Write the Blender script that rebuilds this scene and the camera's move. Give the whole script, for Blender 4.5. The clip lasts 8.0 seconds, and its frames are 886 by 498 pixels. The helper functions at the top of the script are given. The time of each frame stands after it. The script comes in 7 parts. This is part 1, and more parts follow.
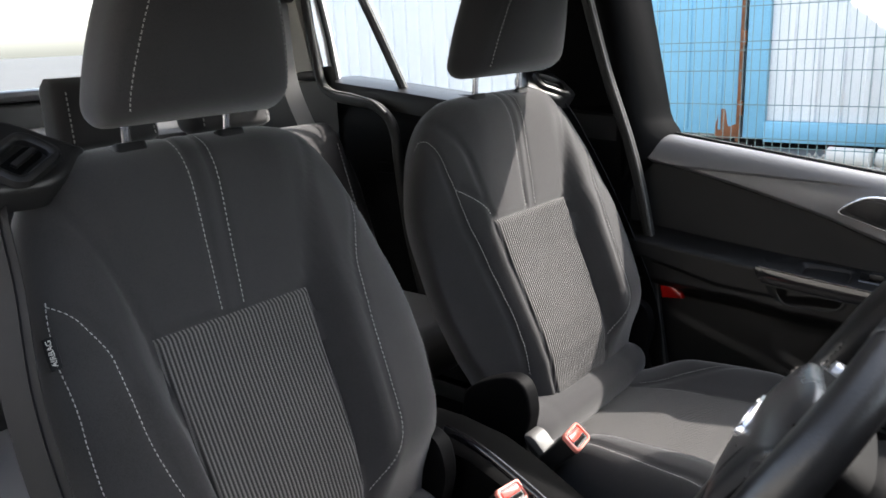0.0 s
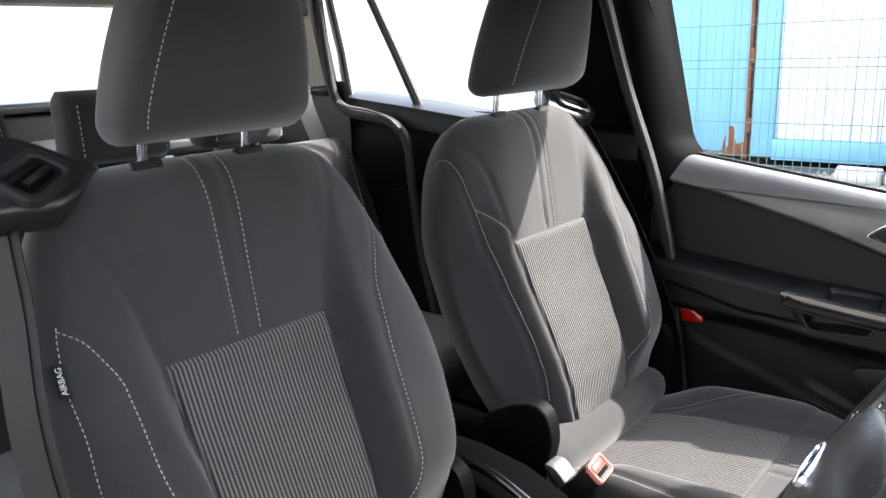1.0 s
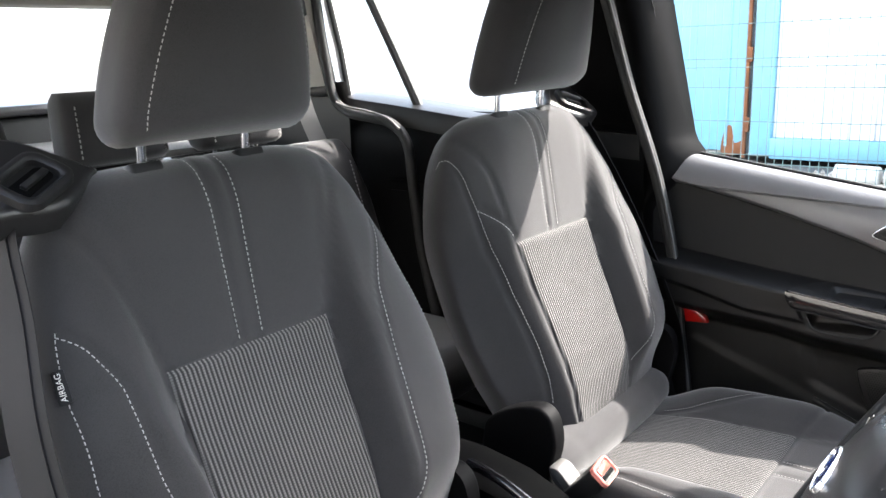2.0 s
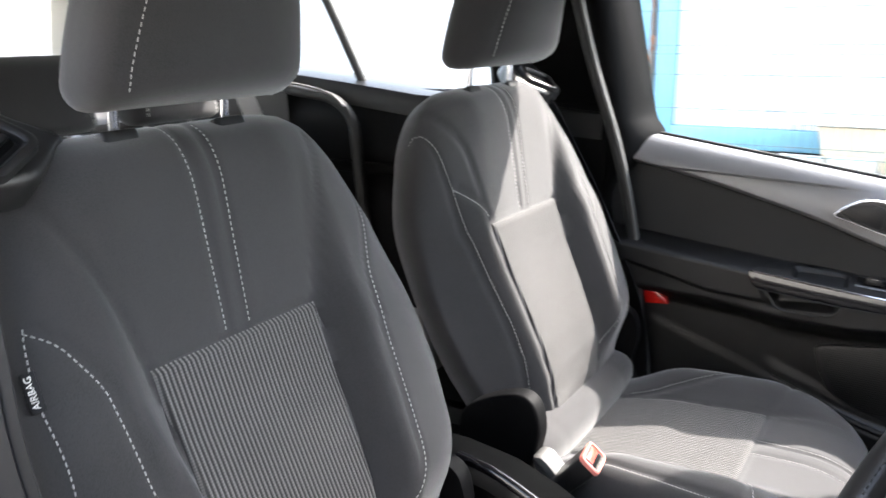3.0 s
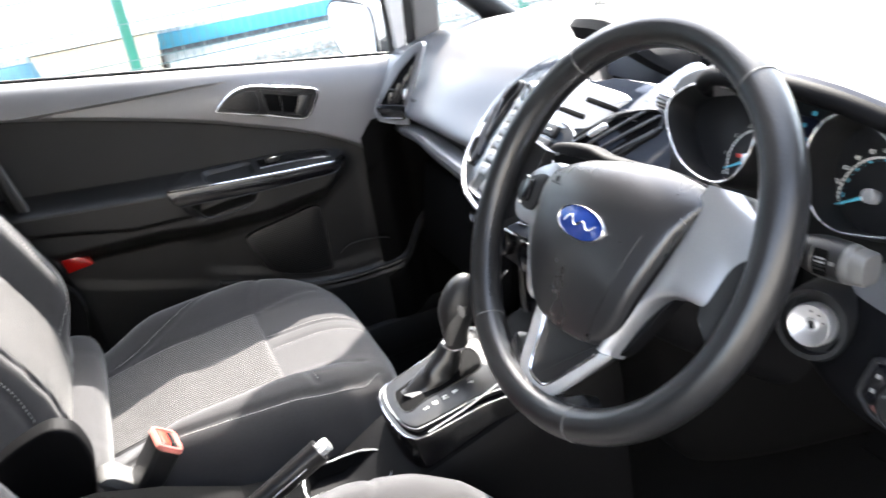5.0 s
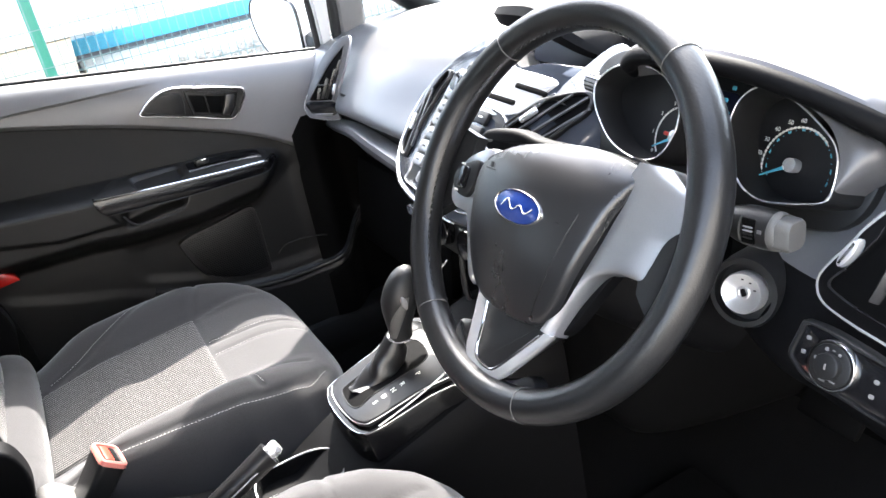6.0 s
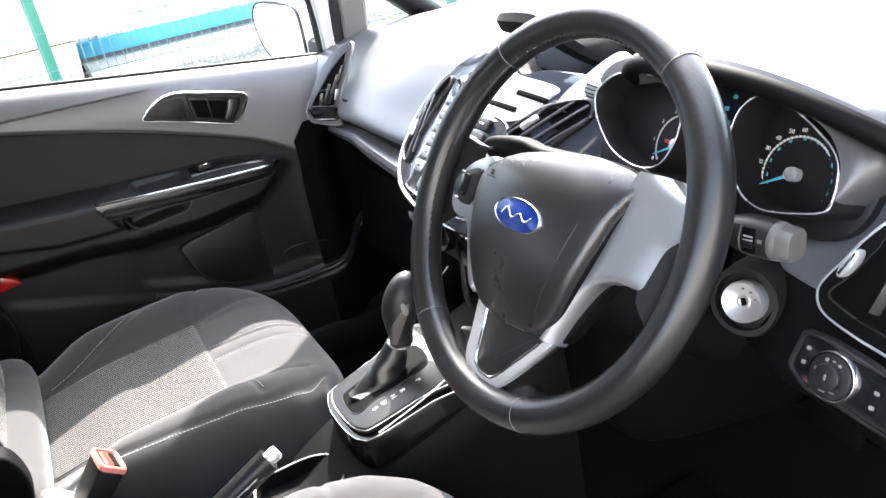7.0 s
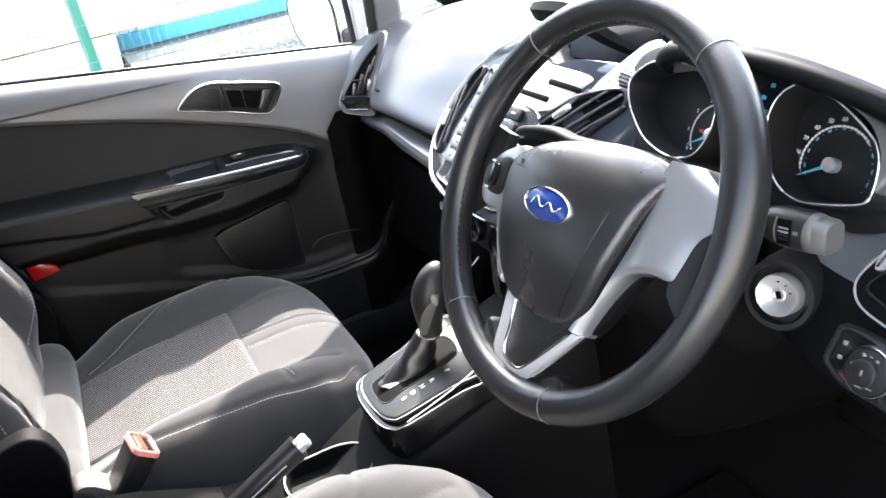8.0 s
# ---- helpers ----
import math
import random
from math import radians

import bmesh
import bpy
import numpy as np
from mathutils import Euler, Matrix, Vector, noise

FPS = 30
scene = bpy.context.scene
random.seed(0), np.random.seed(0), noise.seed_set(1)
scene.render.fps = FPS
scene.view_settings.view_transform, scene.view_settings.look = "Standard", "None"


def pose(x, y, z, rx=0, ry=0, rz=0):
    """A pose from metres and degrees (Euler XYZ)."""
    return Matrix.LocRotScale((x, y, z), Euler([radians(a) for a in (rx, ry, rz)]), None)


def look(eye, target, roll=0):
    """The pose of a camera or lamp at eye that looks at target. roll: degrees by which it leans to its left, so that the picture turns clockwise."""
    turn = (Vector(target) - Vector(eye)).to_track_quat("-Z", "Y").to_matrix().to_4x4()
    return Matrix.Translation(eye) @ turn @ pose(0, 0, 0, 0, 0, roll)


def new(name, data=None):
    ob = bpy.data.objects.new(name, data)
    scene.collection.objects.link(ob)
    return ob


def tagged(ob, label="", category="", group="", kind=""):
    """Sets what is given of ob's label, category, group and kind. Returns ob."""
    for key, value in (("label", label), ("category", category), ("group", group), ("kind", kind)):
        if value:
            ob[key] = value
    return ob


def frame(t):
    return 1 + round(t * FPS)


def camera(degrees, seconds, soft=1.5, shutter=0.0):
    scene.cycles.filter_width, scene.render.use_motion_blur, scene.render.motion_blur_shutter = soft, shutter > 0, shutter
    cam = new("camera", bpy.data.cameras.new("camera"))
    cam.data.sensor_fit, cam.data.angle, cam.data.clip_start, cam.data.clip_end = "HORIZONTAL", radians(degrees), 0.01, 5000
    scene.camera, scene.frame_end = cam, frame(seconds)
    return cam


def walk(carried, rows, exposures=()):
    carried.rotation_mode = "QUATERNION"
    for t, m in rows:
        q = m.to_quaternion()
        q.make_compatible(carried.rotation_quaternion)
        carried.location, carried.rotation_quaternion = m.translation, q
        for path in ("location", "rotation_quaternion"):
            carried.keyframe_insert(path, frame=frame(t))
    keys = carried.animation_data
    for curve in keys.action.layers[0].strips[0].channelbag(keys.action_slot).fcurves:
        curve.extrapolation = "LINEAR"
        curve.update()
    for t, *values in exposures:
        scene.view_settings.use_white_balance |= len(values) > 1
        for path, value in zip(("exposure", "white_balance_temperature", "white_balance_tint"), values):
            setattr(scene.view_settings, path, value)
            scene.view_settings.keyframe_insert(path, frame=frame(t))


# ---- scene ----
cam = camera(59.0, 8.0, shutter=0.5)
PATH = [
    (0, (0.909, 0.694, 1.328), (-0.576, -0.539, 0.804), -2.6),
    (0.5, (0.904, 0.661, 1.334), (-0.574, -0.59, 0.836), -2.2),
    (1, (0.895, 0.648, 1.333), (-0.592, -0.596, 0.842), -2.0),
    (2.5, (0.89, 0.607, 1.33), (-0.607, -0.623, 0.835), -2.6),
    (3, (0.906, 0.492, 1.31), (-0.725, -0.537, 0.778), -0.8),
    (3.5, (0.942, 0.327, 1.316), (-0.876, -0.246, 0.71), -4.1),
    (4, (0.876, 0.253, 1.306), (-0.988, 0.179, 0.586), -7.2),
    (4.5, (0.838, 0.227, 1.3), (-0.974, 0.51, 0.502), -8.0),
    (5, (0.855, 0.2, 1.308), (-0.847, 0.825, 0.464), -9.2),
    (5.2, (0.86, 0.197, 1.305), (-0.816, 0.883, 0.458), -9.5),
    (6.5, (0.853, 0.2, 1.305), (-0.768, 0.962, 0.415), -10.7),
    (7, (0.855, 0.202, 1.307), (-0.779, 0.957, 0.435), -10.4),
    (7.5, (0.855, 0.201, 1.306), (-0.788, 0.939, 0.437), -10.6),
    (8, (0.855, 0.206, 1.303), (-0.812, 0.88, 0.427), -11.1),
]
walk(cam, [(t, look(eye, target, roll)) for t, eye, target, roll in PATH],
     [(0.0, 3.17), (0.5, 3.66), (1.0, 3.88), (2.3, 4.28), (3.0, 4.34), (4.5, 4.44), (8.0, 4.56)])

# ---- light ----
world = bpy.data.worlds.new("sky")
scene.world = world
world.use_nodes = True
wn, wl = world.node_tree.nodes, world.node_tree.links
sky = wn.new("ShaderNodeTexSky")
sky.sky_type, sky.sun_disc = "NISHITA", False
SUN_EL, SUN_AZ = radians(44), radians(146)  # azimuth as an angle in the ground plane from +x
sky.sun_elevation, sky.sun_rotation = SUN_EL, radians(90) - SUN_AZ
sky.dust_density = 2.5
haze = wn.new("ShaderNodeHueSaturation")  # thin bright haze takes most of the blue out of the sky
haze.inputs["Saturation"].default_value = 0.62
wl.new(sky.outputs[0], haze.inputs["Color"])
wl.new(haze.outputs[0], wn["Background"].inputs[0])
wn["Background"].inputs[1].default_value = 0.10
sun_from = Vector((math.cos(SUN_EL) * math.cos(SUN_AZ), math.cos(SUN_EL) * math.sin(SUN_AZ), math.sin(SUN_EL)))
sun = new("sun", bpy.data.lights.new("sun", "SUN"))
sun.data.energy, sun.data.angle, sun.data.color = 1.5, radians(0.6), (1.0, 0.94, 0.88)
sun.matrix_world = look(sun_from * 20, (0, 0, 0))


# ---- materials ----
class Nodes:
    """A small helper to write a node material in a few lines."""

    def __init__(self, name):
        self.mat = bpy.data.materials.new(name)
        self.mat.use_nodes = True
        self.tree = self.mat.node_tree
        self.n, self.bsdf = self.tree.nodes, self.tree.nodes["Principled BSDF"]

    def add(self, kind, **values):
        node = self.n.new("ShaderNode" + kind)
        for key, value in values.items():
            node.inputs[key.replace("_", " ")].default_value = value
        return node

    def link(self, a, b):
        self.tree.links.new(a, b)

    def coords(self, which="Object", scale=(1, 1, 1)):
        c, m = self.add("TexCoord"), self.add("Mapping", Scale=scale)
        self.link(c.outputs[which], m.inputs[0])
        return m.outputs[0]

    def noise(self, scale, detail=4.0, rough=0.6, vec=None):
        t = self.add("TexNoise", Scale=scale, Detail=detail, Roughness=rough)
        self.link(vec if vec is not None else self.coords(), t.inputs["Vector"])
        return t.outputs[0]

    def ramp(self, fac, stops):
        r = self.n.new("ShaderNodeValToRGB")
        r.color_ramp.elements[0].position, r.color_ramp.elements[1].position = stops[0][0], stops[-1][0]
        r.color_ramp.elements[0].color, r.color_ramp.elements[1].color = (*stops[0][1], 1), (*stops[-1][1], 1)
        for p, c in stops[1:-1]:
            r.color_ramp.elements.new(p).color = (*c, 1)
        self.link(fac, r.inputs[0])
        return r.outputs[0]

    def grey(self, fac, lo, hi):
        r = self.add("MapRange")
        r.inputs[3].default_value, r.inputs[4].default_value = lo, hi
        self.link(fac, r.inputs[0])
        return r.outputs[0]

    def bump(self, fac, strength, distance):
        b = self.add("Bump", Strength=strength, Distance=distance)
        self.link(fac, b.inputs["Height"])
        self.link(b.outputs[0], self.bsdf.inputs["Normal"])
        return b


def tint(c, f):
    return tuple(min(1, max(0, v * f)) for v in c)


def surface(name, colour, rough=0.5, metal=0.0, grain=400.0, relief=0.15, depth=0.0005, vary=0.18, wear=6.0, spec=0.5, coat=0.0):
    """Colour with stains at a large scale and grain at a fine one."""
    m = Nodes(name)
    big, fine = m.noise(wear, 5, 0.6), m.noise(grain, 3, 0.6)
    mix = m.n.new("ShaderNodeMath")
    mix.operation = "MULTIPLY_ADD"
    mix.inputs[1].default_value = 0.45
    m.link(fine, mix.inputs[0])
    half = m.n.new("ShaderNodeMath")
    half.operation = "MULTIPLY"
    half.inputs[1].default_value = 0.55
    m.link(big, half.inputs[0])
    m.link(half.outputs[0], mix.inputs[2])
    col = m.ramp(mix.outputs[0], [(0.3, tint(colour, 1 - vary)), (0.7, tint(colour, 1 + vary))])
    m.link(col, m.bsdf.inputs["Base Color"])
    m.link(m.grey(big, rough - 0.07, rough + 0.07), m.bsdf.inputs["Roughness"])
    m.bsdf.inputs["Metallic"].default_value = metal
    m.bsdf.inputs["Specular IOR Level"].default_value = spec
    m.bsdf.inputs["Coat Weight"].default_value = coat
    m.bsdf.inputs["Coat Roughness"].default_value = 0.08
    if relief:
        m.bump(fine, relief, depth)
    return m.mat


def cloth(name, colour, scale=1500.0, relief=0.35, sheen=0.25):
    """Woven upholstery: crossed threads with a soft sheen and slight soiling."""
    m = Nodes(name)
    vec = m.coords()
    vor = m.add("TexVoronoi", Scale=scale)
    m.link(vec, vor.inputs["Vector"])
    big, fine = m.noise(9, 5, 0.6, vec), m.noise(700, 3, 0.7, vec)
    s = m.n.new("ShaderNodeMath")
    s.operation = "ADD"
    m.link(m.grey(big, 0, 0.5), s.inputs[0])
    m.link(m.grey(fine, 0, 0.5), s.inputs[1])
    weave = m.noise(950, 2, 0.5, vec)
    speck = m.n.new("ShaderNodeMath")
    speck.operation = "MULTIPLY_ADD"
    speck.inputs[1].default_value = 0.9
    m.link(weave, speck.inputs[0])
    m.link(s.outputs[0], speck.inputs[2])
    m.link(m.ramp(speck.outputs[0], [(0.62, tint(colour, 0.66)), (1.20, tint(colour, 1.30))]), m.bsdf.inputs["Base Color"])
    m.bsdf.inputs["Roughness"].default_value = 0.88
    m.bsdf.inputs["Specular IOR Level"].default_value = 0.25
    m.bsdf.inputs["Sheen Weight"].default_value = sheen
    m.bsdf.inputs["Sheen Roughness"].default_value = 0.5
    m.bump(weave, relief, 0.0012)
    return m.mat


def ribbed(name):
    """Ribbed seat cloth: light dashes of thread woven along each rib; u counts ribs, v metres along them."""
    m = Nodes(name)
    uv = m.n.new("ShaderNodeUVMap")
    sep = m.add("SeparateXYZ")
    m.link(uv.outputs[0], sep.inputs[0])

    def wave(sock, factor, power):
        a = m.n.new("ShaderNodeMath"); a.operation = "MULTIPLY"; a.inputs[1].default_value = factor * 2 * math.pi
        m.link(sock, a.inputs[0])
        b = m.n.new("ShaderNodeMath"); b.operation = "COSINE"
        m.link(a.outputs[0], b.inputs[0])
        c = m.add("MapRange"); c.inputs[1].default_value = -1
        m.link(b.outputs[0], c.inputs[0])
        d = m.n.new("ShaderNodeMath"); d.operation = "POWER"; d.inputs[1].default_value = power
        m.link(c.outputs[0], d.inputs[0])
        return d.outputs[0]

    rib, dash = wave(sep.outputs[0], 1.0, 1.3), wave(sep.outputs[1], 330.0, 0.5)
    dash = m.grey(dash, 0.45, 1.0)
    mul = m.n.new("ShaderNodeMath"); mul.operation = "MULTIPLY"
    m.link(rib, mul.inputs[0]); m.link(dash, mul.inputs[1])
    soil = m.noise(12, 5, 0.6)
    mul2 = m.n.new("ShaderNodeMath"); mul2.operation = "MULTIPLY"
    m.link(mul.outputs[0], mul2.inputs[0]); m.link(m.grey(soil, 0.75, 1.2), mul2.inputs[1])
    m.link(m.ramp(mul2.outputs[0], [(0.1, (0.018, 0.0175, 0.0175)), (0.85, (0.135, 0.130, 0.126))]), m.bsdf.inputs["Base Color"])
    m.bsdf.inputs["Roughness"].default_value = 0.9
    m.bsdf.inputs["Sheen Weight"].default_value = 0.2
    m.bsdf.inputs["Specular IOR Level"].default_value = 0.2
    m.bump(m.noise(900, 3), 0.3, 0.0005)
    return m.mat


def clear_glass(name, tone=(0.93, 0.96, 0.95)):
    m = Nodes(name)
    out = m.n["Material Output"]
    clear, gloss, mix, fres = m.add("BsdfTransparent", Color=(*tone, 1)), m.add("BsdfGlossy", Roughness=0.01), m.add("MixShader"), m.add("LayerWeight", Blend=0.5)
    steep = m.n.new("ShaderNodeMath")
    steep.operation, steep.inputs[1].default_value = "POWER", 5.0
    m.link(fres.outputs[1], steep.inputs[0])
    m.link(m.grey(steep.outputs[0], 0.03, 0.9), mix.inputs[0])
    m.link(clear.outputs[0], mix.inputs[1])
    m.link(gloss.outputs[0], mix.inputs[2])
    m.link(mix.outputs[0], out.inputs[0])
    return m.mat


FABRIC = cloth("charcoal cloth", (0.0198, 0.0191, 0.0200), relief=0.16)
RIBBED = ribbed("ribbed cloth")
THREAD = surface("pale thread", (0.31, 0.305, 0.30), 0.8, grain=2000, relief=0.2)
LEATHER = surface("black leather", (0.0085, 0.0085, 0.009), 0.30, grain=520, relief=0.40, depth=0.0005, vary=0.45, spec=0.5)
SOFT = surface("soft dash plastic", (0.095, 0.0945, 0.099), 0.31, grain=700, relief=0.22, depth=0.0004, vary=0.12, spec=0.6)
PLASTIC = surface("dark grained plastic", (0.009, 0.009, 0.0095), 0.44, grain=1300, relief=0.3, depth=0.0004, vary=0.12, spec=0.4)
INSETC = surface("dark door cloth", (0.0078, 0.0078, 0.0082), 0.70, grain=1500, relief=0.4, vary=0.2)
GLOSS = surface("gloss black", (0.006, 0.006, 0.007), 0.13, grain=200, relief=0.0, vary=0.1, coat=0.2)
PADSKIN = surface("airbag pad skin", (0.013, 0.013, 0.014), 0.28, grain=1400, relief=0.25, depth=0.0004, vary=0.1, spec=0.7)
GATEGLOSS = surface("dull gloss black", (0.004, 0.004, 0.0045), 0.20, grain=200, relief=0.0, vary=0.1, spec=0.22)
# darker than the plastic itself: deep shade under the dash is in the colour
CONSOLE = surface("shade-darkened black plastic", (0.0028, 0.0028, 0.0032), 0.62, grain=1300, relief=0.25, depth=0.0004, vary=0.15, spec=0.08)
# near-black with the shade of slots, recesses and undersides in the colour
DEEP = surface("shade-black plastic", (0.0025, 0.0025, 0.0026), 0.75, relief=0.1, spec=0.05)
GATESATIN = surface("satin black gate plate", (0.006, 0.006, 0.0066), 0.42, grain=1300, relief=0.2, depth=0.0003, vary=0.12, spec=0.45)
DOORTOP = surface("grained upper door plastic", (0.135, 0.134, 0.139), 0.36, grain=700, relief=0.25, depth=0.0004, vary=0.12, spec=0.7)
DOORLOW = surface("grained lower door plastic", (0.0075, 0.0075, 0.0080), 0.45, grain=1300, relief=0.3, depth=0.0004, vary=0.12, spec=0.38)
SILVER = surface("satin silver", (0.68, 0.68, 0.685), 0.26, 0.7, grain=800, relief=0.05, vary=0.06)
SPOKE = surface("satin metal paint", (0.46, 0.465, 0.48), 0.36, 0.90, grain=800, relief=0.05, vary=0.06)
CHROME = surface("chrome", (0.75, 0.75, 0.76), 0.10, 1.0, grain=300, relief=0.0, vary=0.04)
BLUEGLOSS = surface("dark blue gloss panel", (0.030, 0.036, 0.048), 0.14, grain=200, relief=0.0, vary=0.1, coat=0.5)
KEYGREY = surface("light grey keys", (0.19, 0.195, 0.205), 0.30, 0.3, grain=900, relief=0.05)
LEVERGREY = surface("worn grey plastic", (0.085, 0.083, 0.08), 0.5, grain=900, relief=0.1)
GREYP = surface("pale grey plastic", (0.16, 0.155, 0.15), 0.5, grain=900, relief=0.1)
RUBBER = surface("black rubber", (0.014, 0.014, 0.014), 0.65, relief=0.2)
WEBBING = surface("belt webbing", (0.0085, 0.0088, 0.0102), 0.6, grain=1500, relief=0.5, vary=0.25, spec=0.25)
WEBGREY = surface("grey belt webbing", (0.22, 0.22, 0.22), 0.6, grain=1500, relief=0.5, vary=0.2)
PALERED = surface("pale red plastic", (0.62, 0.20, 0.16), 0.30, relief=0.03)
RED = surface("red plastic", (0.55, 0.03, 0.015), 0.35, relief=0.05)
REDLENS = surface("red reflector", (0.42, 0.010, 0.008), 0.15, relief=0.0, coat=0.5)
BEIGE = surface("pale grey trim", (0.50, 0.48, 0.43), 0.7, grain=900, relief=0.15, vary=0.08)
BODY = surface("white car paint", (0.75, 0.76, 0.77), 0.25, relief=0.0, vary=0.03, coat=0.5)
CARPET = surface("black carpet", (0.0035, 0.0035, 0.0036), 0.95, grain=500, relief=0.8, depth=0.003, vary=0.4, spec=0.1)
DIAL = surface("dial face", (0.006, 0.006, 0.007), 0.5, relief=0.05)
MARK = surface("pale dial print", (0.75, 0.73, 0.68), 0.6, relief=0.0)
CYAN = surface("cyan dial print", (0.10, 0.45, 0.60), 0.5, relief=0.0)
BADGE = surface("blue enamel", (0.007, 0.024, 0.14), 0.2, relief=0.0, coat=0.5)
SCREEN = surface("dark screen", (0.008, 0.009, 0.022), 0.35, relief=0.0, spec=0.25)
MIRROR = surface("mirror glass", (0.95, 0.95, 0.95), 0.02, 1.0, relief=0.0, vary=0.0)
GLASS = clear_glass("window glass")
BLUEPAINT = surface("blue painted steel", (0.20, 0.46, 0.62), 0.45, grain=60, relief=0.1, vary=0.12, wear=2)
WHITEPAINT = surface("white cladding", (0.74, 0.74, 0.73), 0.5, grain=40, relief=0.05, vary=0.06, wear=1.5)
TEAL = surface("blue cladding skirt", (0.07, 0.40, 0.58), 0.45, grain=40, relief=0.05, vary=0.08)
RUST = surface("rusty steel", (0.20, 0.07, 0.025), 0.85, grain=90, relief=0.5, vary=0.5)
# green wire made paler, with the glare of overexposure put into its colour
WIRE = surface("glare-paled green wire", (0.16, 0.24, 0.24), 0.45, relief=0.05)
GREEN = surface("green coated wire", (0.03, 0.22, 0.15), 0.4, relief=0.05)
# dark so that the added blocking wall returns little light
DARKWALL = surface("dark render", (0.055, 0.053, 0.050), 0.9, grain=30, relief=0.3, depth=0.004, vary=0.2, wear=0.7)
CONCRETE = surface("pale concrete", (0.55, 0.53, 0.49), 0.9, grain=70, relief=0.4, depth=0.003, vary=0.15, wear=2)
SAND = surface("buff concrete", (0.58, 0.47, 0.34), 0.9, grain=70, relief=0.4, depth=0.003, vary=0.15, wear=2)
BRICKS = surface("blue engineering brick", (0.09, 0.09, 0.10), 0.7, grain=60, relief=0.4, depth=0.002, vary=0.3)
ASPHALT = surface("worn asphalt", (0.075, 0.074, 0.072), 0.9, grain=40, relief=0.6, depth=0.006, vary=0.3, wear=0.8)
GRAVEL = surface("pale gravel", (0.34, 0.31, 0.27), 0.95, grain=25, relief=1.0, depth=0.02, vary=0.55, wear=1.2)


# ---- building helpers ----
def link_mesh(name, bm, material, smooth=40):
    me = bpy.data.meshes.new(name)
    bmesh.ops.recalc_face_normals(bm, faces=bm.faces)
    bm.to_mesh(me)
    bm.free()
    me.materials.append(material)
    if smooth:
        me.shade_smooth()
        me.set_sharp_from_angle(angle=radians(smooth))
    return new(name, me)


def part(name, bm, material, parent, label="", smooth=40):
    """One mesh object, drawn in world coordinates, under a thing or a part."""
    ob = link_mesh(name, bm, material, smooth)
    ob.parent = parent
    if parent.type == "EMPTY":
        ob.matrix_parent_inverse = Matrix.Translation(-parent.location)
    if label:
        ob["label"] = label
    return ob


def thing(name, at, label, category, group="", kind=""):
    ob = new(name)
    ob.empty_display_size = 0.05
    ob.location = at
    return tagged(ob, label, category, group, kind)


def lerp(table, x):
    """A smooth-ish value from a table of (x, value)."""
    return float(np.interp(x, [r[0] for r in table], [r[1] for r in table]))


def sstep(a, b, x):
    t = min(1.0, max(0.0, (x - a) / (b - a)))
    return t * t * (3 - 2 * t)


def skin(rings, closed=True, cap=True, bm=None):
    """A mesh over rings of points; closed: each ring is a loop."""
    bm = bm or bmesh.new()
    rows = [[bm.verts.new(p) for p in ring] for ring in rings]
    n = len(rows[0])
    for a, b in zip(rows, rows[1:]):
        for i in range(n if closed else n - 1):
            j = (i + 1) % n
            bm.faces.new((a[i], a[j], b[j], b[i]))
    if cap and closed:
        bm.faces.new(rows[0])
        bm.faces.new(rows[-1])
    return bm


def sheet(f, us, vs, thick=None, bm=None):
    """A surface f(u, v) over a grid."""
    return skin([[f(u, v) for u in us] for v in vs], closed=False, cap=False, bm=bm)


def spaced(a, b, n):
    return [a + (b - a) * i / (n - 1) for i in range(n)]


def through_points(pts, n, closed=False):
    """n points along a smooth curve through the given ones."""
    pts = [Vector(p) for p in pts]
    m = len(pts)
    out = []
    spans = m if closed else m - 1
    for k in range(n):
        t = k / n * spans if closed else k / (n - 1) * spans
        i = min(int(t), spans - 1)
        f = t - i
        get = (lambda j: pts[j % m]) if closed else (lambda j: pts[min(max(j, 0), m - 1)])
        p0, p1, p2, p3 = get(i - 1), get(i), get(i + 1), get(i + 2)
        out.append(0.5 * (2 * p1 + (p2 - p0) * f + (2 * p0 - 5 * p1 + 4 * p2 - p3) * f * f + (3 * p1 - p0 - 3 * p2 + p3) * f ** 3))
    return out


def tube(pts, r, sides=8, closed=False, flat=1.0, up=(0, 0, 1), bm=None, taper=None):
    """A tube along points; flat squeezes it along up."""
    pts = [Vector(p) for p in pts]
    rings = []
    m = len(pts)
    for i, p in enumerate(pts):
        a = pts[(i - 1) % m] if closed or i else p
        b = pts[(i + 1) % m] if closed or i < m - 1 else p
        d = (b - a).normalized()
        s = d.cross(Vector(up))
        s = s.normalized() if s.length > 1e-4 else d.orthogonal().normalized()
        w = s.cross(d).normalized()
        rr = r if taper is None else r * taper(i / (m - 1))
        rings.append([p + (s * math.cos(2 * math.pi * k / sides) + w * flat * math.sin(2 * math.pi * k / sides)) * rr for k in range(sides)])
    if closed:
        rings.append(rings[0])
        bm = skin(rings, True, False, bm)
        bmesh.ops.remove_doubles(bm, verts=bm.verts, dist=1e-6)
        return bm
    return skin(rings, True, True, bm)


def block(centre, size, bevel=0.004, m=None, seg=2):
    """A box with rounded edges; m turns it about its centre."""
    bm = bmesh.new()
    bmesh.ops.create_cube(bm, size=1.0, matrix=Matrix.Diagonal((*size, 1)))
    if bevel:
        bmesh.ops.bevel(bm, geom=list(bm.edges), offset=bevel, segments=seg, affect="EDGES", profile=0.5)
    bm.transform(Matrix.Translation(centre) @ (m or Matrix()))
    return bm


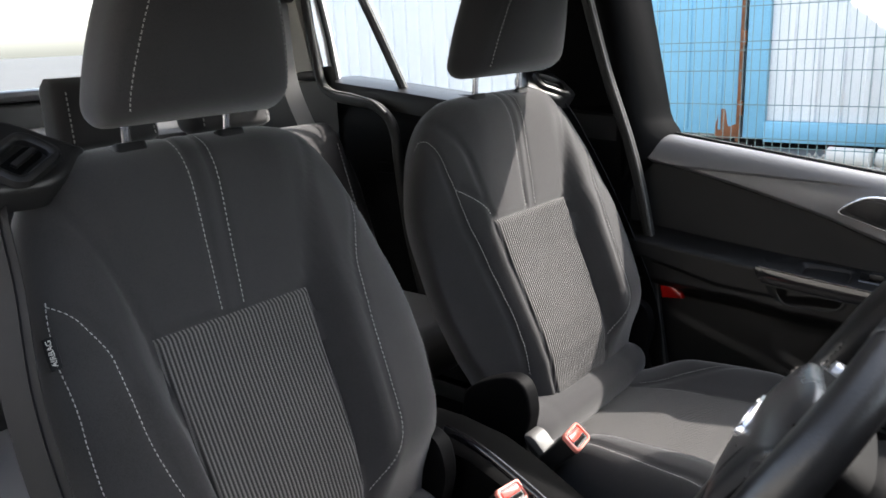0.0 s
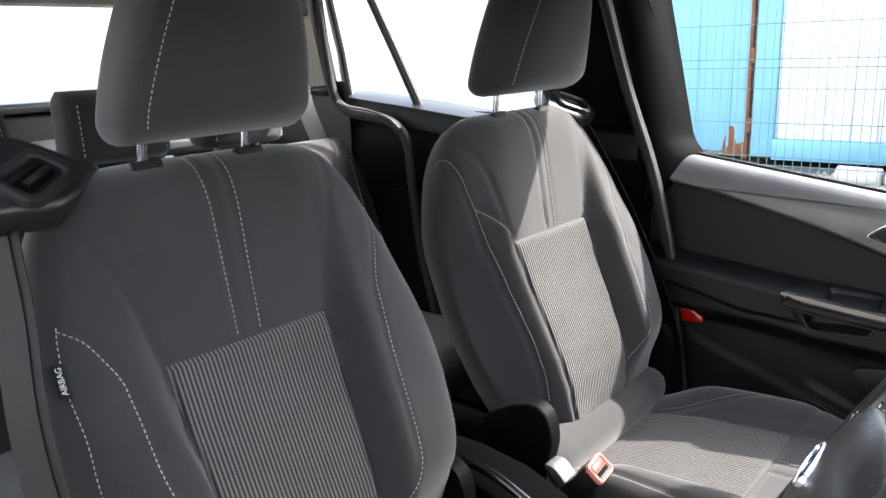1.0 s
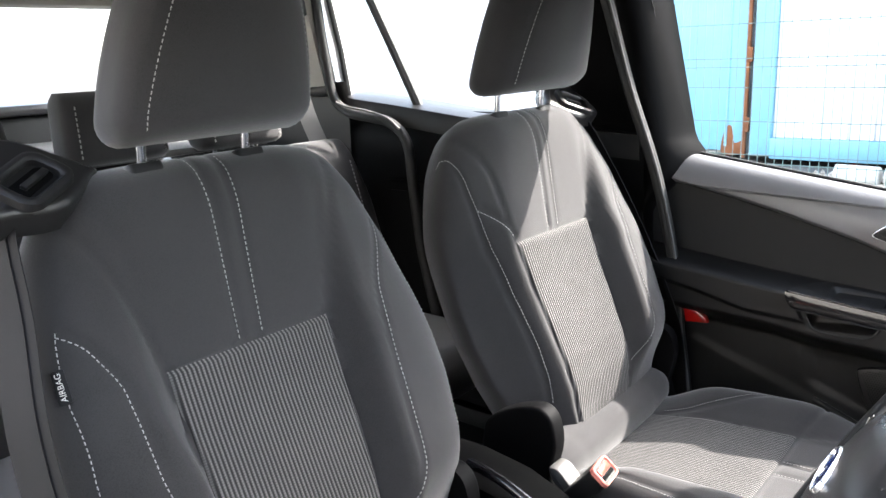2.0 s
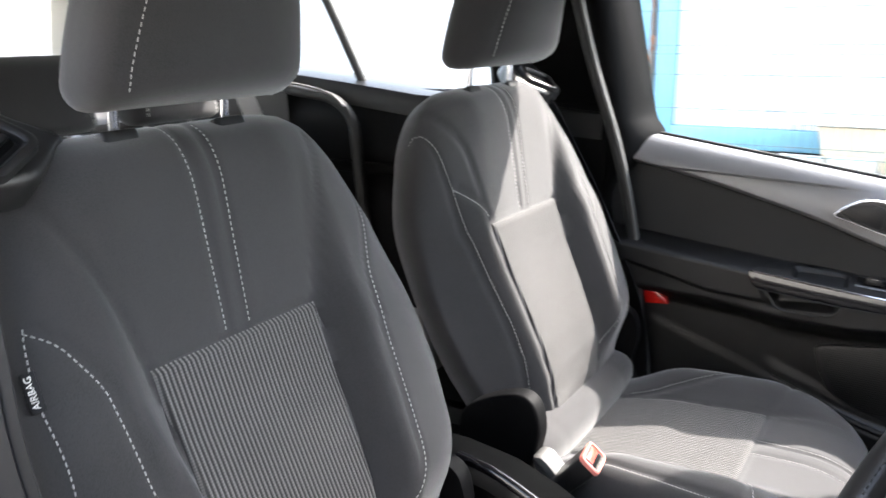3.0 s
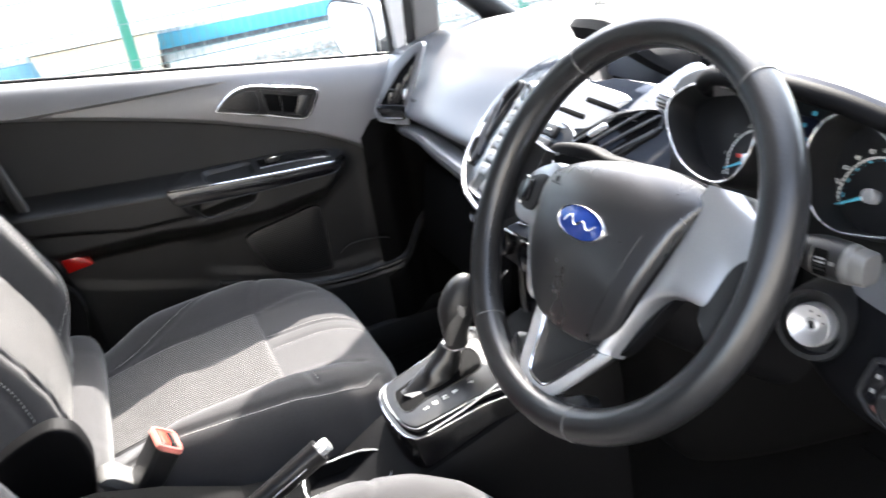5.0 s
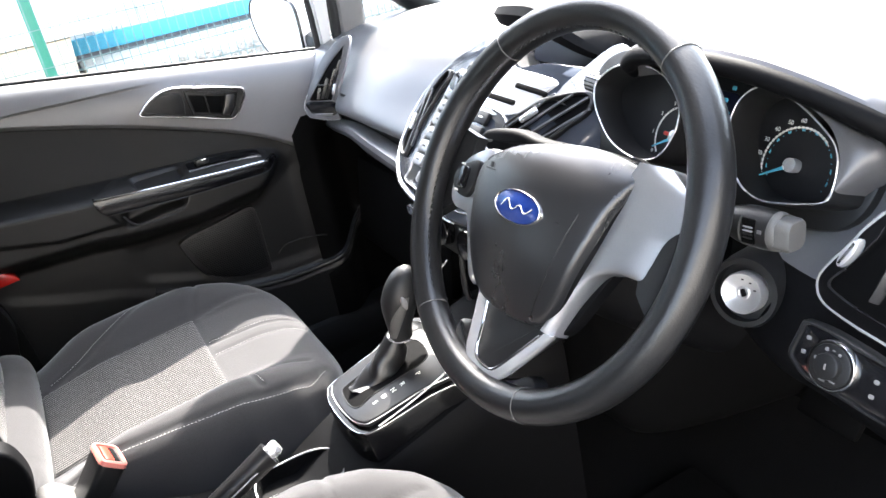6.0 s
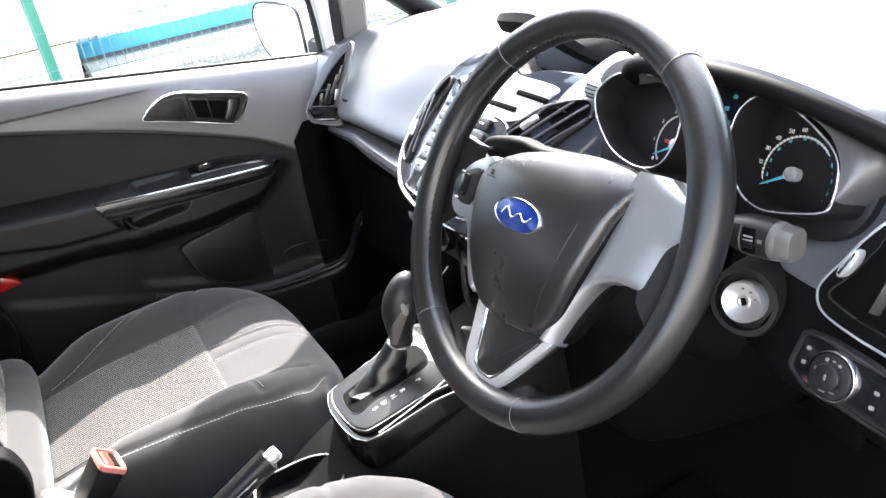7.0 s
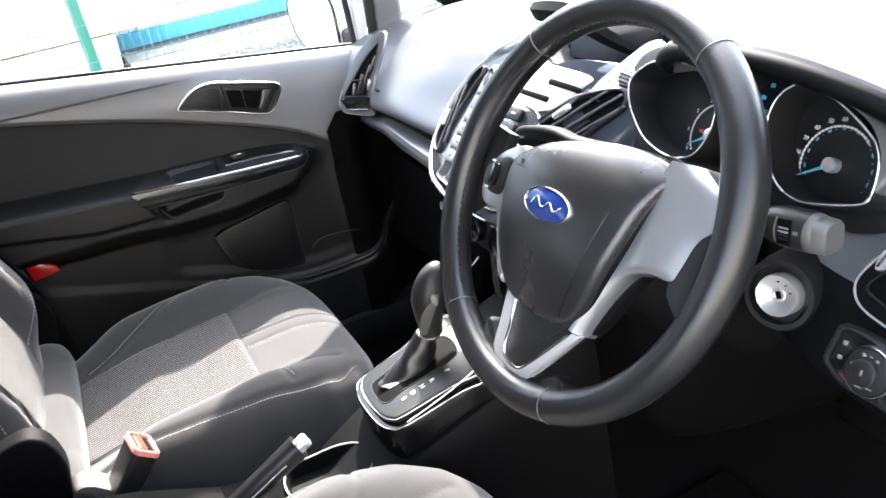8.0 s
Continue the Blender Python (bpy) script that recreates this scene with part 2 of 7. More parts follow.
def plate(outline, m, depth, bevel=0.0015, seg=2):
    """A flat outline (x, y) in the frame m, standing depth high along its z, with a rounded front edge."""
    bm = bmesh.new()
    n = len(outline)
    area = sum(outline[i][0] * outline[(i + 1) % n][1] - outline[(i + 1) % n][0] * outline[i][1] for i in range(n))
    pts = [Vector((p[0], p[1])) for p in (outline if area > 0 else outline[::-1])]

    def inset(d):
        out = []
        for i in range(n):
            e1, e2 = (pts[i] - pts[i - 1]), (pts[(i + 1) % n] - pts[i])
            n1, n2 = Vector((-e1.y, e1.x)).normalized(), Vector((-e2.y, e2.x)).normalized()
            k = (n1 + n2)
            k = k / max(k.length_squared / 2, 0.3) if k.length > 1e-6 else n1
            out.append(pts[i] + k * d)
        return out

    levels = [(0, 0.0), (0, depth - bevel)] + [(bevel * (1 - math.cos(a)), depth - bevel + bevel * math.sin(a)) for a in spaced(0, math.pi / 2, seg + 1)[1:]]
    rings = [[m @ Vector((*p, z)) for p in inset(d)] for d, z in levels]
    return skin(rings, True, True, bm)


def rounded(w, h, r, n=5):
    """A rounded rectangle about the origin."""
    out = []
    for cx, cy, a0 in ((w / 2 - r, h / 2 - r, 0), (-w / 2 + r, h / 2 - r, 90), (-w / 2 + r, -h / 2 + r, 180), (w / 2 - r, -h / 2 + r, 270)):
        out += [(cx + r * math.cos(radians(a0 + 90 * i / n)), cy + r * math.sin(radians(a0 + 90 * i / n))) for i in range(n + 1)]
    return out


def oval(w, h, n=32):
    return [(w / 2 * math.cos(2 * math.pi * i / n), h / 2 * math.sin(2 * math.pi * i / n)) for i in range(n)]


def smooth_outline(pts, n=48):
    return [(p.x, p.y) for p in through_points([(*p, 0) for p in pts], n, True)]


def ring_plate(outline, m, width, depth):
    """A raised band that follows an outline, inwards by width."""
    n = len(outline)
    c = Vector((sum(p[0] for p in outline) / n, sum(p[1] for p in outline) / n))
    rows = []
    for p in outline:
        p = Vector((p[0], p[1]))
        d = (c - p).normalized() * width
        q = p + d
        rows.append([m @ Vector((*p, 0)), m @ Vector((*(p + d * 0.1), depth * 0.8)), m @ Vector((*(p + d * 0.35), depth)), m @ Vector((*(p + d * 0.7), depth)), m @ Vector((*(p + d * 0.95), depth * 0.7)), m @ Vector((*q, 0))])
    rows.append(rows[0])
    bm = skin(rows, True, False)
    bmesh.ops.remove_doubles(bm, verts=bm.verts, dist=1e-6)
    return bm


def facing(at, x_axis, normal):
    """A frame at a place: x along x_axis, z along the normal."""
    z = Vector(normal).normalized()
    x = Vector(x_axis)
    x = (x - z * x.dot(z)).normalized()
    y = z.cross(x)
    m = Matrix((x, y, z)).transposed().to_4x4()
    m.translation = at
    return m


def stitches(curve, normal_of, length=0.0042, gap=0.0025, r=0.00062, bm=None):
    """Dashes of thread along a fine polyline."""
    bm = bm or bmesh.new()
    pts = [Vector(p) for p in curve]
    lens = [0.0]
    for a, b in zip(pts, pts[1:]):
        lens.append(lens[-1] + (b - a).length)

    def at(d):
        i = min(max(int(np.searchsorted(lens, d)) - 1, 0), len(pts) - 2)
        f = (d - lens[i]) / max(lens[i + 1] - lens[i], 1e-9)
        return pts[i].lerp(pts[i + 1], min(max(f, 0), 1))

    d = 0.0
    while d + length < lens[-1]:
        a, b = at(d), at(d + length)
        nrm = normal_of((a + b) / 2)
        along = (b - a).normalized()
        side = along.cross(nrm).normalized() * r
        top = nrm * r * 0.9
        mid = (a + b) / 2
        lo = [a - nrm * r * 0.4, b - nrm * r * 0.4]
        v = [bm.verts.new(p) for p in (lo[0] - side, lo[0] + side, lo[1] + side, lo[1] - side, mid.lerp(a, 0.6) - side * 0.7 + top, mid.lerp(a, 0.6) + side * 0.7 + top, mid.lerp(b, 0.6) + side * 0.7 + top, mid.lerp(b, 0.6) - side * 0.7 + top)]
        for f in ((4, 5, 6, 7), (0, 1, 5, 4), (1, 2, 6, 5), (2, 3, 7, 6), (3, 0, 4, 7)):
            bm.faces.new([v[k] for k in f])
        d += length + gap
    return bm


def text_mesh(words, size, m, depth=0.0004):
    """Raised letters in the built-in font, as a bmesh in the frame m."""
    cu = bpy.data.curves.new("letters", "FONT")
    cu.body, cu.size, cu.align_x, cu.align_y, cu.extrude = words, size, "CENTER", "CENTER", depth
    cu.resolution_u = 3
    ob = bpy.data.objects.new("letters", cu)
    scene.collection.objects.link(ob)
    dg = bpy.context.evaluated_depsgraph_get()
    dg.update()
    me = bpy.data.meshes.new_from_object(ob.evaluated_get(dg))
    bm = bmesh.new()
    bm.from_mesh(me)
    bpy.data.objects.remove(ob)
    bpy.data.curves.remove(cu)
    bpy.data.meshes.remove(me)
    bm.transform(m)
    return bm


# ---- front seats ----
UP = Vector((0, -0.42, 0.907)).normalized()
FW = Vector((0, UP.z, -UP.y))
HINGE = Vector((0, 0.05, 0.66))
BACK_W = [(-0.05, 0.17), (0.0, 0.198), (0.05, 0.222), (0.10, 0.248), (0.16, 0.272), (0.24, 0.287), (0.30, 0.288), (0.38, 0.278), (0.45, 0.262), (0.50, 0.246), (0.54, 0.232), (0.572, 0.214), (0.592, 0.198), (0.607, 0.178), (0.616, 0.15)]
BACK_THICK = 0.072
INSERT_W = [(0.0, 0.080), (0.06, 0.097), (0.13, 0.106), (0.25, 0.114), (0.382, 0.121)]
WELT = {1: [(0.211, 0.452), (0.1935, 0.433), (0.1825, 0.410), (0.1715, 0.382), (0.1695, 0.357), (0.1665, 0.310), (0.1625, 0.264), (0.150, 0.20), (0.130, 0.14), (0.10, 0.09)],
        -1: [(-0.236, 0.480), (-0.216, 0.445), (-0.192, 0.405), (-0.178, 0.36), (-0.170, 0.312), (-0.163, 0.233), (-0.153, 0.156), (-0.130, 0.115), (-0.10, 0.085)]}
MIDLINE = [(-0.05, -0.085), (0.0, -0.062), (0.05, -0.038), (0.10, -0.022), (0.15, -0.016), (0.30, -0.014), (0.385, -0.008), (0.45, 0.010), (0.52, 0.030), (0.59, 0.049), (0.64, 0.052)]


def seat_point(s, h, n):
    return HINGE + UP * h + FW * n + Vector((s, 0, 0))


TUNNEL_SIDE = {"flat": False}  # the passenger seat's side towards the tunnel slopes away from its centre


def slope(h):
    return sstep(0.53, 0.36, h) if TUNNEL_SIDE["flat"] else 0.0


def back_width(h, s):
    return lerp(BACK_W, h) * (0.935 - 0.19 * slope(h) if s > 0 else 1.095)


def back_mid(s, h):
    return -0.078 + 0.053 * sstep(0.40, 0.63, h) - (0.040 * slope(h) * sstep(0.0, 0.6, s / back_width(h, s)) if s > 0 else 0.0)


def back_front(s, h):
    """How far the front of the backrest stands out of its middle plane."""
    w = back_width(h, s)
    a = min(1.0, abs(s) / w)
    inner = lerp(INSERT_W, min(max(h, 0), 0.382)) if h < 0.382 else 0.121 + (h - 0.382) * 0.12
    b = (0.047 if s < 0 else 0.030) * sstep(0.035, 0.14, h) * (1 - sstep(0.32, 0.58, h))
    ridge = 0.036 if s < 0 else 0.036 - 0.016 * sstep(0.34, 0.24, h)
    bolster = b * sstep(inner * 0.97, inner + ridge, abs(s))
    if s > 0:
        bolster -= 0.026 * sstep(inner + ridge, w, s) * sstep(0.36, 0.24, h) * sstep(0.04, 0.12, h)
    if s > 0 and TUNNEL_SIDE["flat"]:
        over = max(0.0, s - inner - 0.004)
        bolster = -1.05 * slope(h) * over * over / (over + 0.010)
    dish = -0.004 * (1 - (s / 0.12) ** 2) if abs(s) < 0.12 else 0
    fall = 0.022 * sstep(0.10, 0.22, abs(s)) * sstep(0.45, 0.6, h)
    front = bolster + dish + lerp(MIDLINE, h) - fall
    end = math.sqrt(max(0.0, 1 - max(0.0, (h - 0.532) / 0.087) ** 2)) if h > 0.532 else 1.0
    mid = back_mid(s, h)
    return mid + (front - mid) * (max(0.0, 1 - a ** (3.6 if s > 0 else 5.2)) ** 0.46) * (0.15 + 0.85 * end)


def near_curve(curve, p):
    """Distance from p to a polyline."""
    best = 1.0
    for (ax, ay), (bx, by) in zip(curve, curve[1:]):
        dx, dy = bx - ax, by - ay
        t = min(1, max(0, ((p[0] - ax) * dx + (p[1] - ay) * dy) / (dx * dx + dy * dy + 1e-12)))
        best = min(best, math.hypot(p[0] - ax - t * dx, p[1] - ay - t * dy))
    return best


SEAMS = [[(-0.121, 0.382), (0.121, 0.382)], [(0.0115, 0.382), (0.015, 0.62)], [(-0.0115, 0.382), (-0.015, 0.62)],
         WELT[1], WELT[-1], [(0.121, 0.382), (0.136, 0.44), (0.158, 0.51), (0.190, 0.58)], [(-0.121, 0.382), (-0.136, 0.44), (-0.158, 0.51), (-0.190, 0.58)]]
SEAMS += [[(k * lerp(INSERT_W, h), h) for h in (0.0, 0.06, 0.13, 0.25, 0.382)] for k in (1, -1)]


FLANK = [(1.0, 0.555), (0.975, 0.545), (0.935, 0.525), (0.885, 0.490), (0.825, 0.452), (0.785, 0.41), (0.745, 0.36), (0.705, 0.30), (0.68, 0.22), (0.70, 0.15), (0.76, 0.09)]
BRANCH = [(0.174, 0.455), (0.158, 0.442), (0.142, 0.427), (0.127, 0.408), (0.116, 0.388)]


def seat_seam(s, h):
    seams = SEAMS
    if TUNNEL_SIDE["flat"]:
        seams = SEAMS[:3] + SEAMS[4:] + [BRANCH, [(f * back_width(y, 1), y) for f, y in FLANK]]
    d = min(near_curve(c, (s, h)) for c in seams)
    return 0.0042 * math.exp(-(d / 0.0042) ** 2)


def make_front_seat(at):
    seat = thing("front_seat", at, "charcoal cloth front car seat with ribbed pale grey centre", "car seat", "front seats")
    base = Vector((at[0], 0, 0))
    # backrest shell
    nf, nb = 91, 25
    rings = []
    hs = spaced(-0.05, 0.532, 86) + [0.532 + 0.084 * math.sin(a) for a in spaced(0.12, math.pi / 2, 14)]
    for h in hs:
        w = lerp(BACK_W, h)
        end = math.sqrt(max(0.0, 1 - max(0.0, (h - 0.532) / 0.087) ** 2)) if h > 0.532 else 1.0
        ring = []
        for i in range(nf):
            a = -1 + 2 * i / (nf - 1)
            a = math.sin(a * math.pi / 2) * 0.5 + a * 0.5
            s = a * back_width(h, a)
            ring.append(base + seat_point(s, h, back_front(s, h) - seat_seam(s, h)))
        for i in range(1, nb - 1):
            a = 1 - 2 * i / (nb - 1)
            ring.append(base + seat_point(a * back_width(h, a), h, back_mid(a * back_width(h, a), h) - BACK_THICK * (max(0, 1 - abs(a) ** 9) ** 0.45) * (0.15 + 0.85 * end)))
        rings.append(ring)
    back = part("backrest", skin(rings), FABRIC, seat, smooth=60)
    # ribbed centre of the backrest
    bm = bmesh.new()
    uvl = bm.loops.layers.uv.new("UVMap")
    nu, nv = 241, 60
    rows = []
    for j in range(nv):
        h = 0.0 + 0.3795 * j / (nv - 1)
        w = lerp(INSERT_W, h) - 0.002
        row = []
        for i in range(nu):
            s = w * (-1 + 2 * i / (nu - 1))
            edge = min(1.0, (w - abs(s)) / 0.004, (0.3795 - h) / 0.004 + 0.05)
            rib = 0.0007 * math.cos(2 * math.pi * s / 0.0058)
            row.append((bm.verts.new(base + seat_point(s, h, back_front(s, h) + (0.0012 + rib) * edge - 0.003 * (1 - edge))), s, h))
        rows.append(row)
    for a, b in zip(rows, rows[1:]):
        for i in range(nu - 1):
            q = (a[i], a[i + 1], b[i + 1], b[i])
            f = bm.faces.new([v[0] for v in q])
            for lp, v in zip(f.loops, q):
                lp[uvl].uv = (v[1] / 0.0058, v[2])
    part("backrest_insert", bm, RIBBED, back, "ribbed pale grey cloth", 80)

    # stitched seams of the backrest
    def on_back(c, lift=0.0006, shift=0.0):
        fine = through_points([(s, h, 0) for s, h in c], 60)
        return [base + seat_point(p.x + shift, p.y, back_front(p.x + shift, p.y) + lift) for p in fine]

    nrm = lambda p: FW
    for k in (1, -1):
        flat = k > 0 and TUNNEL_SIDE["flat"]
        part("stitching", stitches(on_back(BRANCH if flat else WELT[k], -0.0005, 0.0055 * k), nrm), THREAD, back, "pale top stitching")
        part("stitching", stitches(on_back([(0.0168 * k, 0.388), (0.0185 * k, 0.50), (0.0205 * k, 0.588), (0.0210 * k, 0.611)], -0.0002), nrm), THREAD, back, "pale top stitching")
        side = []
        for q in (through_points([(f, h, 0) for f, h in FLANK], 90) if flat else [Vector((0.925 - 0.03 * sstep(0.40, 0.55, h) if k < 0 else 0.835 + 0.052 * sstep(0.29, 0.45, h), h, 0)) for h in spaced(0.085, 0.462, 80)]):
            h = q.y
            s = k * back_width(h, k) * (q.x - (0.018 * min(1, max(0, (0.555 - h) / 0.05)) if flat else 0))
            side.append(base + seat_point(s, h, back_front(s, h) + 0.0008))
        part("stitching", stitches(side, lambda p: Vector((k * 0.75, 0.66 * FW.y, 0.66 * FW.z))), THREAD, back, "pale top stitching")
        if flat:  # the seam runs on round the flank to the back panel
            rear = [base + seat_point(a * back_width(0.556, 1) + 0.0008, 0.556 - 0.006 * i, back_mid(0.2, 0.556) - BACK_THICK * (1 - a ** 9) ** 0.45 * 0.95) for i, a in enumerate((0.9999, 0.997, 0.99, 0.975, 0.95))]
            part("stitching", stitches(through_points(rear, 20), lambda p: Vector((1, 0, 0))), THREAD, back, "pale top stitching")
    # head restraint posts and guides
    for k in (1, -1):
        p0, p1 = seat_point(0.072 * k, 0.600, 0.006), seat_point(0.072 * k, 0.70, 0.066)
        part("headrest_post", tube([base + p0, base + p1], 0.0055, 12), CHROME, seat, "bright chrome post")
        g = facing(base + seat_point(0.072 * k, 0.597, 0.006), (1, 0, 0), UP)
        guide = part("post_guide", plate(rounded(0.046, 0.034, 0.008), g, 0.014, 0.003), PLASTIC, seat, "black plastic guide")
        if k == 1:
            part("release_button", block(base + seat_point(0.072 - 0.028, 0.603, 0.006), (0.012, 0.020, 0.012), 0.003), PLASTIC, guide)
    # head restraint: broad, its sides swept back from a flatter front
    def head_width(t):
        return 0.139 - 0.072 * (t / 0.2) ** 1.9 - 0.010 * (1 - min(1, t / 0.03)) ** 2 - 0.016 * max(0, (t - 0.15) / 0.05) ** 2

    def head_point(t, a, lift=0.0):
        wf = head_width(t)
        e = math.sqrt(max(0.0, 1 - (1 - min(1, t / 0.024)) ** 2)) * math.sqrt(max(0.0, 1 - max(0, (t - 0.160) / 0.041) ** 2))
        e = 0.40 + 0.60 * e
        c, sn = math.cos(a), math.sin(a)
        x = wf * math.copysign(abs(c) ** 0.72, c) * (0.88 + 0.12 * e)
        y = 0.068 * e * math.copysign(abs(sn) ** 0.70, sn)
        y += 0.006 * (1 - (x / wf) ** 2) if sn > 0 else 0.0
        groove = 0.0030 * math.exp(-((abs(x) - wf * (0.895 - 0.72 * t)) / 0.004) ** 2) if sn > 0.1 else 0.0
        return base + seat_point(x + (0.004 if TUNNEL_SIDE["flat"] else -0.008), 0.633 + t - 0.34 * y, 0.044 + 0.74 * t + y - groove + lift)
    hr = [[head_point(t, 2 * math.pi * i / 72) for i in range(72)] for t in [0.0, 0.003] + spaced(0.008, 0.188, 30) + [0.196, 0.2]]
    head = part("headrest", skin(hr), FABRIC, seat, "charcoal cloth head restraint", 60)
    for k in (1, -1):
        seam = [(t, math.acos((0.86 - 0.72 * t) ** (1 / 0.72))) for t in spaced(0.012, 0.186, 60)]
        c = [head_point(t, a if k > 0 else math.pi - a, 0.0008) for t, a in seam]
        part("stitching", stitches(c, lambda p: Vector((k * 0.5, 0.85, 0.1))), THREAD, head, "pale top stitching")
    # cushion
    def cushion_top(s, y):
        bol = 0.046 * sstep(0.115, 0.195, abs(s)) * (0.35 + 0.65 * sstep(0.0, 0.14, y)) * (1 - 0.75 * sstep(0.28, 0.455, y))
        z = 0.634 + 0.012 * sstep(0.10, 0.40, y) - 0.022 * (1 - sstep(0.0, 0.16, y)) + bol - 0.004 * (1 - min(1, (s / 0.13) ** 2))
        return z

    CW = [(0.0, 0.215), (0.10, 0.245), (0.20, 0.256), (0.30, 0.254), (0.38, 0.240), (0.43, 0.212), (0.46, 0.175), (0.475, 0.135)]
    cseams = [[(-0.128, 0.302), (0.128, 0.302)], [(0.122, 0.03), (0.128, 0.302), (0.150, 0.42)], [(-0.122, 0.03), (-0.128, 0.302), (-0.150, 0.42)],
              [(0.012, 0.302), (0.012, 0.46)], [(-0.025, 0.302), (-0.025, 0.46)], [(0.190, 0.05), (0.208, 0.15), (0.219, 0.27), (0.219, 0.34), (0.207, 0.40), (0.175, 0.438)], [(-0.130, 0.05), (-0.139, 0.10), (-0.160, 0.16), (-0.193, 0.225), (-0.236, 0.295)], [(0.128, 0.302), (0.150, 0.320), (0.205, 0.336)], [(-0.128, 0.302), (-0.19, 0.33), (-0.25, 0.325)]]

    def cushion_z(s, y):
        w = lerp(CW, y)
        a = min(1.0, abs(s) / w)
        e = max(0.0, 1 - max(0.0, (y - 0.36) / 0.118) ** 2.4) ** 0.5 if y > 0.36 else 1.0
        low = 0.575
        return low + (cushion_top(s, y) - low) * (max(0.0, 1 - a ** 7) ** 0.40) * (0.12 + 0.88 * e)

    rings = []
    for y in spaced(-0.02, 0.36, 76) + [0.36 + 0.1155 * math.sin(a) for a in spaced(0.06, math.pi / 2, 22)]:
        w = lerp(CW, y)
        ring = []
        for i in range(97):
            a = -1 + 2 * i / 96
            a = math.sin(a * math.pi / 2) * 0.5 + a * 0.5
            s = a * w
            d = min(near_curve(c, (s, y)) for c in cseams)
            ring.append(base + Vector((s, y, cushion_z(s, y) - 0.0040 * math.exp(-(d / 0.0042) ** 2))))
        for k, (dw, z) in enumerate(((0.004, 0.565), (0.0, 0.555), (-0.006, 0.50), (-0.018, 0.44))):
            ring.append(base + Vector((w + dw, y - 0.02 * (k / 3) * sstep(0.3, 0.47, y), z)))
        for k, (dw, z) in enumerate(reversed(((0.004, 0.565), (0.0, 0.555), (-0.006, 0.50), (-0.018, 0.44)))):
            ring.append(base + Vector((-w - dw, y - 0.02 * ((3 - k) / 3) * sstep(0.3, 0.47, y), z)))
        rings.append(ring)
    cush = part("cushion", skin(rings), FABRIC, seat, smooth=60)
    bm = bmesh.new()
    uvl = bm.loops.layers.uv.new("UVMap")
    rows = []
    for j in range(50):
        y = 0.035 + 0.2655 * j / 49
        w = 0.120 + 0.006 * (y / 0.3)
        row = []
        for i in range(nu):
            s = w * (-1 + 2 * i / (nu - 1))
            edge = min(1.0, (w - abs(s)) / 0.004, (0.3005 - y) / 0.004)
            row.append((bm.verts.new(base + Vector((s, y, cushion_z(s, y) + (0.0014 + 0.0007 * math.cos(2 * math.pi * s / 0.0058)) * edge - 0.0012 * (1 - edge)))), s, y))
        rows.append(row)
    for a, b in zip(rows, rows[1:]):
        for i in range(nu - 1):
            q = (a[i], a[i + 1], b[i + 1], b[i])
            f = bm.faces.new([v[0] for v in q])
            for lp, v in zip(f.loops, q):
                lp[uvl].uv = (v[1] / 0.0058, v[2])
    part("cushion_insert", bm, RIBBED, cush, "ribbed pale grey cloth", 80)
    zup = lambda p: Vector((0, 0, 1))

    def on_cushion(c, shift=0.0):
        return [base + Vector((p.x + shift, p.y, cushion_z(p.x + shift, p.y) + 0.0004)) for p in through_points([(s, y, 0) for s, y in c], 60)]

    for c, sh in ((cseams[5], 0.005), (cseams[6], -0.005), ([(0.017, 0.306), (0.017, 0.40), (0.017, 0.462)], 0), ([(-0.030, 0.306), (-0.030, 0.40), (-0.030, 0.462)], 0), ([(0.132, 0.307), (0.152, 0.325), (0.203, 0.341)], 0)):
        part("stitching", stitches(on_cushion(c, sh), zup, 0.0032, 0.0022, 0.00045), THREAD, cush, "pale top stitching")
    # roll between backrest and cushion
    rings = []
    for i in range(41):
        s = -0.232 + 0.464 * i / 40
        e = math.sqrt(max(0.02, 1 - (abs(s) / 0.236) ** 12))
        seam = 0.002 * math.exp(-((abs(s) - 0.135) / 0.004) ** 2)
        rings.append([base + Vector((s, -0.022 + (0.056 - seam) * e * math.copysign(abs(math.cos(a)) ** 0.8, math.cos(a)), 0.630 + (0.040 - seam) * e * math.copysign(abs(math.sin(a)) ** 0.8, math.sin(a)) + 0.006 * (s / 0.2) ** 2)) for a in [2 * math.pi * k / 28 for k in range(28)]])
    part("lumbar_roll", skin(rings), FABRIC, seat, smooth=60)
    # recliner covers on both sides
    for k in (1, -1):
        o = [(-0.115, 0.53), (-0.124, 0.62), (-0.120, 0.68), (-0.108, 0.714), (-0.061, 0.744), (-0.017, 0.759), (0.006, 0.756), (0.021, 0.738), (0.027, 0.70), (0.019, 0.66), (0.015, 0.642), (0.022, 0.615), (0.030, 0.57), (0.02, 0.52)]
        m = Matrix(((0, 0, k, base.x + k * (0.212 if k > 0 and TUNNEL_SIDE["flat"] else 0.226)), (1, 0, 0, 0), (0, 1, 0, 0), (0, 0, 0, 1)))
        part("hinge_cover", plate(smooth_outline(o, 56), m, 0.030, 0.006, 3), CONSOLE, seat, "black plastic recliner cover")
    # release lever at the inner front of the recliner
    lv = smooth_outline([(0.022, 0.668), (0.040, 0.672), (0.060, 0.655), (0.078, 0.632), (0.070, 0.618), (0.052, 0.630), (0.030, 0.645)], 28)
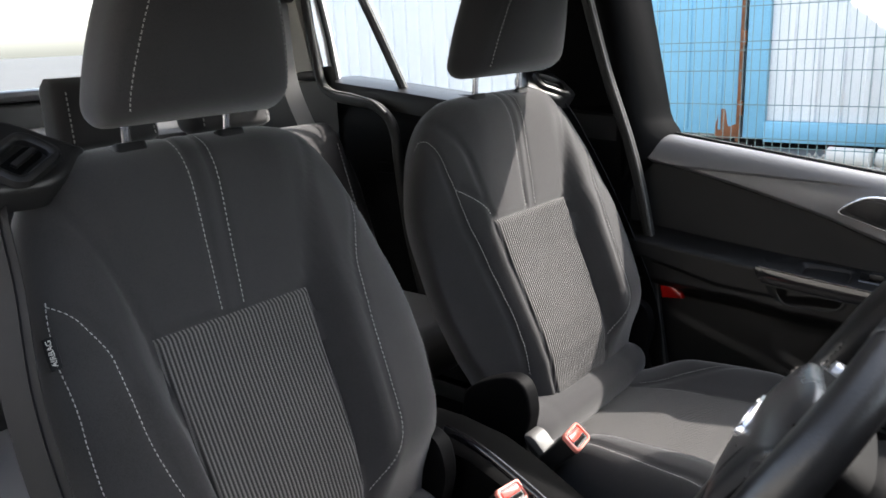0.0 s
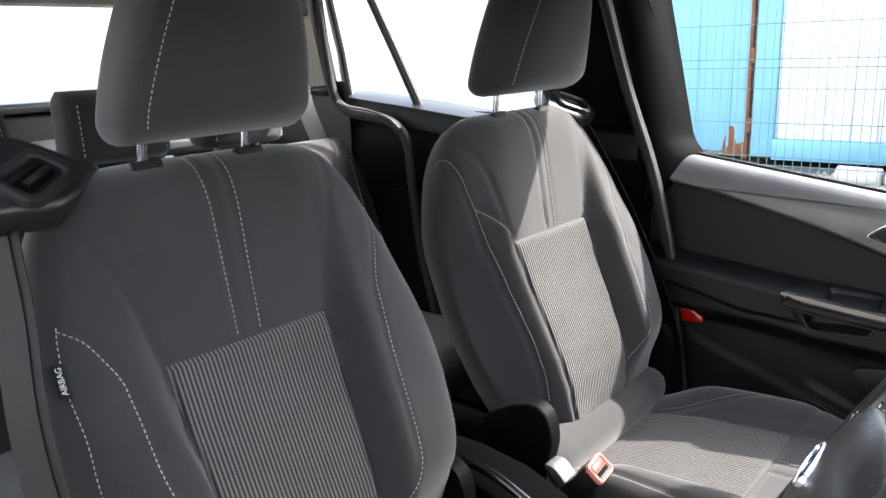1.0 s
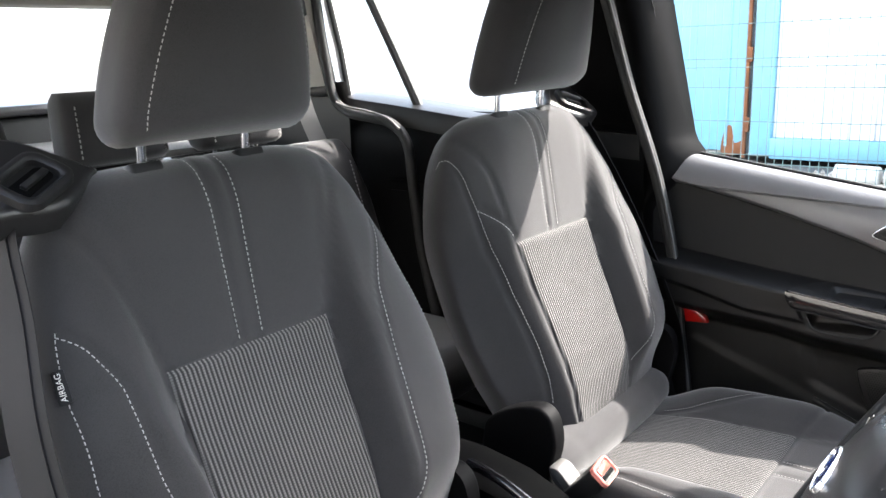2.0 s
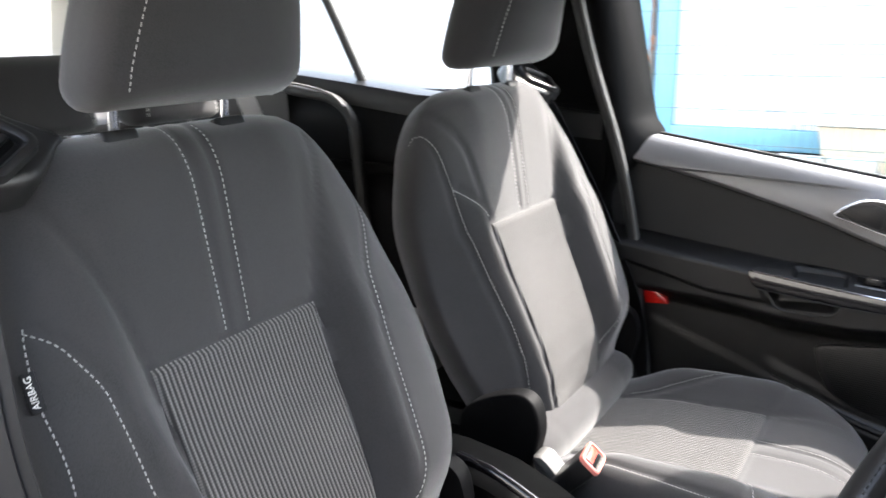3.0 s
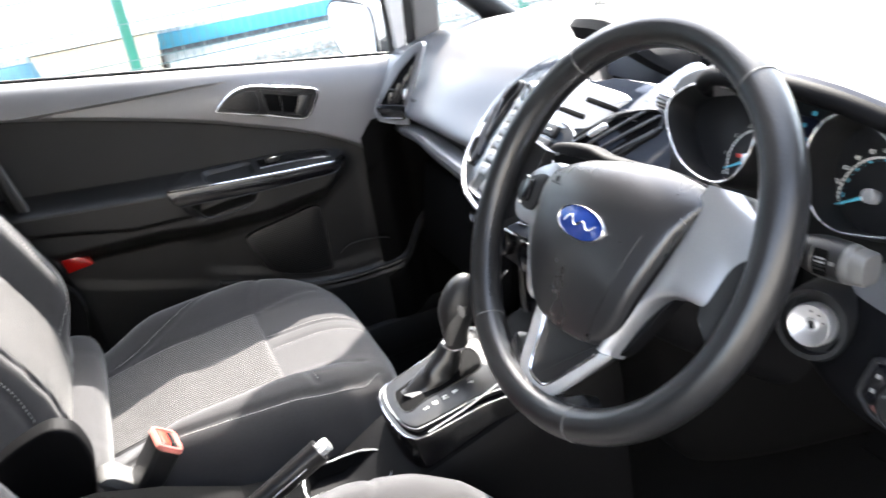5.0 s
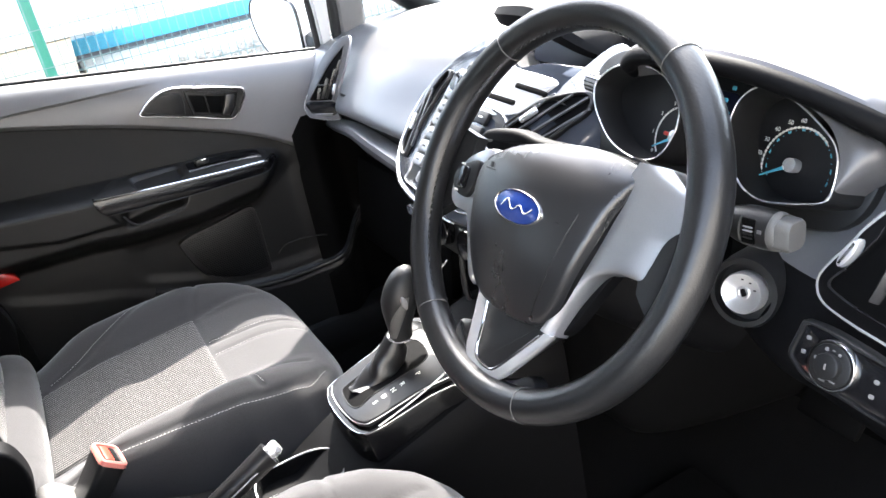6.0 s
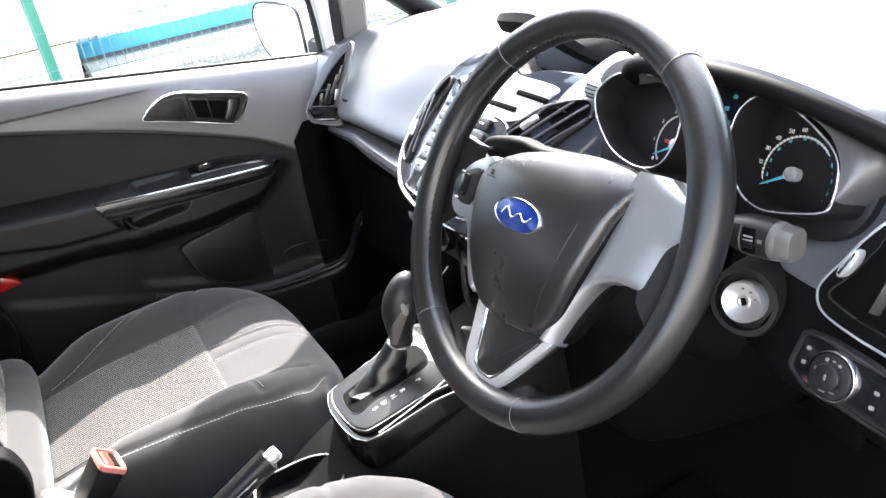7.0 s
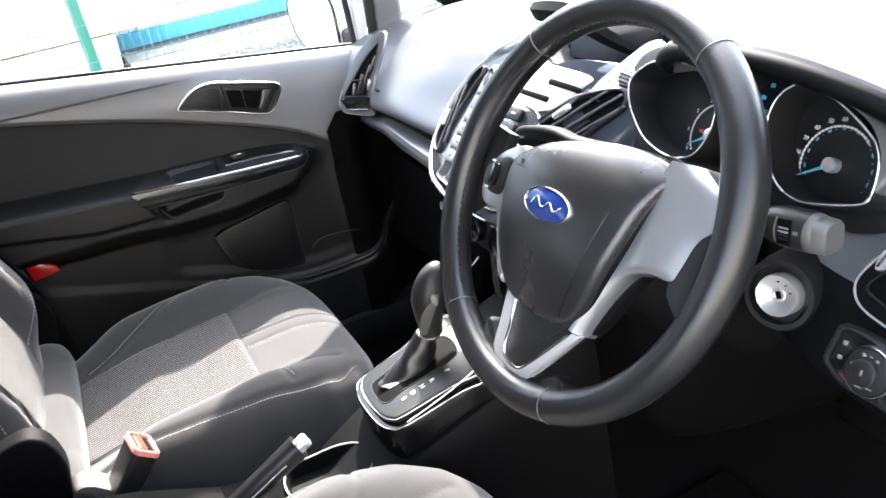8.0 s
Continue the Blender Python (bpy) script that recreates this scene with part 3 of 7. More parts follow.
    part("tilt_lever", plate(lv, Matrix(((0, 0, 1, base.x + 0.222), (1, 0, 0, 0), (0, 1, 0, 0), (0, 0, 0, 1))), 0.036, 0.008), LEVERGREY, seat, "pale grey plastic lever")
    # seat rails and base, coloured near-black for the shade under the seat
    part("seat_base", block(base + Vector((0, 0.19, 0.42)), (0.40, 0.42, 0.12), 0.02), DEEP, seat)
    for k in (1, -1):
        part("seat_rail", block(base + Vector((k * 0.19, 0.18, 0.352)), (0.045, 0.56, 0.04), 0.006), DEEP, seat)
    return seat


TUNNEL_SIDE["flat"] = True
passenger_seat = make_front_seat((-0.347, 0.19, 0.332))
TUNNEL_SIDE["flat"] = False
driver_seat = make_front_seat((0.350, 0.19, 0.332))
for piece in driver_seat.children:  # the driver's cushion is wound up a little
    if piece.name.split(".")[0] == "cushion":
        piece.location.z += 0.030
    if piece.name.split(".")[0] == "headrest":  # and its head restraint is a little slimmer
        piece.scale.x = 0.95
        piece.location.x += 0.350 * 0.05
        piece.location.z -= 0.010


# ---- seat belts, carried on the outer shoulder of each seat ----
def ribbon(pts, width_dir, width, thick=0.0014, bm=None):
    """A strap along points."""
    rings = []
    pts = [Vector(p) for p in pts]
    for i, p in enumerate(pts):
        d = (pts[min(i + 1, len(pts) - 1)] - pts[max(i - 1, 0)]).normalized()
        wd = width_dir(i / (len(pts) - 1)) if callable(width_dir) else Vector(width_dir)
        wd = (wd - d * wd.dot(d)).normalized()
        n = d.cross(wd).normalized() * thick / 2
        wd = wd * width / 2
        rings.append([p - wd - n, p + wd - n, p + wd + n, p - wd + n])
    return skin(rings, True, True, bm)


def make_seat_belt(cx, k, s=0.262, n=0.030):
    """k: +1 when the outer side is towards +x."""
    c = Vector((cx, 0, 0))
    belt = thing("seat_belt", (cx + k * 0.25, -0.1, 0.36), "black seat belt in a plastic shoulder guide on the seat", "seat belt", "front seat belts")
    # hooked guide over the shoulder, with a slotted loop for the strap
    g = c + seat_point(k * 0.190, 0.612, -0.030)
    m = facing(g, (-1, 0, 0), FW * 0.86 + UP * 0.5)
    outer = smooth_outline([(k * x, y) for x, y in ((-0.070, 0.034), (-0.035, 0.050), (-0.004, 0.056), (0.024, 0.040), (0.046, 0.016), (0.072, -0.010), (0.060, -0.024), (0.040, -0.044), (0.010, -0.062), (-0.030, -0.062), (-0.070, -0.052))], 48)
    guide = part("belt_guide", plate(outer, m, 0.034, 0.010, 3), PLASTIC, belt, "black plastic belt guide")
    lm = m @ Matrix.Translation((k * -0.006, -0.024, 0.034)) @ Matrix.Rotation(radians(34 * k), 4, "Z")
    loop = part("guide_loop", ring_plate(rounded(0.084, 0.060, 0.018), lm, 0.015, 0.010), PLASTIC, guide, "raised loop round the slot")
    part("guide_slot", plate(rounded(0.056, 0.022, 0.008), lm, 0.0012, 0.0004), DEEP, loop, "dark slot")
    part("slot_bar", block(lm @ Vector((0.004 * k, -0.001, 0.004)), (0.040, 0.008, 0.006), 0.002, lm.to_3x3().to_4x4()), PLASTIC, loop, "bar across the slot")
    # strap down the outer side of the seat
    path = through_points([c + seat_point(k * 0.205, 0.608, n - 0.010), c + seat_point(k * 0.236, 0.576, n + 0.006), c + seat_point(k * (s - 0.022), 0.48, n), c + seat_point(k * s, 0.36, n), c + seat_point(k * (s + 0.006), 0.22, n), c + seat_point(k * (s - 0.002), 0.06, n - 0.01), c + Vector((k * 0.285, 0.02, 0.50)), c + Vector((k * 0.28, 0.01, 0.40))], 48)
    part("strap", ribbon(path, lambda t: Vector((k * (0.45 + 0.1 * t), -0.80, -0.1)) if t < 0.9 else Vector((0, 1, 0)), 0.047), WEBBING, belt, "dark woven strap")
    part("strap_edge", ribbon([p + Vector((k * 0.0015, 0.002, 0)) for p in path], lambda t: Vector((k * (0.45 + 0.1 * t), -0.80, -0.1)) if t < 0.9 else Vector((0, 1, 0)), 0.024, 0.0012), WEBBING, belt)
    part("anchor", block(c + Vector((k * 0.282, 0.012, 0.395)), (0.02, 0.06, 0.05), 0.006), DEEP, belt)
    return belt


make_seat_belt(-0.347, -1, 0.300, -0.012)
make_seat_belt(0.350, 1, 0.270, -0.014)


def make_tag():
    """Cloth tag sewn into the outer seam of the driver's seat."""
    p = Vector((0.350, 0, 0)) + seat_point(0.2255, 0.402, back_front(0.2255, 0.402) + 0.002)
    tag = thing("airbag_tag", p, "small dark cloth airbag tag with pale letters on a seat seam", "label")
    m = facing(p, -UP * 0.99 + Vector((0.05, 0, 0)), FW + Vector((0.65, 0, 0)))
    part("cloth", plate(rounded(0.036, 0.013, 0.002), m, 0.002, 0.0006), WEBBING, tag)
    part("letters", text_mesh("AIRBAG", 0.0085, m @ Matrix.Translation((0, 0, 0.0022)) @ Matrix.Rotation(math.pi, 4, "Z"), 0.0002), MARK, tag, "pale printed letters", 0)


make_tag()


# ---- belt buckles ----
def make_buckle(at, lean, turn, size):
    """A buckle whose top faces up; lean and turn in degrees."""
    b = thing("belt_buckle", at, "black seat belt buckle with a red release button", "buckle", "belt buckles")
    m = Matrix.Translation(at) @ Euler((radians(lean), 0, radians(turn))).to_matrix().to_4x4() @ Matrix.Scale(size, 4)
    o = rounded(0.048, 0.030, 0.007)
    rings = [[m @ Vector((x * f, y * f, z)) for x, y in o] for f, z in ((0.80, -0.135), (0.86, -0.10), (0.95, -0.04), (1.0, -0.006), (0.98, 0.0), (0.92, 0.002))]
    part("housing", skin(rings), PLASTIC, b)
    part("surround", ring_plate(rounded(0.050, 0.032, 0.007), m @ Matrix.Translation((0, 0, -0.002)), 0.0065, 0.0065), PALERED, b, "pale red surround")
    part("release_button", plate(rounded(0.035, 0.011, 0.003), m @ Matrix.Translation((0, -0.004, 0.0)), 0.0042, 0.0015), RED, b, "red release button")
    part("tongue_slot", plate(rounded(0.033, 0.006, 0.002), m @ Matrix.Translation((0, 0.0055, 0.0)), 0.0030, 0.0005), DEEP, b, "dark slot")
    part("stalk", tube([m @ Vector((0, 0, -0.13)), m @ Vector((0, -0.02, -0.25))], 0.013, 8), DEEP, b)
    return b


make_buckle((-0.103, 0.117, 0.688), -42, 8, 1.13)
make_buckle((0.095, 0.125, 0.690), -42, -8, 1.0)


# ---- rear bench ----
def make_rear_bench():
    bench = thing("rear_bench", (0, -0.75, 0.36), "charcoal cloth rear bench seat with three head restraints", "rear seat")
    for x0, x1 in ((-0.62, -0.205), (-0.195, 0.195), (0.205, 0.62)):
        rings = []
        cx, w = (x0 + x1) / 2, (x1 - x0) / 2
        for t in spaced(0, 0.62, 32) + [0.62 + 0.035 * math.sin(a) for a in spaced(0.2, math.pi / 2, 8)]:
            e = math.sqrt(max(0.02, 1 - max(0, (t - 0.60) / 0.056) ** 2)) if t > 0.60 else 1.0
            ww = w - 0.03 * sstep(0.45, 0.66, t)
            ring = []
            for i in range(44):
                a = 2 * math.pi * i / 44
                c, s = math.cos(a), math.sin(a)
                ring.append(Vector((cx + ww * math.copysign(abs(c) ** 0.35, c), -0.78 - 0.30 * t + 0.07 * e * math.copysign(abs(s) ** 0.5, s) + (0.02 * (abs(c) ** 3) if s > 0 else 0), 0.50 + 0.93 * t)))
            rings.append(ring)
        seg = part("backrest", skin(rings), FABRIC, bench, smooth=60)
        for k in (-1, 1):
            c = [Vector((cx + k * (w - 0.06), -0.78 - 0.30 * t + 0.0725, 0.52 + 0.93 * t)) for t in spaced(0.1, 0.58, 30)]
            part("stitching", stitches(c, lambda p: Vector((0, 1, 0.3)), 0.007, 0.004, 0.0014), THREAD, seg)
        rings = []
        for y in spaced(-0.82, -0.46, 20) + [-0.46 + 0.04 * math.sin(a) for a in spaced(0.2, math.pi / 2, 6)]:
            e = math.sqrt(max(0.02, 1 - max(0, (y + 0.46) / 0.042) ** 2)) if y > -0.46 else 1.0
            ring = []
            for i in range(36):
                a = 2 * math.pi * i / 36
                c, s = math.cos(a), math.sin(a)
                ring.append(Vector((cx + w * math.copysign(abs(c) ** 0.35, c), y, 0.60 + 0.07 * e * math.copysign(abs(s) ** 0.5, s))))
            rings.append(ring)
        part("cushion", skin(rings), RIBBED if abs(cx) > 0.3 else FABRIC, bench, smooth=60)
    for cx, w in ((-0.27, 0.120), (0.045, 0.118), (0.38, 0.128)):
        rings = []
        for t in [0] + spaced(0.012, 0.135, 14) + [0.15]:
            e = 0.4 + 0.6 * math.sqrt(max(0, 1 - (1 - min(1, t / 0.03)) ** 2)) * math.sqrt(max(0, 1 - max(0, (t - 0.11) / 0.041) ** 2))
            ring = []
            for i in range(40):
                a = 2 * math.pi * i / 40
                c, s = math.cos(a), math.sin(a)
                ring.append(Vector((cx + (w - 0.10 * t) * (0.85 + 0.15 * e) * math.copysign(abs(c) ** 0.45, c), -0.965 - 0.2 * t + 0.055 * e * math.copysign(abs(s) ** 0.55, s), 1.128 + t)))
            rings.append(ring)
        hd = part("headrest", skin(rings), FABRIC, bench, smooth=60)
        for k in (-1, 1):
            c = [Vector((cx + k * (w * 0.80 - 0.08 * t), -0.965 - 0.2 * t + 0.050, 1.128 + t)) for t in spaced(0.02, 0.13, 16)]
            part("stitching", stitches(c, lambda p: Vector((0, 1, 0.2)), 0.007, 0.004, 0.0014), THREAD, hd)
            part("headrest_post", tube([(cx + k * 0.06, -0.985, 1.05), (cx + k * 0.06, -0.975, 1.15)], 0.006), CHROME, hd)
    return bench


make_rear_bench()


# ---- car shell ----
def make_shell():
    """Floor, roof, pillars, rear quarter and glass of the car."""
    tagged(link_mesh("floor", block((0, -0.3, 0.315), (1.42, 3.0, 0.03), 0.0), CARPET, 0), "black carpeted car floor", "floor", kind="structure")
    tagged(link_mesh("wall_front", block((0, 1.25, 0.62), (1.42, 0.04, 0.78), 0.0), DEEP, 0), "dark bulkhead under the dashboard", "bulkhead", kind="structure")
    # roof: a curved sheet with thickness and a pale lining
    def roof(u, v, dz=0.0):
        y = 0.47 - 2.41 * v
        z = 1.545 - 0.10 * (u * u) ** 1.4 - 0.10 * max(0, v - 0.5) ** 2 + dz - 0.075 * (1 - sstep(0, 0.14, v)) + 0.055 * sstep(0.32, 0.58, v)
        return Vector((0.61 * u, y, z))
    us, vs = spaced(-1, 1, 25), spaced(0, 1, 25)
    bm = sheet(lambda u, v: roof(u, v), us, vs)
    tagged(link_mesh("ceiling", bm, BEIGE), "pale grey cloth roof lining", "roof lining", kind="structure")
    bm = sheet(lambda u, v: roof(u, v, 0.035), us, vs)
    tagged(link_mesh("roof", bm, BODY), "white painted car roof panel", "roof", kind="structure")
    body = thing("car_body", (0, 0, 0.3), "white car body with dark pillars and glass", "car body", kind="structure")
    for k in (-1, 1):
        # front pillar, from dash end to roof
        pts = through_points([(0.735, 1.22, 0.98), (0.715, 1.00, 1.13), (0.675, 0.70, 1.34), (0.625, 0.42, 1.485), (0.60, 0.10, 1.53)] if k > 0 else [(k * 0.735, 1.14, 0.90), (k * 0.72, 1.012, 1.015), (k * 0.70, 0.80, 1.185), (k * 0.665, 0.60, 1.34), (k * 0.625, 0.42, 1.47), (k * 0.60, 0.10, 1.53)], 24)
        part("front_pillar", tube(pts, 0.036, 12, flat=0.8), PLASTIC, body, "dark plastic pillar trim")
        part("cant_rail", tube(through_points([(k * 0.61, 0.36, 1.50), (k * 0.615, 0, 1.515), (k * 0.615, -0.45, 1.530), (k * 0.615, -0.9, 1.575), (k * 0.60, -1.9, 1.52)], 24), 0.042, 12, flat=0.7), BODY if k > 0 else PLASTIC, body)
    # small fixed light and its frame ahead of the passenger door
    part("quarter_post", skin([[(x0, 0.788, z), (x0 + 0.004, 0.792, z), (x0 + 0.004, 0.838, z), (x0 - 0.008, 0.848, z), (x0 - 0.05, 0.848, z), (x0 - 0.05, 0.788, z)] for x0, z in ((-0.715, 0.93), (-0.700, 1.03), (-0.690, 1.11), (-0.672, 1.21))]), GREYP, body, "grey plastic post before the small front window", 30)
    # windscreen
    def screen(u, v):
        return Vector(((0.70 - 0.10 * v) * u, 1.03 - 0.57 * v + 0.25 * (1 - u * u), 1.015 + 0.455 * v))
    g = part("windscreen", sheet(screen, spaced(-1, 1, 13), spaced(0, 1, 9)), GLASS, body, "clear windscreen")
    g.visible_shadow = False
    g = part("front_quarter_glass", skin([[(-0.735, 0.85, 1.0), (-0.735, 1.0, 1.0)], [(-0.705, 0.85, 1.14), (-0.705, 0.855, 1.14)]], False, False), GLASS, body)
    g.visible_shadow = False
    # left rear side: sliding door panel, window frame, rear pillar and wheel-arch trim
    side = thing("sliding_door", (-0.70, -0.6, 0.36), "dark trimmed sliding rear door with a fixed window", "car door")
    def panel(u, v):
        y, z = -1.02 + 0.93 * u, 0.38 + 0.80 * v
        x = -0.69 + 0.030 * sstep(1.19, 1.10, z) - 0.020 * math.exp(-((z - 0.93) / 0.05) ** 2) * sstep(-0.95, -0.8, y)
        return Vector((x - 0.03 * sstep(0.97, 1.0, v), y, z))
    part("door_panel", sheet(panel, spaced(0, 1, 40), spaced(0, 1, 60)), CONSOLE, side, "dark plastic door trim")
    part("outer_skin", block((-0.80, -0.56, 0.76), (0.03, 0.92, 0.80), 0.005), BODY, side, "white painted outer skin")
    part("waist_ledge", skin([[(-0.80, y, z - 0.05), (-0.80, y, z - 0.004), (-0.790, y, z), (-0.690, y, z), (-0.664, y, z - 0.008), (-0.656, y, z - 0.024), (-0.656, y, z - 0.060)] for y, z in ((-1.02, 1.226), (-0.80, 1.204), (-0.57, 1.178), (-0.10, 1.150))]), PLASTIC, side, "dark window ledge")
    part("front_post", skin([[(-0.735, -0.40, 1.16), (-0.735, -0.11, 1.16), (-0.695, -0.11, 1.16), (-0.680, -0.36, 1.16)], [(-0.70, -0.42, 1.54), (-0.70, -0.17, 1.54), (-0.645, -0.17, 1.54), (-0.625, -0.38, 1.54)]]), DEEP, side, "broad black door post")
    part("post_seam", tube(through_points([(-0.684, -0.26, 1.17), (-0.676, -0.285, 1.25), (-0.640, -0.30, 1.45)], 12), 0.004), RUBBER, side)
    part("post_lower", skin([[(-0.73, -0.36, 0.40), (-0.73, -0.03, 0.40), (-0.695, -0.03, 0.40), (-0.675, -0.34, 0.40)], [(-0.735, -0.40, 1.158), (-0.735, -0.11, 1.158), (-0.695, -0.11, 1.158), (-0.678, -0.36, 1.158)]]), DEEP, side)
    part("window_bar", tube([(-0.70, -0.746, 1.18), (-0.672, -0.802, 1.33), (-0.625, -0.888, 1.56)], 0.013, 8), RUBBER, side, "slim black window bar")
    part("rear_frame", tube([(-0.705, -1.015, 1.17), (-0.680, -1.018, 1.34), (-0.628, -1.022, 1.575)], 0.019, 8, flat=0.7), BODY, side, "white painted window frame")
    part("frame_seal", tube([(-0.69, -0.998, 1.19), (-0.665, -0.998, 1.34), (-0.612, -1.0, 1.57)], 0.008, 8), RUBBER, side)
    part("inner_seal", tube(through_points([(-0.596, -1.02, 1.575), (-0.622, -1.02, 1.34), (-0.632, -1.005, 1.218), (-0.632, -0.946, 1.178), (-0.630, -0.86, 1.166), (-0.630, -0.79, 1.152), (-0.632, -0.738, 1.10), (-0.634, -0.726, 0.98), (-0.636, -0.708, 0.82), (-0.636, -0.66, 0.62)], 50), 0.014, 10), RUBBER, side, "black rubber door seal")
    part("seal_lip", tube(through_points([(-0.622, -0.985, 1.205), (-0.618, -0.94, 1.194), (-0.616, -0.86, 1.184), (-0.614, -0.79, 1.168), (-0.617, -0.75, 1.14)], 40), 0.0035, 8), GREYP, side, "thin pale edge of the seal")
    part("pull_recess", block((-0.655, -0.72, 0.985), (0.02, 0.22, 0.03), 0.008), DEEP, side)
    for y0, y1, yt0, yt1 in ((-1.0, -0.75, -1.0, -0.86), (-0.735, -0.36, -0.845, -0.40)):
        g = part("window_pane", skin([[(-0.715, y0, 1.18), (-0.715, y1, 1.18)], [(-0.635, yt0 - 0.01, 1.56), (-0.635, yt1 - 0.01, 1.56)]], False, False), GLASS, side)
        g.visible_shadow = False
    # rear quarter behind the sliding door
    def arch(u, v):
        y, z = -1.90 + 0.93 * u, 0.38 + 0.88 * v
        return Vector((-0.655 + 0.07 * sstep(0.95, 0.70, z) * sstep(-1.0, -1.25, y) + 0.02 * math.sin(3 * u) , y, z))
    part("quarter_trim", sheet(arch, spaced(0, 1, 24), spaced(0, 1, 24)), PLASTIC, body, "dark rear quarter trim")
    part("rear_pillar", skin([[(-0.68, -1.16, 1.22), (-0.68, -1.035, 1.22), (-0.635, -1.035, 1.22), (-0.62, -1.14, 1.22)], [(-0.61, -1.21, 1.58), (-0.61, -1.035, 1.58), (-0.555, -1.035, 1.58), (-0.54, -1.19, 1.58)]]), BEIGE, body, "pale grey pillar trim")
    part("tail_pillar", skin([[(-0.68, -1.95, 1.18), (-0.68, -1.66, 1.24), (-0.62, -1.64, 1.24), (-0.60, -1.93, 1.18)], [(-0.60, -1.79, 1.55), (-0.60, -1.55, 1.55), (-0.55, -1.53, 1.55), (-0.54, -1.77, 1.55)]]), BEIGE, body)
    part("waist_trim", block((-0.665, -1.40, 1.235), (0.09, 0.76, 0.03), 0.01), PLASTIC, body)
    part("tailgate_trim", block((0, -1.96, 0.96), (1.30, 0.08, 0.46), 0.03), PLASTIC, body, "dark tailgate trim")
    part("tailgate_ledge", block((0, -1.935, 1.205), (1.16, 0.10, 0.035), 0.014), SOFT, body)
    part("parcel_shelf", block((0, -1.56, 1.095), (1.18, 0.62, 0.02), 0.006), FABRIC, body, "dark parcel shelf")
    part("tail_header", block((0, -1.86, 1.53), (1.2, 0.12, 0.05), 0.015), BEIGE, body)
    g = part("rear_window", skin([[(-0.60, -1.98, 1.22), (0.60, -1.98, 1.22)], [(-0.55, -1.87, 1.52), (0.55, -1.87, 1.52)]], False, False), GLASS, body)
    g.visible_shadow = False
    g = part("rear_quarter_pane", skin([[(-0.68, -1.66, 1.25), (-0.68, -1.16, 1.25)], [(-0.605, -1.60, 1.53), (-0.605, -1.20, 1.53)]], False, False), GLASS, body)
    g.visible_shadow = False
    part("sill", block((-0.73, -0.1, 0.37), (0.14, 2.2, 0.10), 0.02), PLASTIC, body)
    part("outer_wing", block((-0.82, 1.05, 0.70), (0.06, 0.5, 0.62), 0.02), BODY, body)
    part("bonnet", sheet(lambda u, v: Vector((0.74 * u, 1.22 + 0.9 * v, 1.0 - 0.03 * u * u - 0.16 * v * v)), spaced(-1, 1, 12), spaced(0, 1, 10)), BODY, body, "white bonnet")
    # right side behind the open driver's door: sill, post and rear side
    part("sill", block((0.73, -0.1, 0.37), (0.14, 2.2, 0.10), 0.02), PLASTIC, body)
    part("rear_side", block((0.70, -1.25, 0.80), (0.09, 1.36, 0.80), 0.02), PLASTIC, body)
    part("rear_post", skin([[(0.62, -1.16, 1.2), (0.70, -1.16, 1.2), (0.70, -1.03, 1.2), (0.62, -1.03, 1.2)], [(0.56, -1.2, 1.53), (0.62, -1.2, 1.53), (0.62, -1.03, 1.53), (0.56, -1.03, 1.53)]]), BEIGE, body)
    # rear belt
    belt = thing("rear_seat_belt", (-0.56, -1.0, 1.0), "grey webbing of a rear seat belt hanging by the pillar", "seat belt")
    part("strap", ribbon(through_points([(-0.575, -1.09, 1.50), (-0.556, -1.06, 1.28), (-0.548, -1.03, 1.19), (-0.562, -1.00, 1.10), (-0.585, -0.96, 1.00), (-0.61, -0.90, 0.85)], 24), (0.74, -0.67, 0), 0.046), WEBGREY, belt)
    part("shoulder_loop", block((-0.575, -1.07, 1.46), (0.03, 0.07, 0.05), 0.01), PLASTIC, belt)


make_shell()


# ---- passenger door ----
def sill_z(y):
    return 1.100 - 0.143 * y


ARM_TOP = [(-0.10, 0.905), (0.07, 0.886), (0.18, 0.875), (0.27, 0.867), (0.34, 0.864), (0.475, 0.856), (0.55, 0.842), (0.60, 0.828)]
STRIP_TOP = [(-0.10, 0.885), (0.10, 0.870), (0.222, 0.859), (0.334, 0.848), (0.454, 0.838), (0.534, 0.833), (0.60, 0.826)]
STRIP_LOW = [(0.237, 0.828), (0.384, 0.816), (0.53, 0.812), (0.60, 0.822)]
ARM_LOW = [(-0.10, 0.765), (0.0, 0.757), (0.19, 0.748), (0.28, 0.735), (0.40, 0.735), (0.52, 0.747), (0.58, 0.79), (0.62, 0.815)]
PAD_LOW = [(-0.10, 0.852), (0.048, 0.823), (0.145, 0.800), (0.26, 0.795)]
INSET_TOP = [(-0.10, 1.066), (0.0, 1.046), (0.123, 1.019), (0.27, 0.980), (0.375, 0.948), (0.488, 0.908), (0.564, 0.874), (0.610, 0.846), (0.66, 0.812), (0.72, 0.77), (0.83, 0.70)]
LIP = [(-0.10, 0.760), (0.011, 0.722), (0.107, 0.688), (0.207, 0.655), (0.33, 0.612), (0.468, 0.572), (0.585, 0.562), (0.66, 0.575), (0.73, 0.62), (0.83, 0.72)]


INSET_TOP, LIP = [[(p.x, p.y) for p in through_points([(y, z, 0) for y, z in table], 90)] for table in (INSET_TOP, LIP)]


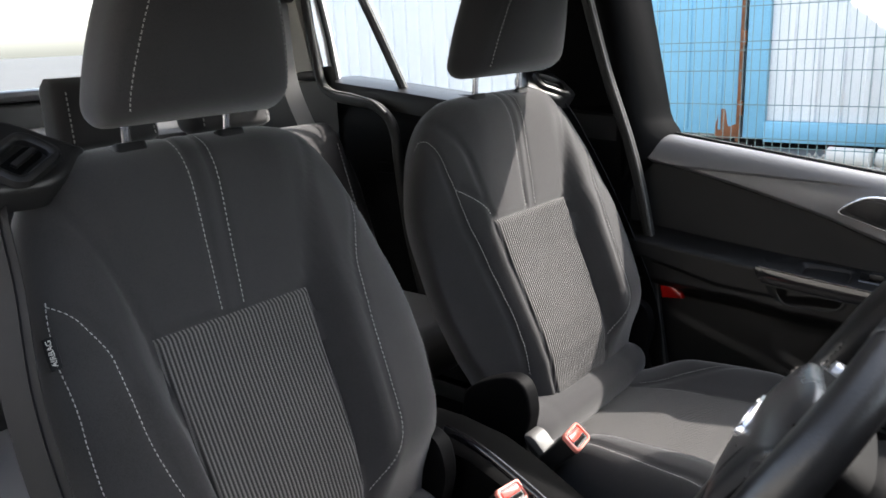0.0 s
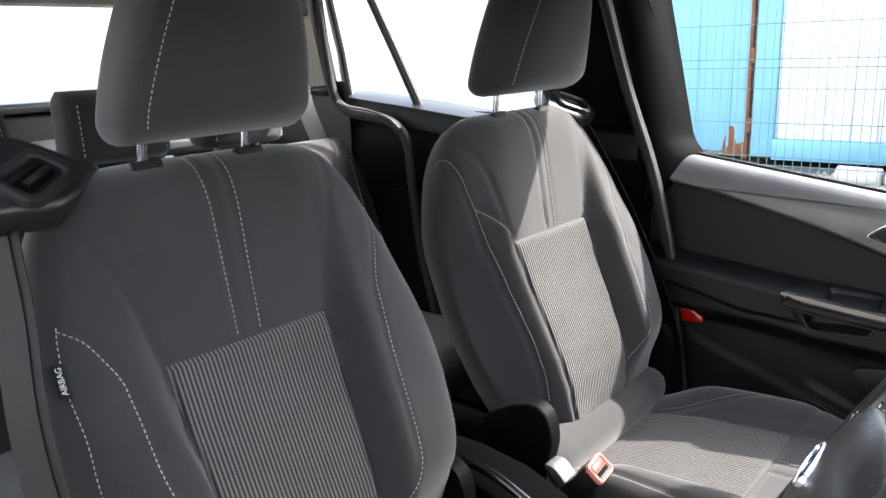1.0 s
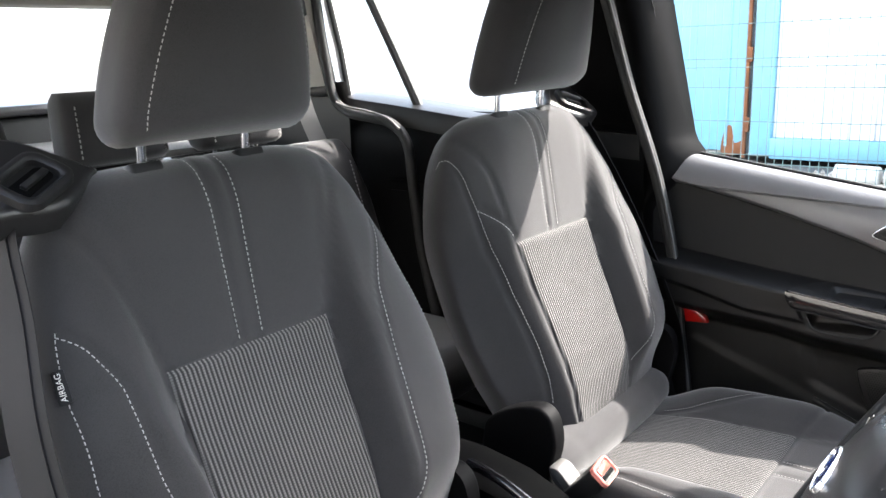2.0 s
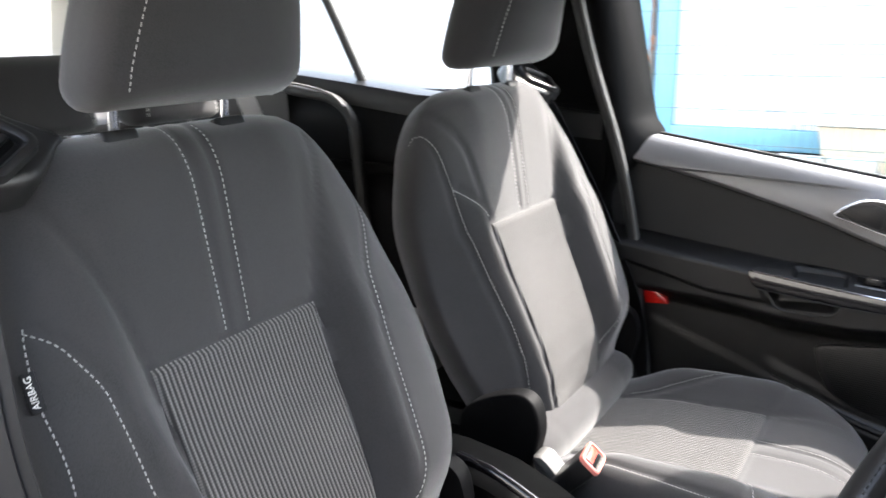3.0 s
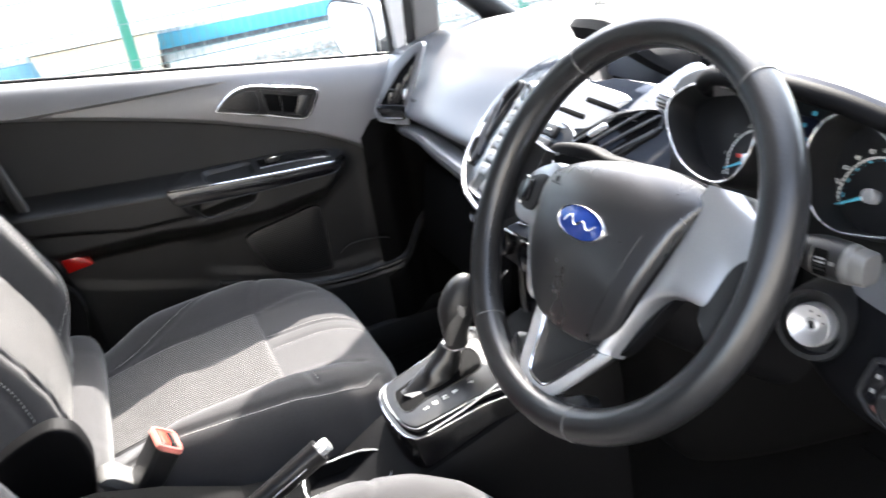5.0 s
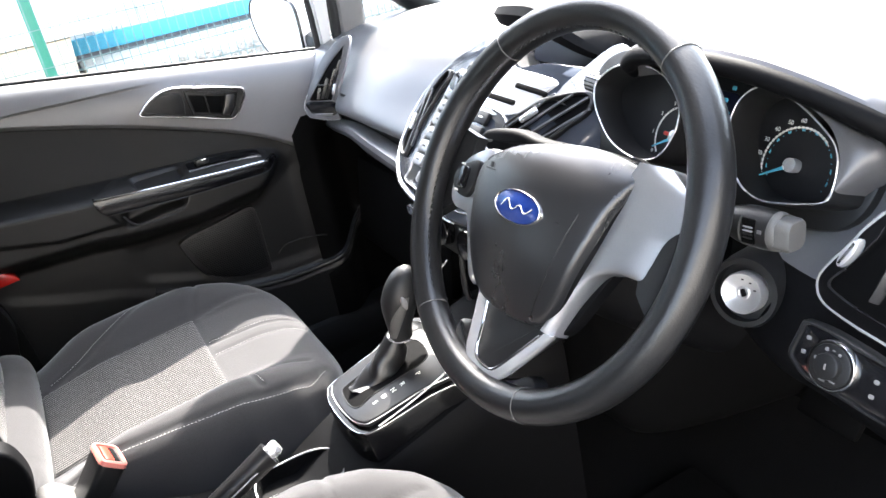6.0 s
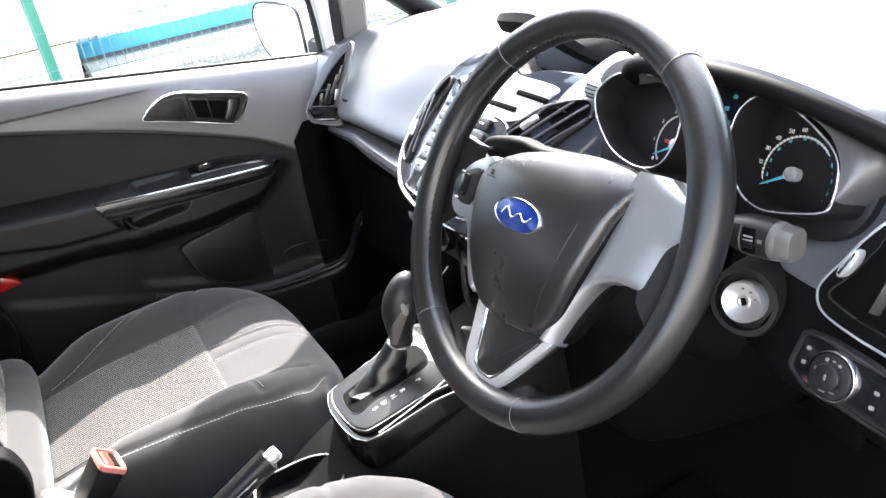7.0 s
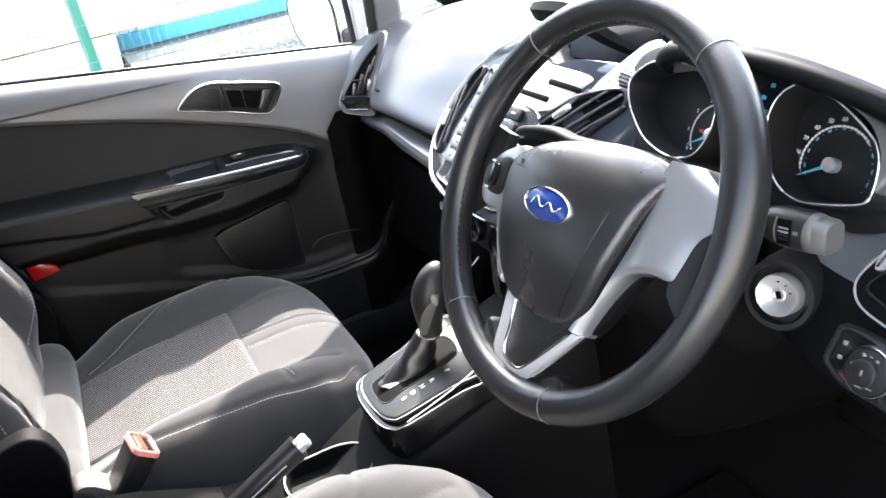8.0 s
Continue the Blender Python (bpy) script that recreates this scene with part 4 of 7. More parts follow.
def door_x(y, z):
    """The inner face of the passenger door."""
    d = sill_z(y) - z
    x = -0.732 + 0.050 * math.sqrt(min(1, max(0, d) / 0.080) * (2 - min(1, max(0, d) / 0.080)))
    x -= 0.060 * sstep(0.660, 0.740, y) * sstep(0.895, 0.850, z)
    it = lerp(INSET_TOP, y)
    x -= 0.010 * sstep(-0.001, 0.005, (1.036 - 0.047 * (y - 0.12)) - z) * (1 - sstep(0.30, 0.42, y))
    x -= 0.014 * sstep(0.0, 0.012, it - z) * (1 - sstep(0.60, 0.66, y))
    at, al = lerp(ARM_TOP, y), lerp(ARM_LOW, y)
    front = 1 - sstep(0.535, 0.605, y)
    x += 0.060 * sstep(at + 0.004, at - 0.022, z) * sstep(al - 0.012, al + 0.040, z) * front
    # armrest pad ahead of which the gloss strip begins
    pad = 1 - sstep(-0.002, 0.008, y - (0.221 + (0.858 - z) * 0.5))
    x += 0.007 * pad * sstep(at + 0.006, at - 0.010, z) * sstep(-0.002, 0.009, z - lerp(PAD_LOW, y))
    # grip under the strip
    x -= 0.020 * sstep(0.788, 0.806, z + 0.10 * (0.33 - y)) * (1 - sstep(0.817, 0.822, z)) * sstep(0.256, 0.276, y) * (1 - sstep(0.370, 0.388, y))
    # map pocket, standing out towards the foot of the door
    lip = lerp(LIP, y)
    x += 0.018 * (0.2 + 0.8 * sstep(0.20, 0.50, y)) * sstep(0.0, 0.030, lip - z)
    x -= 0.006 * sstep(0.232, 0.274, y - 0.12 * (0.70 - z)) * (1 - sstep(al - 0.03, al + 0.01, z)) * sstep(0.0, 0.03, z - lip) * (1 - sstep(0.58, 0.66, y))
    return x


def make_passenger_door():
    door = thing("car_door", (-0.74, 0.3, 0.36), "black trimmed front passenger car door, closed", "car door")
    def upper(y, w):
        z0 = lerp(INSET_TOP, y) - 0.010
        z = z0 + (sill_z(y) - z0) * w
        return Vector((door_x(y, z), y, z))
    def lower(y, w):
        z = 0.40 + (lerp(INSET_TOP, y) - 0.010 - 0.40) * w
        return Vector((door_x(y, z), y, z))
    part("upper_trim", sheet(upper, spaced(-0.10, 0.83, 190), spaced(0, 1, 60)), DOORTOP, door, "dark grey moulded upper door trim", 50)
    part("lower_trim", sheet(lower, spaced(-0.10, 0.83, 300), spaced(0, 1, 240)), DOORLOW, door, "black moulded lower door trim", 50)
    part("outer_skin", skin([[(-0.815, y, 0.40), (-0.845, y, 0.40), (-0.845, y, sill_z(y) - 0.10), (-0.820, y, sill_z(y) - 0.055), (-0.815, y, sill_z(y) - 0.055)] for y in (-0.10, 0.36, 0.83)]), BODY, door, "white painted outer skin")
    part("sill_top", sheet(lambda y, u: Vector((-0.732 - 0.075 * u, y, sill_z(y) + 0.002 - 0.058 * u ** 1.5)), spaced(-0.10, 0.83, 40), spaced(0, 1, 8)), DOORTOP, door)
    part("window_seal", tube([(-0.742, y, sill_z(y) + 0.002) for y in spaced(-0.02, 0.80, 30)], 0.0026), RUBBER, door, "black rubber window seal")
    # near-black sheet over the trim, standing for the shade the dash casts here
    def gap(y, z):
        top = 0.885 - 1.2 * max(0.0, 0.650 - y)
        return Vector((door_x(y, min(z, top)) + 0.004, y, 0.42 + (top - 0.42) * (z - 0.42) / 0.5))
    part("front_shade", sheet(gap, spaced(0.622, 0.825, 60), spaced(0.42, 0.92, 60)), DEEP, door, "black sheet for the dash's shade on the door front", 50)
    # cloth inset
    def inset(u, v):
        y = -0.095 + 0.655 * u
        hi, lo = lerp(INSET_TOP, y) - 0.012, lerp(ARM_TOP, y) + 0.004
        z = lo + max(0.002, hi - lo) * v
        return Vector((door_x(y, z) + 0.0022, y, z))
    part("cloth_inset", sheet(inset, spaced(0, 1, 90), spaced(0, 1, 24)), INSETC, door, "black cloth door panel", 60)
    # rear post of the door with its seal
    def post(u, v):
        z = 0.66 + 0.87 * v
        y0, y1 = -0.105 - 0.10 * max(0, (z - 1.10)) / 0.33 * 0.55, -0.006 - 0.055 * max(0, z - 1.10) / 0.317
        y1 += 0.018 * (1 - sstep(1.095, 1.14, z))
        y1 = y0 + (y1 - y0) * (0.22 + 0.78 * sstep(0.97, 1.07, z))
        y = y0 + (y1 - y0) * u
        x = -0.700 + 0.040 * math.sin(math.pi * min(1, u * 0.9 + 0.12)) - 0.05 * u * u + 0.20 * max(0, z - 1.10) * 0.5
        return Vector((x, y, z))
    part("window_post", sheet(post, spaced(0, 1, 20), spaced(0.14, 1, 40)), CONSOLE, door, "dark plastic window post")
    part("post_back", skin([[(-0.78, -0.10, 1.08), (-0.775, -0.025, 1.08), (-0.745, -0.020, 1.08), (-0.73, -0.10, 1.08)], [(-0.66, -0.19, 1.54), (-0.66, -0.115, 1.54), (-0.64, -0.110, 1.54), (-0.63, -0.19, 1.54)]]), PLASTIC, door)
    edge = through_points([(-0.600, -0.165, 1.50), (-0.612, -0.138, 1.41), (-0.632, -0.096, 1.239), (-0.655, -0.044, 1.064), (-0.672, -0.008, 0.884), (-0.680, 0.012, 0.696), (-0.680, 0.030, 0.581), (-0.680, 0.034, 0.45)], 40)
    part("edge_seal", tube([p + Vector((0, -0.016, 0)) for p in edge], 0.013, 10), RUBBER, door, "black door edge seal")
    part("edge_bead", tube([p + Vector((0.010, -0.006, 0)) for p in edge], 0.0030, 8), LEVERGREY, door, "thin grey bead on the door edge")
    g = part("window_pane", skin([[(-0.745, -0.03, sill_z(0) - 0.02), (-0.745, 0.80, sill_z(0.8) - 0.02)], [(-0.650, -0.06, 1.52), (-0.650, 0.36, 1.50)]], False, False), GLASS, door)
    g.visible_shadow = False
    part("front_frame", skin([[Vector((x - 0.012, y0, z)), Vector((x + 0.010, y0 + 0.003, z)), Vector((x + 0.012, y1, z)), Vector((x - 0.012, y1, z))] for x, y0, y1, z in ((-0.735, 0.748, 0.765, 0.985), (-0.722, 0.743, 0.772, 1.06), (-0.700, 0.730, 0.768, 1.18), (-0.655, 0.60, 0.64, 1.38))]), BODY, door, "white painted window frame", 30)
    part("glass_seal", tube([(-0.735, 0.741, 0.985), (-0.720, 0.736, 1.06), (-0.698, 0.723, 1.18), (-0.655, 0.594, 1.38)], 0.0065, 8), RUBBER, door)
    part("front_frame_seal", tube([(-0.722, 0.780, 0.98), (-0.706, 0.781, 1.07), (-0.685, 0.775, 1.19), (-0.645, 0.645, 1.39)], 0.0115, 8), RUBBER, door)
    # lever and its bright bezel
    xs = max(door_x(y, z) for y, z in ((0.36, 0.98), (0.43, 1.005), (0.54, 0.975), (0.46, 0.955), (0.52, 0.925), (0.36, 0.97), (0.40, 0.955))) + 0.003
    m = Matrix(((0, 0, 1, xs), (1, 0, 0, 0), (0, 1, 0, 0), (0, 0, 0, 1)))
    o = smooth_outline([(0.350, 0.977), (0.357, 0.985), (0.373, 0.997), (0.397, 1.008), (0.43, 1.009), (0.49, 0.994), (0.535, 0.981), (0.551, 0.974), (0.555, 0.964), (0.547, 0.948), (0.534, 0.930), (0.520, 0.921), (0.50, 0.925), (0.435, 0.946), (0.38, 0.965), (0.357, 0.972)], 80)
    bez = part("lever_bezel", ring_plate(o, m, 0.0062, 0.007), CHROME, door, "chrome bezel round the door lever")
    inner = [((p[0] - 0.455) * 0.95 + 0.455, (p[1] - 0.964) * 0.92 + 0.964) for p in o]
    part("bezel_plate", plate(inner, m, 0.0025, 0.0008), PLASTIC, bez)
    tw = [(0.362, 0.980), (0.378, 0.992), (0.398, 1.000), (0.426, 0.998), (0.436, 0.990), (0.434, 0.962), (0.428, 0.955), (0.40, 0.964)]
    tweeter = part("tweeter_grille", plate(smooth_outline(tw, 36), m, 0.0050, 0.002), PLASTIC, bez, "dark perforated tweeter grille")
    dots = bmesh.new()
    for i in range(30):
        for j in range(22):
            y, z = 0.366 + 0.0024 * i + 0.0012 * (j % 2), 0.960 + 0.0018 * j
            if y < 0.430 and z > 0.983 - 0.40 * (y - 0.362) and z < 0.980 + 0.60 * (y - 0.362) and z < 0.997 - 0.04 * (y - 0.40):
                dots.faces.new([dots.verts.new((xs + 0.0052, y + 0.0008 * math.cos(a), z + 0.0006 * math.sin(a))) for a in (0.4, 1.97, 3.54, 5.11)])
    part("perforation", dots, DEEP, tweeter, "fine holes", 0)
    cup = [(0.441, 0.995), (0.447, 0.997), (0.49, 0.983), (0.534, 0.969), (0.539, 0.964), (0.530, 0.945), (0.517, 0.929), (0.510, 0.928), (0.452, 0.947), (0.444, 0.955)]
    part("lever_recess_rim", ring_plate(smooth_outline(cup, 50), m @ Matrix.Translation((0, 0, 0.0015)), 0.0035, 0.005), PLASTIC, bez)
    part("lever_recess", plate([(0.447, 0.988), (0.516, 0.967), (0.499, 0.938), (0.451, 0.953)], m, 0.0032, 0.0005), DEEP, bez, "dark recess")
    part("door_lever", plate(smooth_outline([(0.516, 0.970), (0.532, 0.964), (0.524, 0.945), (0.513, 0.932), (0.500, 0.936), (0.508, 0.952)], 30), m @ Matrix.Translation((0, 0, 0.002)), 0.006, 0.002), PADSKIN, bez, "dark grey door lever")
    part("recess_rib", block((xs + 0.004, 0.477, 0.963), (0.003, 0.0022, 0.036), 0.0005), PLASTIC, bez)
    # deck of the armrest with its pull cup, gloss strip and window switch
    def deck(y, w):
        yy = y + 0.047 * w * (1 - sstep(0.222, 0.35, y))
        top, low = Vector((-0.694, yy, lerp(ARM_TOP, yy) + 0.003)), Vector((-0.629, yy, lerp(STRIP_TOP, yy) + 0.003))
        p = low + (top - low) * w
        cup = sstep(0.292, 0.312, yy) * (1 - sstep(0.372, 0.392, yy)) * sstep(0.10, 0.30, w) * (1 - sstep(0.66, 0.88, w))
        end = sstep(0.535, 0.560, yy)
        return p + Vector((-0.030 * end * end * (1 - w), 0, -0.022 * cup + 0.002 * math.sin(math.pi * w) - 0.004 * end))
    top = part("switch_deck", sheet(deck, spaced(0.222, 0.562, 90), spaced(0, 1, 28)), DOORLOW, door, "black switch deck with a pull cup", 50)
    part("switch_panel", sheet(lambda y, w: deck(y, 0.30 + 0.55 * w) + Vector((0, 0, 0.0025 * min(1, 6 * w, 6 * (1 - w)))), spaced(0.402, 0.545, 30), spaced(0, 1, 10)), GLOSS, top, "gloss black switch panel")
    c = deck(0.432, 0.55)
    sw = part("window_switch", block(c + Vector((0, 0, 0.007)), (0.020, 0.026, 0.012), 0.004), PLASTIC, top, "window switch")
    part("switch_edge", tube(through_points([c + Vector((0.004, -0.011, 0.0125)), c + Vector((0.009, -0.006, 0.0120)), c + Vector((0.010, 0.006, 0.0120))], 10), 0.0012), CHROME, sw)
    rail = []
    for i in range(61):
        t = i / 60
        y = 0.222 + 0.352 * t
        hi, lo = lerp(STRIP_TOP, y) + 0.002, lerp(STRIP_LOW, max(y, 0.237))
        end = sstep(0.90, 1.0, t)
        lo += (hi - lo) * (1 - sstep(-0.03, 0.045, t)) * 0.9 + (hi - lo) * 0.45 * end
        xo = -0.6255 - 0.030 * end * end
        rail.append([Vector((xo - 0.020, y, lo)), Vector((xo - 0.001, y, lo)), Vector((xo, y, lo + 0.002)), Vector((xo, y, hi - 0.004)), Vector((xo - 0.002, y, hi)), Vector((xo - 0.020, y, hi))])
    strip = part("gloss_strip", skin(rail), GLOSS, door, "gloss black armrest strip", 30)
    part("strip_bead", tube([r[4] + Vector((-0.001, 0, 0.0005)) for r in rail[1:-1]], 0.0016, 6), CHROME, strip, "thin bright line")
    part("strip_line", tube([r[1] + Vector((0, 0, -0.001)) for r in rail[3:-2]], 0.0012, 6), PLASTIC, strip)
    part("grip_lip", tube(through_points([(-0.632, 0.262, 0.815), (-0.629, 0.284, 0.791), (-0.628, 0.350, 0.790), (-0.629, 0.376, 0.798), (-0.632, 0.386, 0.814)], 24), 0.0022, 6), PLASTIC, door, "lip of the grip under the strip")
    # loudspeaker grille
    GRILLE_X = max(door_x(y, z) for y, z in ((0.36, 0.70), (0.43, 0.715), (0.50, 0.725), (0.43, 0.65), (0.50, 0.65), (0.50, 0.60))) - 0.004
    m3 = Matrix(((0, 0, 1, GRILLE_X), (1, 0, 0, 0), (0, 1, 0, 0), (0, 0, 0, 1)))
    o3 = smooth_outline([(0.344, 0.697), (0.350, 0.706), (0.370, 0.713), (0.43, 0.722), (0.488, 0.731), (0.505, 0.729), (0.512, 0.716), (0.513, 0.65), (0.511, 0.585), (0.504, 0.576), (0.47, 0.578), (0.434, 0.588), (0.400, 0.602), (0.372, 0.622), (0.355, 0.66)], 90)
    gr = part("speaker_grille", plate(o3, m3, 0.010, 0.0015), DOORLOW, door, "black loudspeaker grille")
    part("grille_rim", ring_plate(o3, m3 @ Matrix.Translation((0, 0, 0.001)), 0.0035, 0.011), PLASTIC, gr)
    dots = bmesh.new()
    ring = [(0.0016 * math.cos(a), 0.0016 * math.sin(a)) for a in spaced(0, 2 * math.pi, 7)[:6]]
    for i in range(34):
        for j in range(32):
            y, z = 0.352 + 0.0046 * i + 0.0023 * (j % 2), 0.585 + 0.0044 * j
            if (y - 0.435) / 0.072 < 1 and y > 0.354 + max(0, 0.69 - z) * 0.45 and z < 0.702 + 0.19 * (y - 0.35) and z > 0.588 + max(0, 0.43 - y) * 0.45 and y < 0.505:
                dots.faces.new([dots.verts.new((GRILLE_X + 0.0104, y + p, z + q)) for p, q in ring])
    part("perforation", dots, DEEP, gr, "fine holes of the grille", 0)
    part("map_pocket_lip", tube([Vector((door_x(y, lerp(LIP, y) - 0.032) - 0.001, y, lerp(LIP, y) - 0.012)) for y in spaced(0.27, 0.80, 50)], 0.0060, 8), DOORLOW, door, "rounded lip of the door pocket")
    part("cup_hollow", plate(smooth_outline([(0.530, 0.615), (0.545, 0.630), (0.60, 0.628), (0.640, 0.62), (0.655, 0.59), (0.60, 0.580), (0.54, 0.585)], 32), m3, 0.002, 0.0008), DEEP, door, "dark bottle hollow")
    part("cup_edge", tube(through_points([(-0.670, 0.528, 0.618), (-0.668, 0.545, 0.632), (-0.667, 0.575, 0.634), (-0.667, 0.615, 0.629), (-0.671, 0.640, 0.620)], 24), 0.0016), PLASTIC, door)
    part("reflector", plate([(0.004, 0.778), (0.030, 0.776), (0.054, 0.762), (0.058, 0.750), (0.010, 0.745)], Matrix(((0, 0, 1, -0.682), (1, 0, 0, 0), (0, 1, 0, 0), (0, 0, 0, 1))), 0.014, 0.004), REDLENS, door, "red door-edge reflector")
    # exterior mirror
    mir = thing("door_mirror", (-0.93, 0.76, 1.02), "white door mirror with a black rim", "door mirror")
    mm = facing((-0.955, 0.738, 1.014), (1, 0.16, 0), (0.16, -0.985, 0.05))
    om = smooth_outline([(-0.095, 0.022), (-0.086, 0.050), (-0.050, 0.062), (0.04, 0.061), (0.086, 0.048), (0.096, -0.010), (0.086, -0.048), (0.030, -0.060), (-0.028, -0.051), (-0.074, -0.022)], 48)
    om = [(x * 1.24, y * 1.25) for x, y in om]
    rings = [[mm @ Vector((x * f, y * f, z)) for x, y in om] for f, z in ((0.15, -0.095), (0.55, -0.085), (0.85, -0.06), (1.0, -0.02), (1.03, 0.0), (1.0, 0.012), (0.95, 0.013))]
    part("housing", skin(rings), BODY, mir, "white painted housing")
    part("rim", ring_plate([(x * 1.02, y * 1.02) for x, y in om], mm @ Matrix.Translation((0, 0, 0.010)), 0.008, 0.005), GLOSS, mir, "black rim")
    part("mirror_glass", plate([(x * 0.93, y * 0.93) for x, y in om], mm @ Matrix.Translation((0, 0, 0.009)), 0.003, 0.0005), MIRROR, mir, "mirror glass")
    part("arm", block((-0.82, 0.775, 0.992), (0.10, 0.05, 0.045), 0.012), PLASTIC, mir)
    return door


make_passenger_door()


# ---- dashboard ----
PROFILES = [
    (-0.735, [(1.23, 1.000), (1.05, 1.022), (0.90, 1.028), (0.81, 1.022), (0.74, 1.000), (0.690, 0.965), (0.662, 0.920), (0.660, 0.880), (0.69, 0.850), (0.78, 0.80), (0.80, 0.70), (0.84, 0.55), (1.1, 0.45)]),
    (-0.62, [(1.23, 1.010), (1.05, 1.036), (0.90, 1.040), (0.82, 1.030), (0.76, 1.000), (0.712, 0.948), (0.690, 0.908), (0.704, 0.888), (0.716, 0.868), (0.75, 0.80), (0.78, 0.70), (0.82, 0.55), (1.1, 0.45)]),
    (-0.42, [(1.24, 1.018), (1.05, 1.050), (0.92, 1.056), (0.82, 1.046), (0.745, 1.010), (0.692, 0.958), (0.670, 0.925), (0.690, 0.905), (0.704, 0.882), (0.73, 0.80), (0.76, 0.70), (0.80, 0.55), (1.1, 0.45)]),
    (-0.20, [(1.25, 1.020), (1.05, 1.060), (0.92, 1.068), (0.84, 1.058), (0.780, 1.020), (0.728, 0.958), (0.690, 0.918), (0.694, 0.893), (0.70, 0.865), (0.715, 0.78), (0.73, 0.70), (0.76, 0.55), (1.1, 0.45)]),
    (0.0, [(1.25, 1.020), (1.05, 1.066), (0.94, 1.060), (0.885, 1.000), (0.82, 0.990), (0.755, 0.975), (0.690, 0.935), (0.650, 0.865), (0.66, 0.825), (0.685, 0.78), (0.70, 0.70), (0.74, 0.55), (1.1, 0.45)]),
    (0.18, [(1.25, 1.020), (1.05, 1.066), (0.94, 1.076), (0.85, 1.070), (0.79, 1.050), (0.765, 1.010), (0.730, 0.950), (0.690, 0.885), (0.68, 0.835), (0.69, 0.78), (0.71, 0.70), (0.76, 0.55), (1.1, 0.45)]),
    (0.34, [(1.24, 1.018), (1.05, 1.064), (0.92, 1.090), (0.83, 1.092), (0.80, 1.060), (0.785, 1.010), (0.760, 0.955), (0.715, 0.905), (0.715, 0.872), (0.76, 0.845), (0.84, 0.825), (0.94, 0.80), (1.1, 0.72)]),
    (0.50, [(1.23, 1.012), (1.05, 1.058), (0.90, 1.085), (0.80, 1.085), (0.76, 1.055), (0.745, 1.010), (0.715, 0.960), (0.680, 0.910), (0.665, 0.872), (0.70, 0.845), (0.80, 0.825), (0.92, 0.80), (1.1, 0.72)]),
    (0.60, [(1.22, 1.005), (1.05, 1.045), (0.88, 1.060), (0.78, 1.062), (0.73, 1.050), (0.715, 1.010), (0.690, 0.960), (0.662, 0.912), (0.650, 0.872), (0.69, 0.845), (0.80, 0.825), (0.92, 0.80), (1.1, 0.72)]),
    (0.735, [(1.20, 0.995), (1.05, 1.030), (0.88, 1.040), (0.78, 1.045), (0.725, 1.040), (0.70, 1.005), (0.680, 0.960), (0.655, 0.912), (0.645, 0.872), (0.69, 0.845), (0.80, 0.825), (0.92, 0.80), (1.1, 0.72)]),
]


def dash_profile(x):
    xs = [p[0] for p in PROFILES]
    i = min(max(int(np.searchsorted(xs, x)) - 1, 0), len(xs) - 2)
    f = (x - xs[i]) / (xs[i + 1] - xs[i])
    f = f * f * (3 - 2 * f)
    pts = [(a[0] + (b[0] - a[0]) * f, a[1] + (b[1] - a[1]) * f) for a, b in zip(PROFILES[i][1], PROFILES[i + 1][1])]
    return [Vector((x, p.x, p.y)) for p in through_points([(*p, 0) for p in pts], 90)]


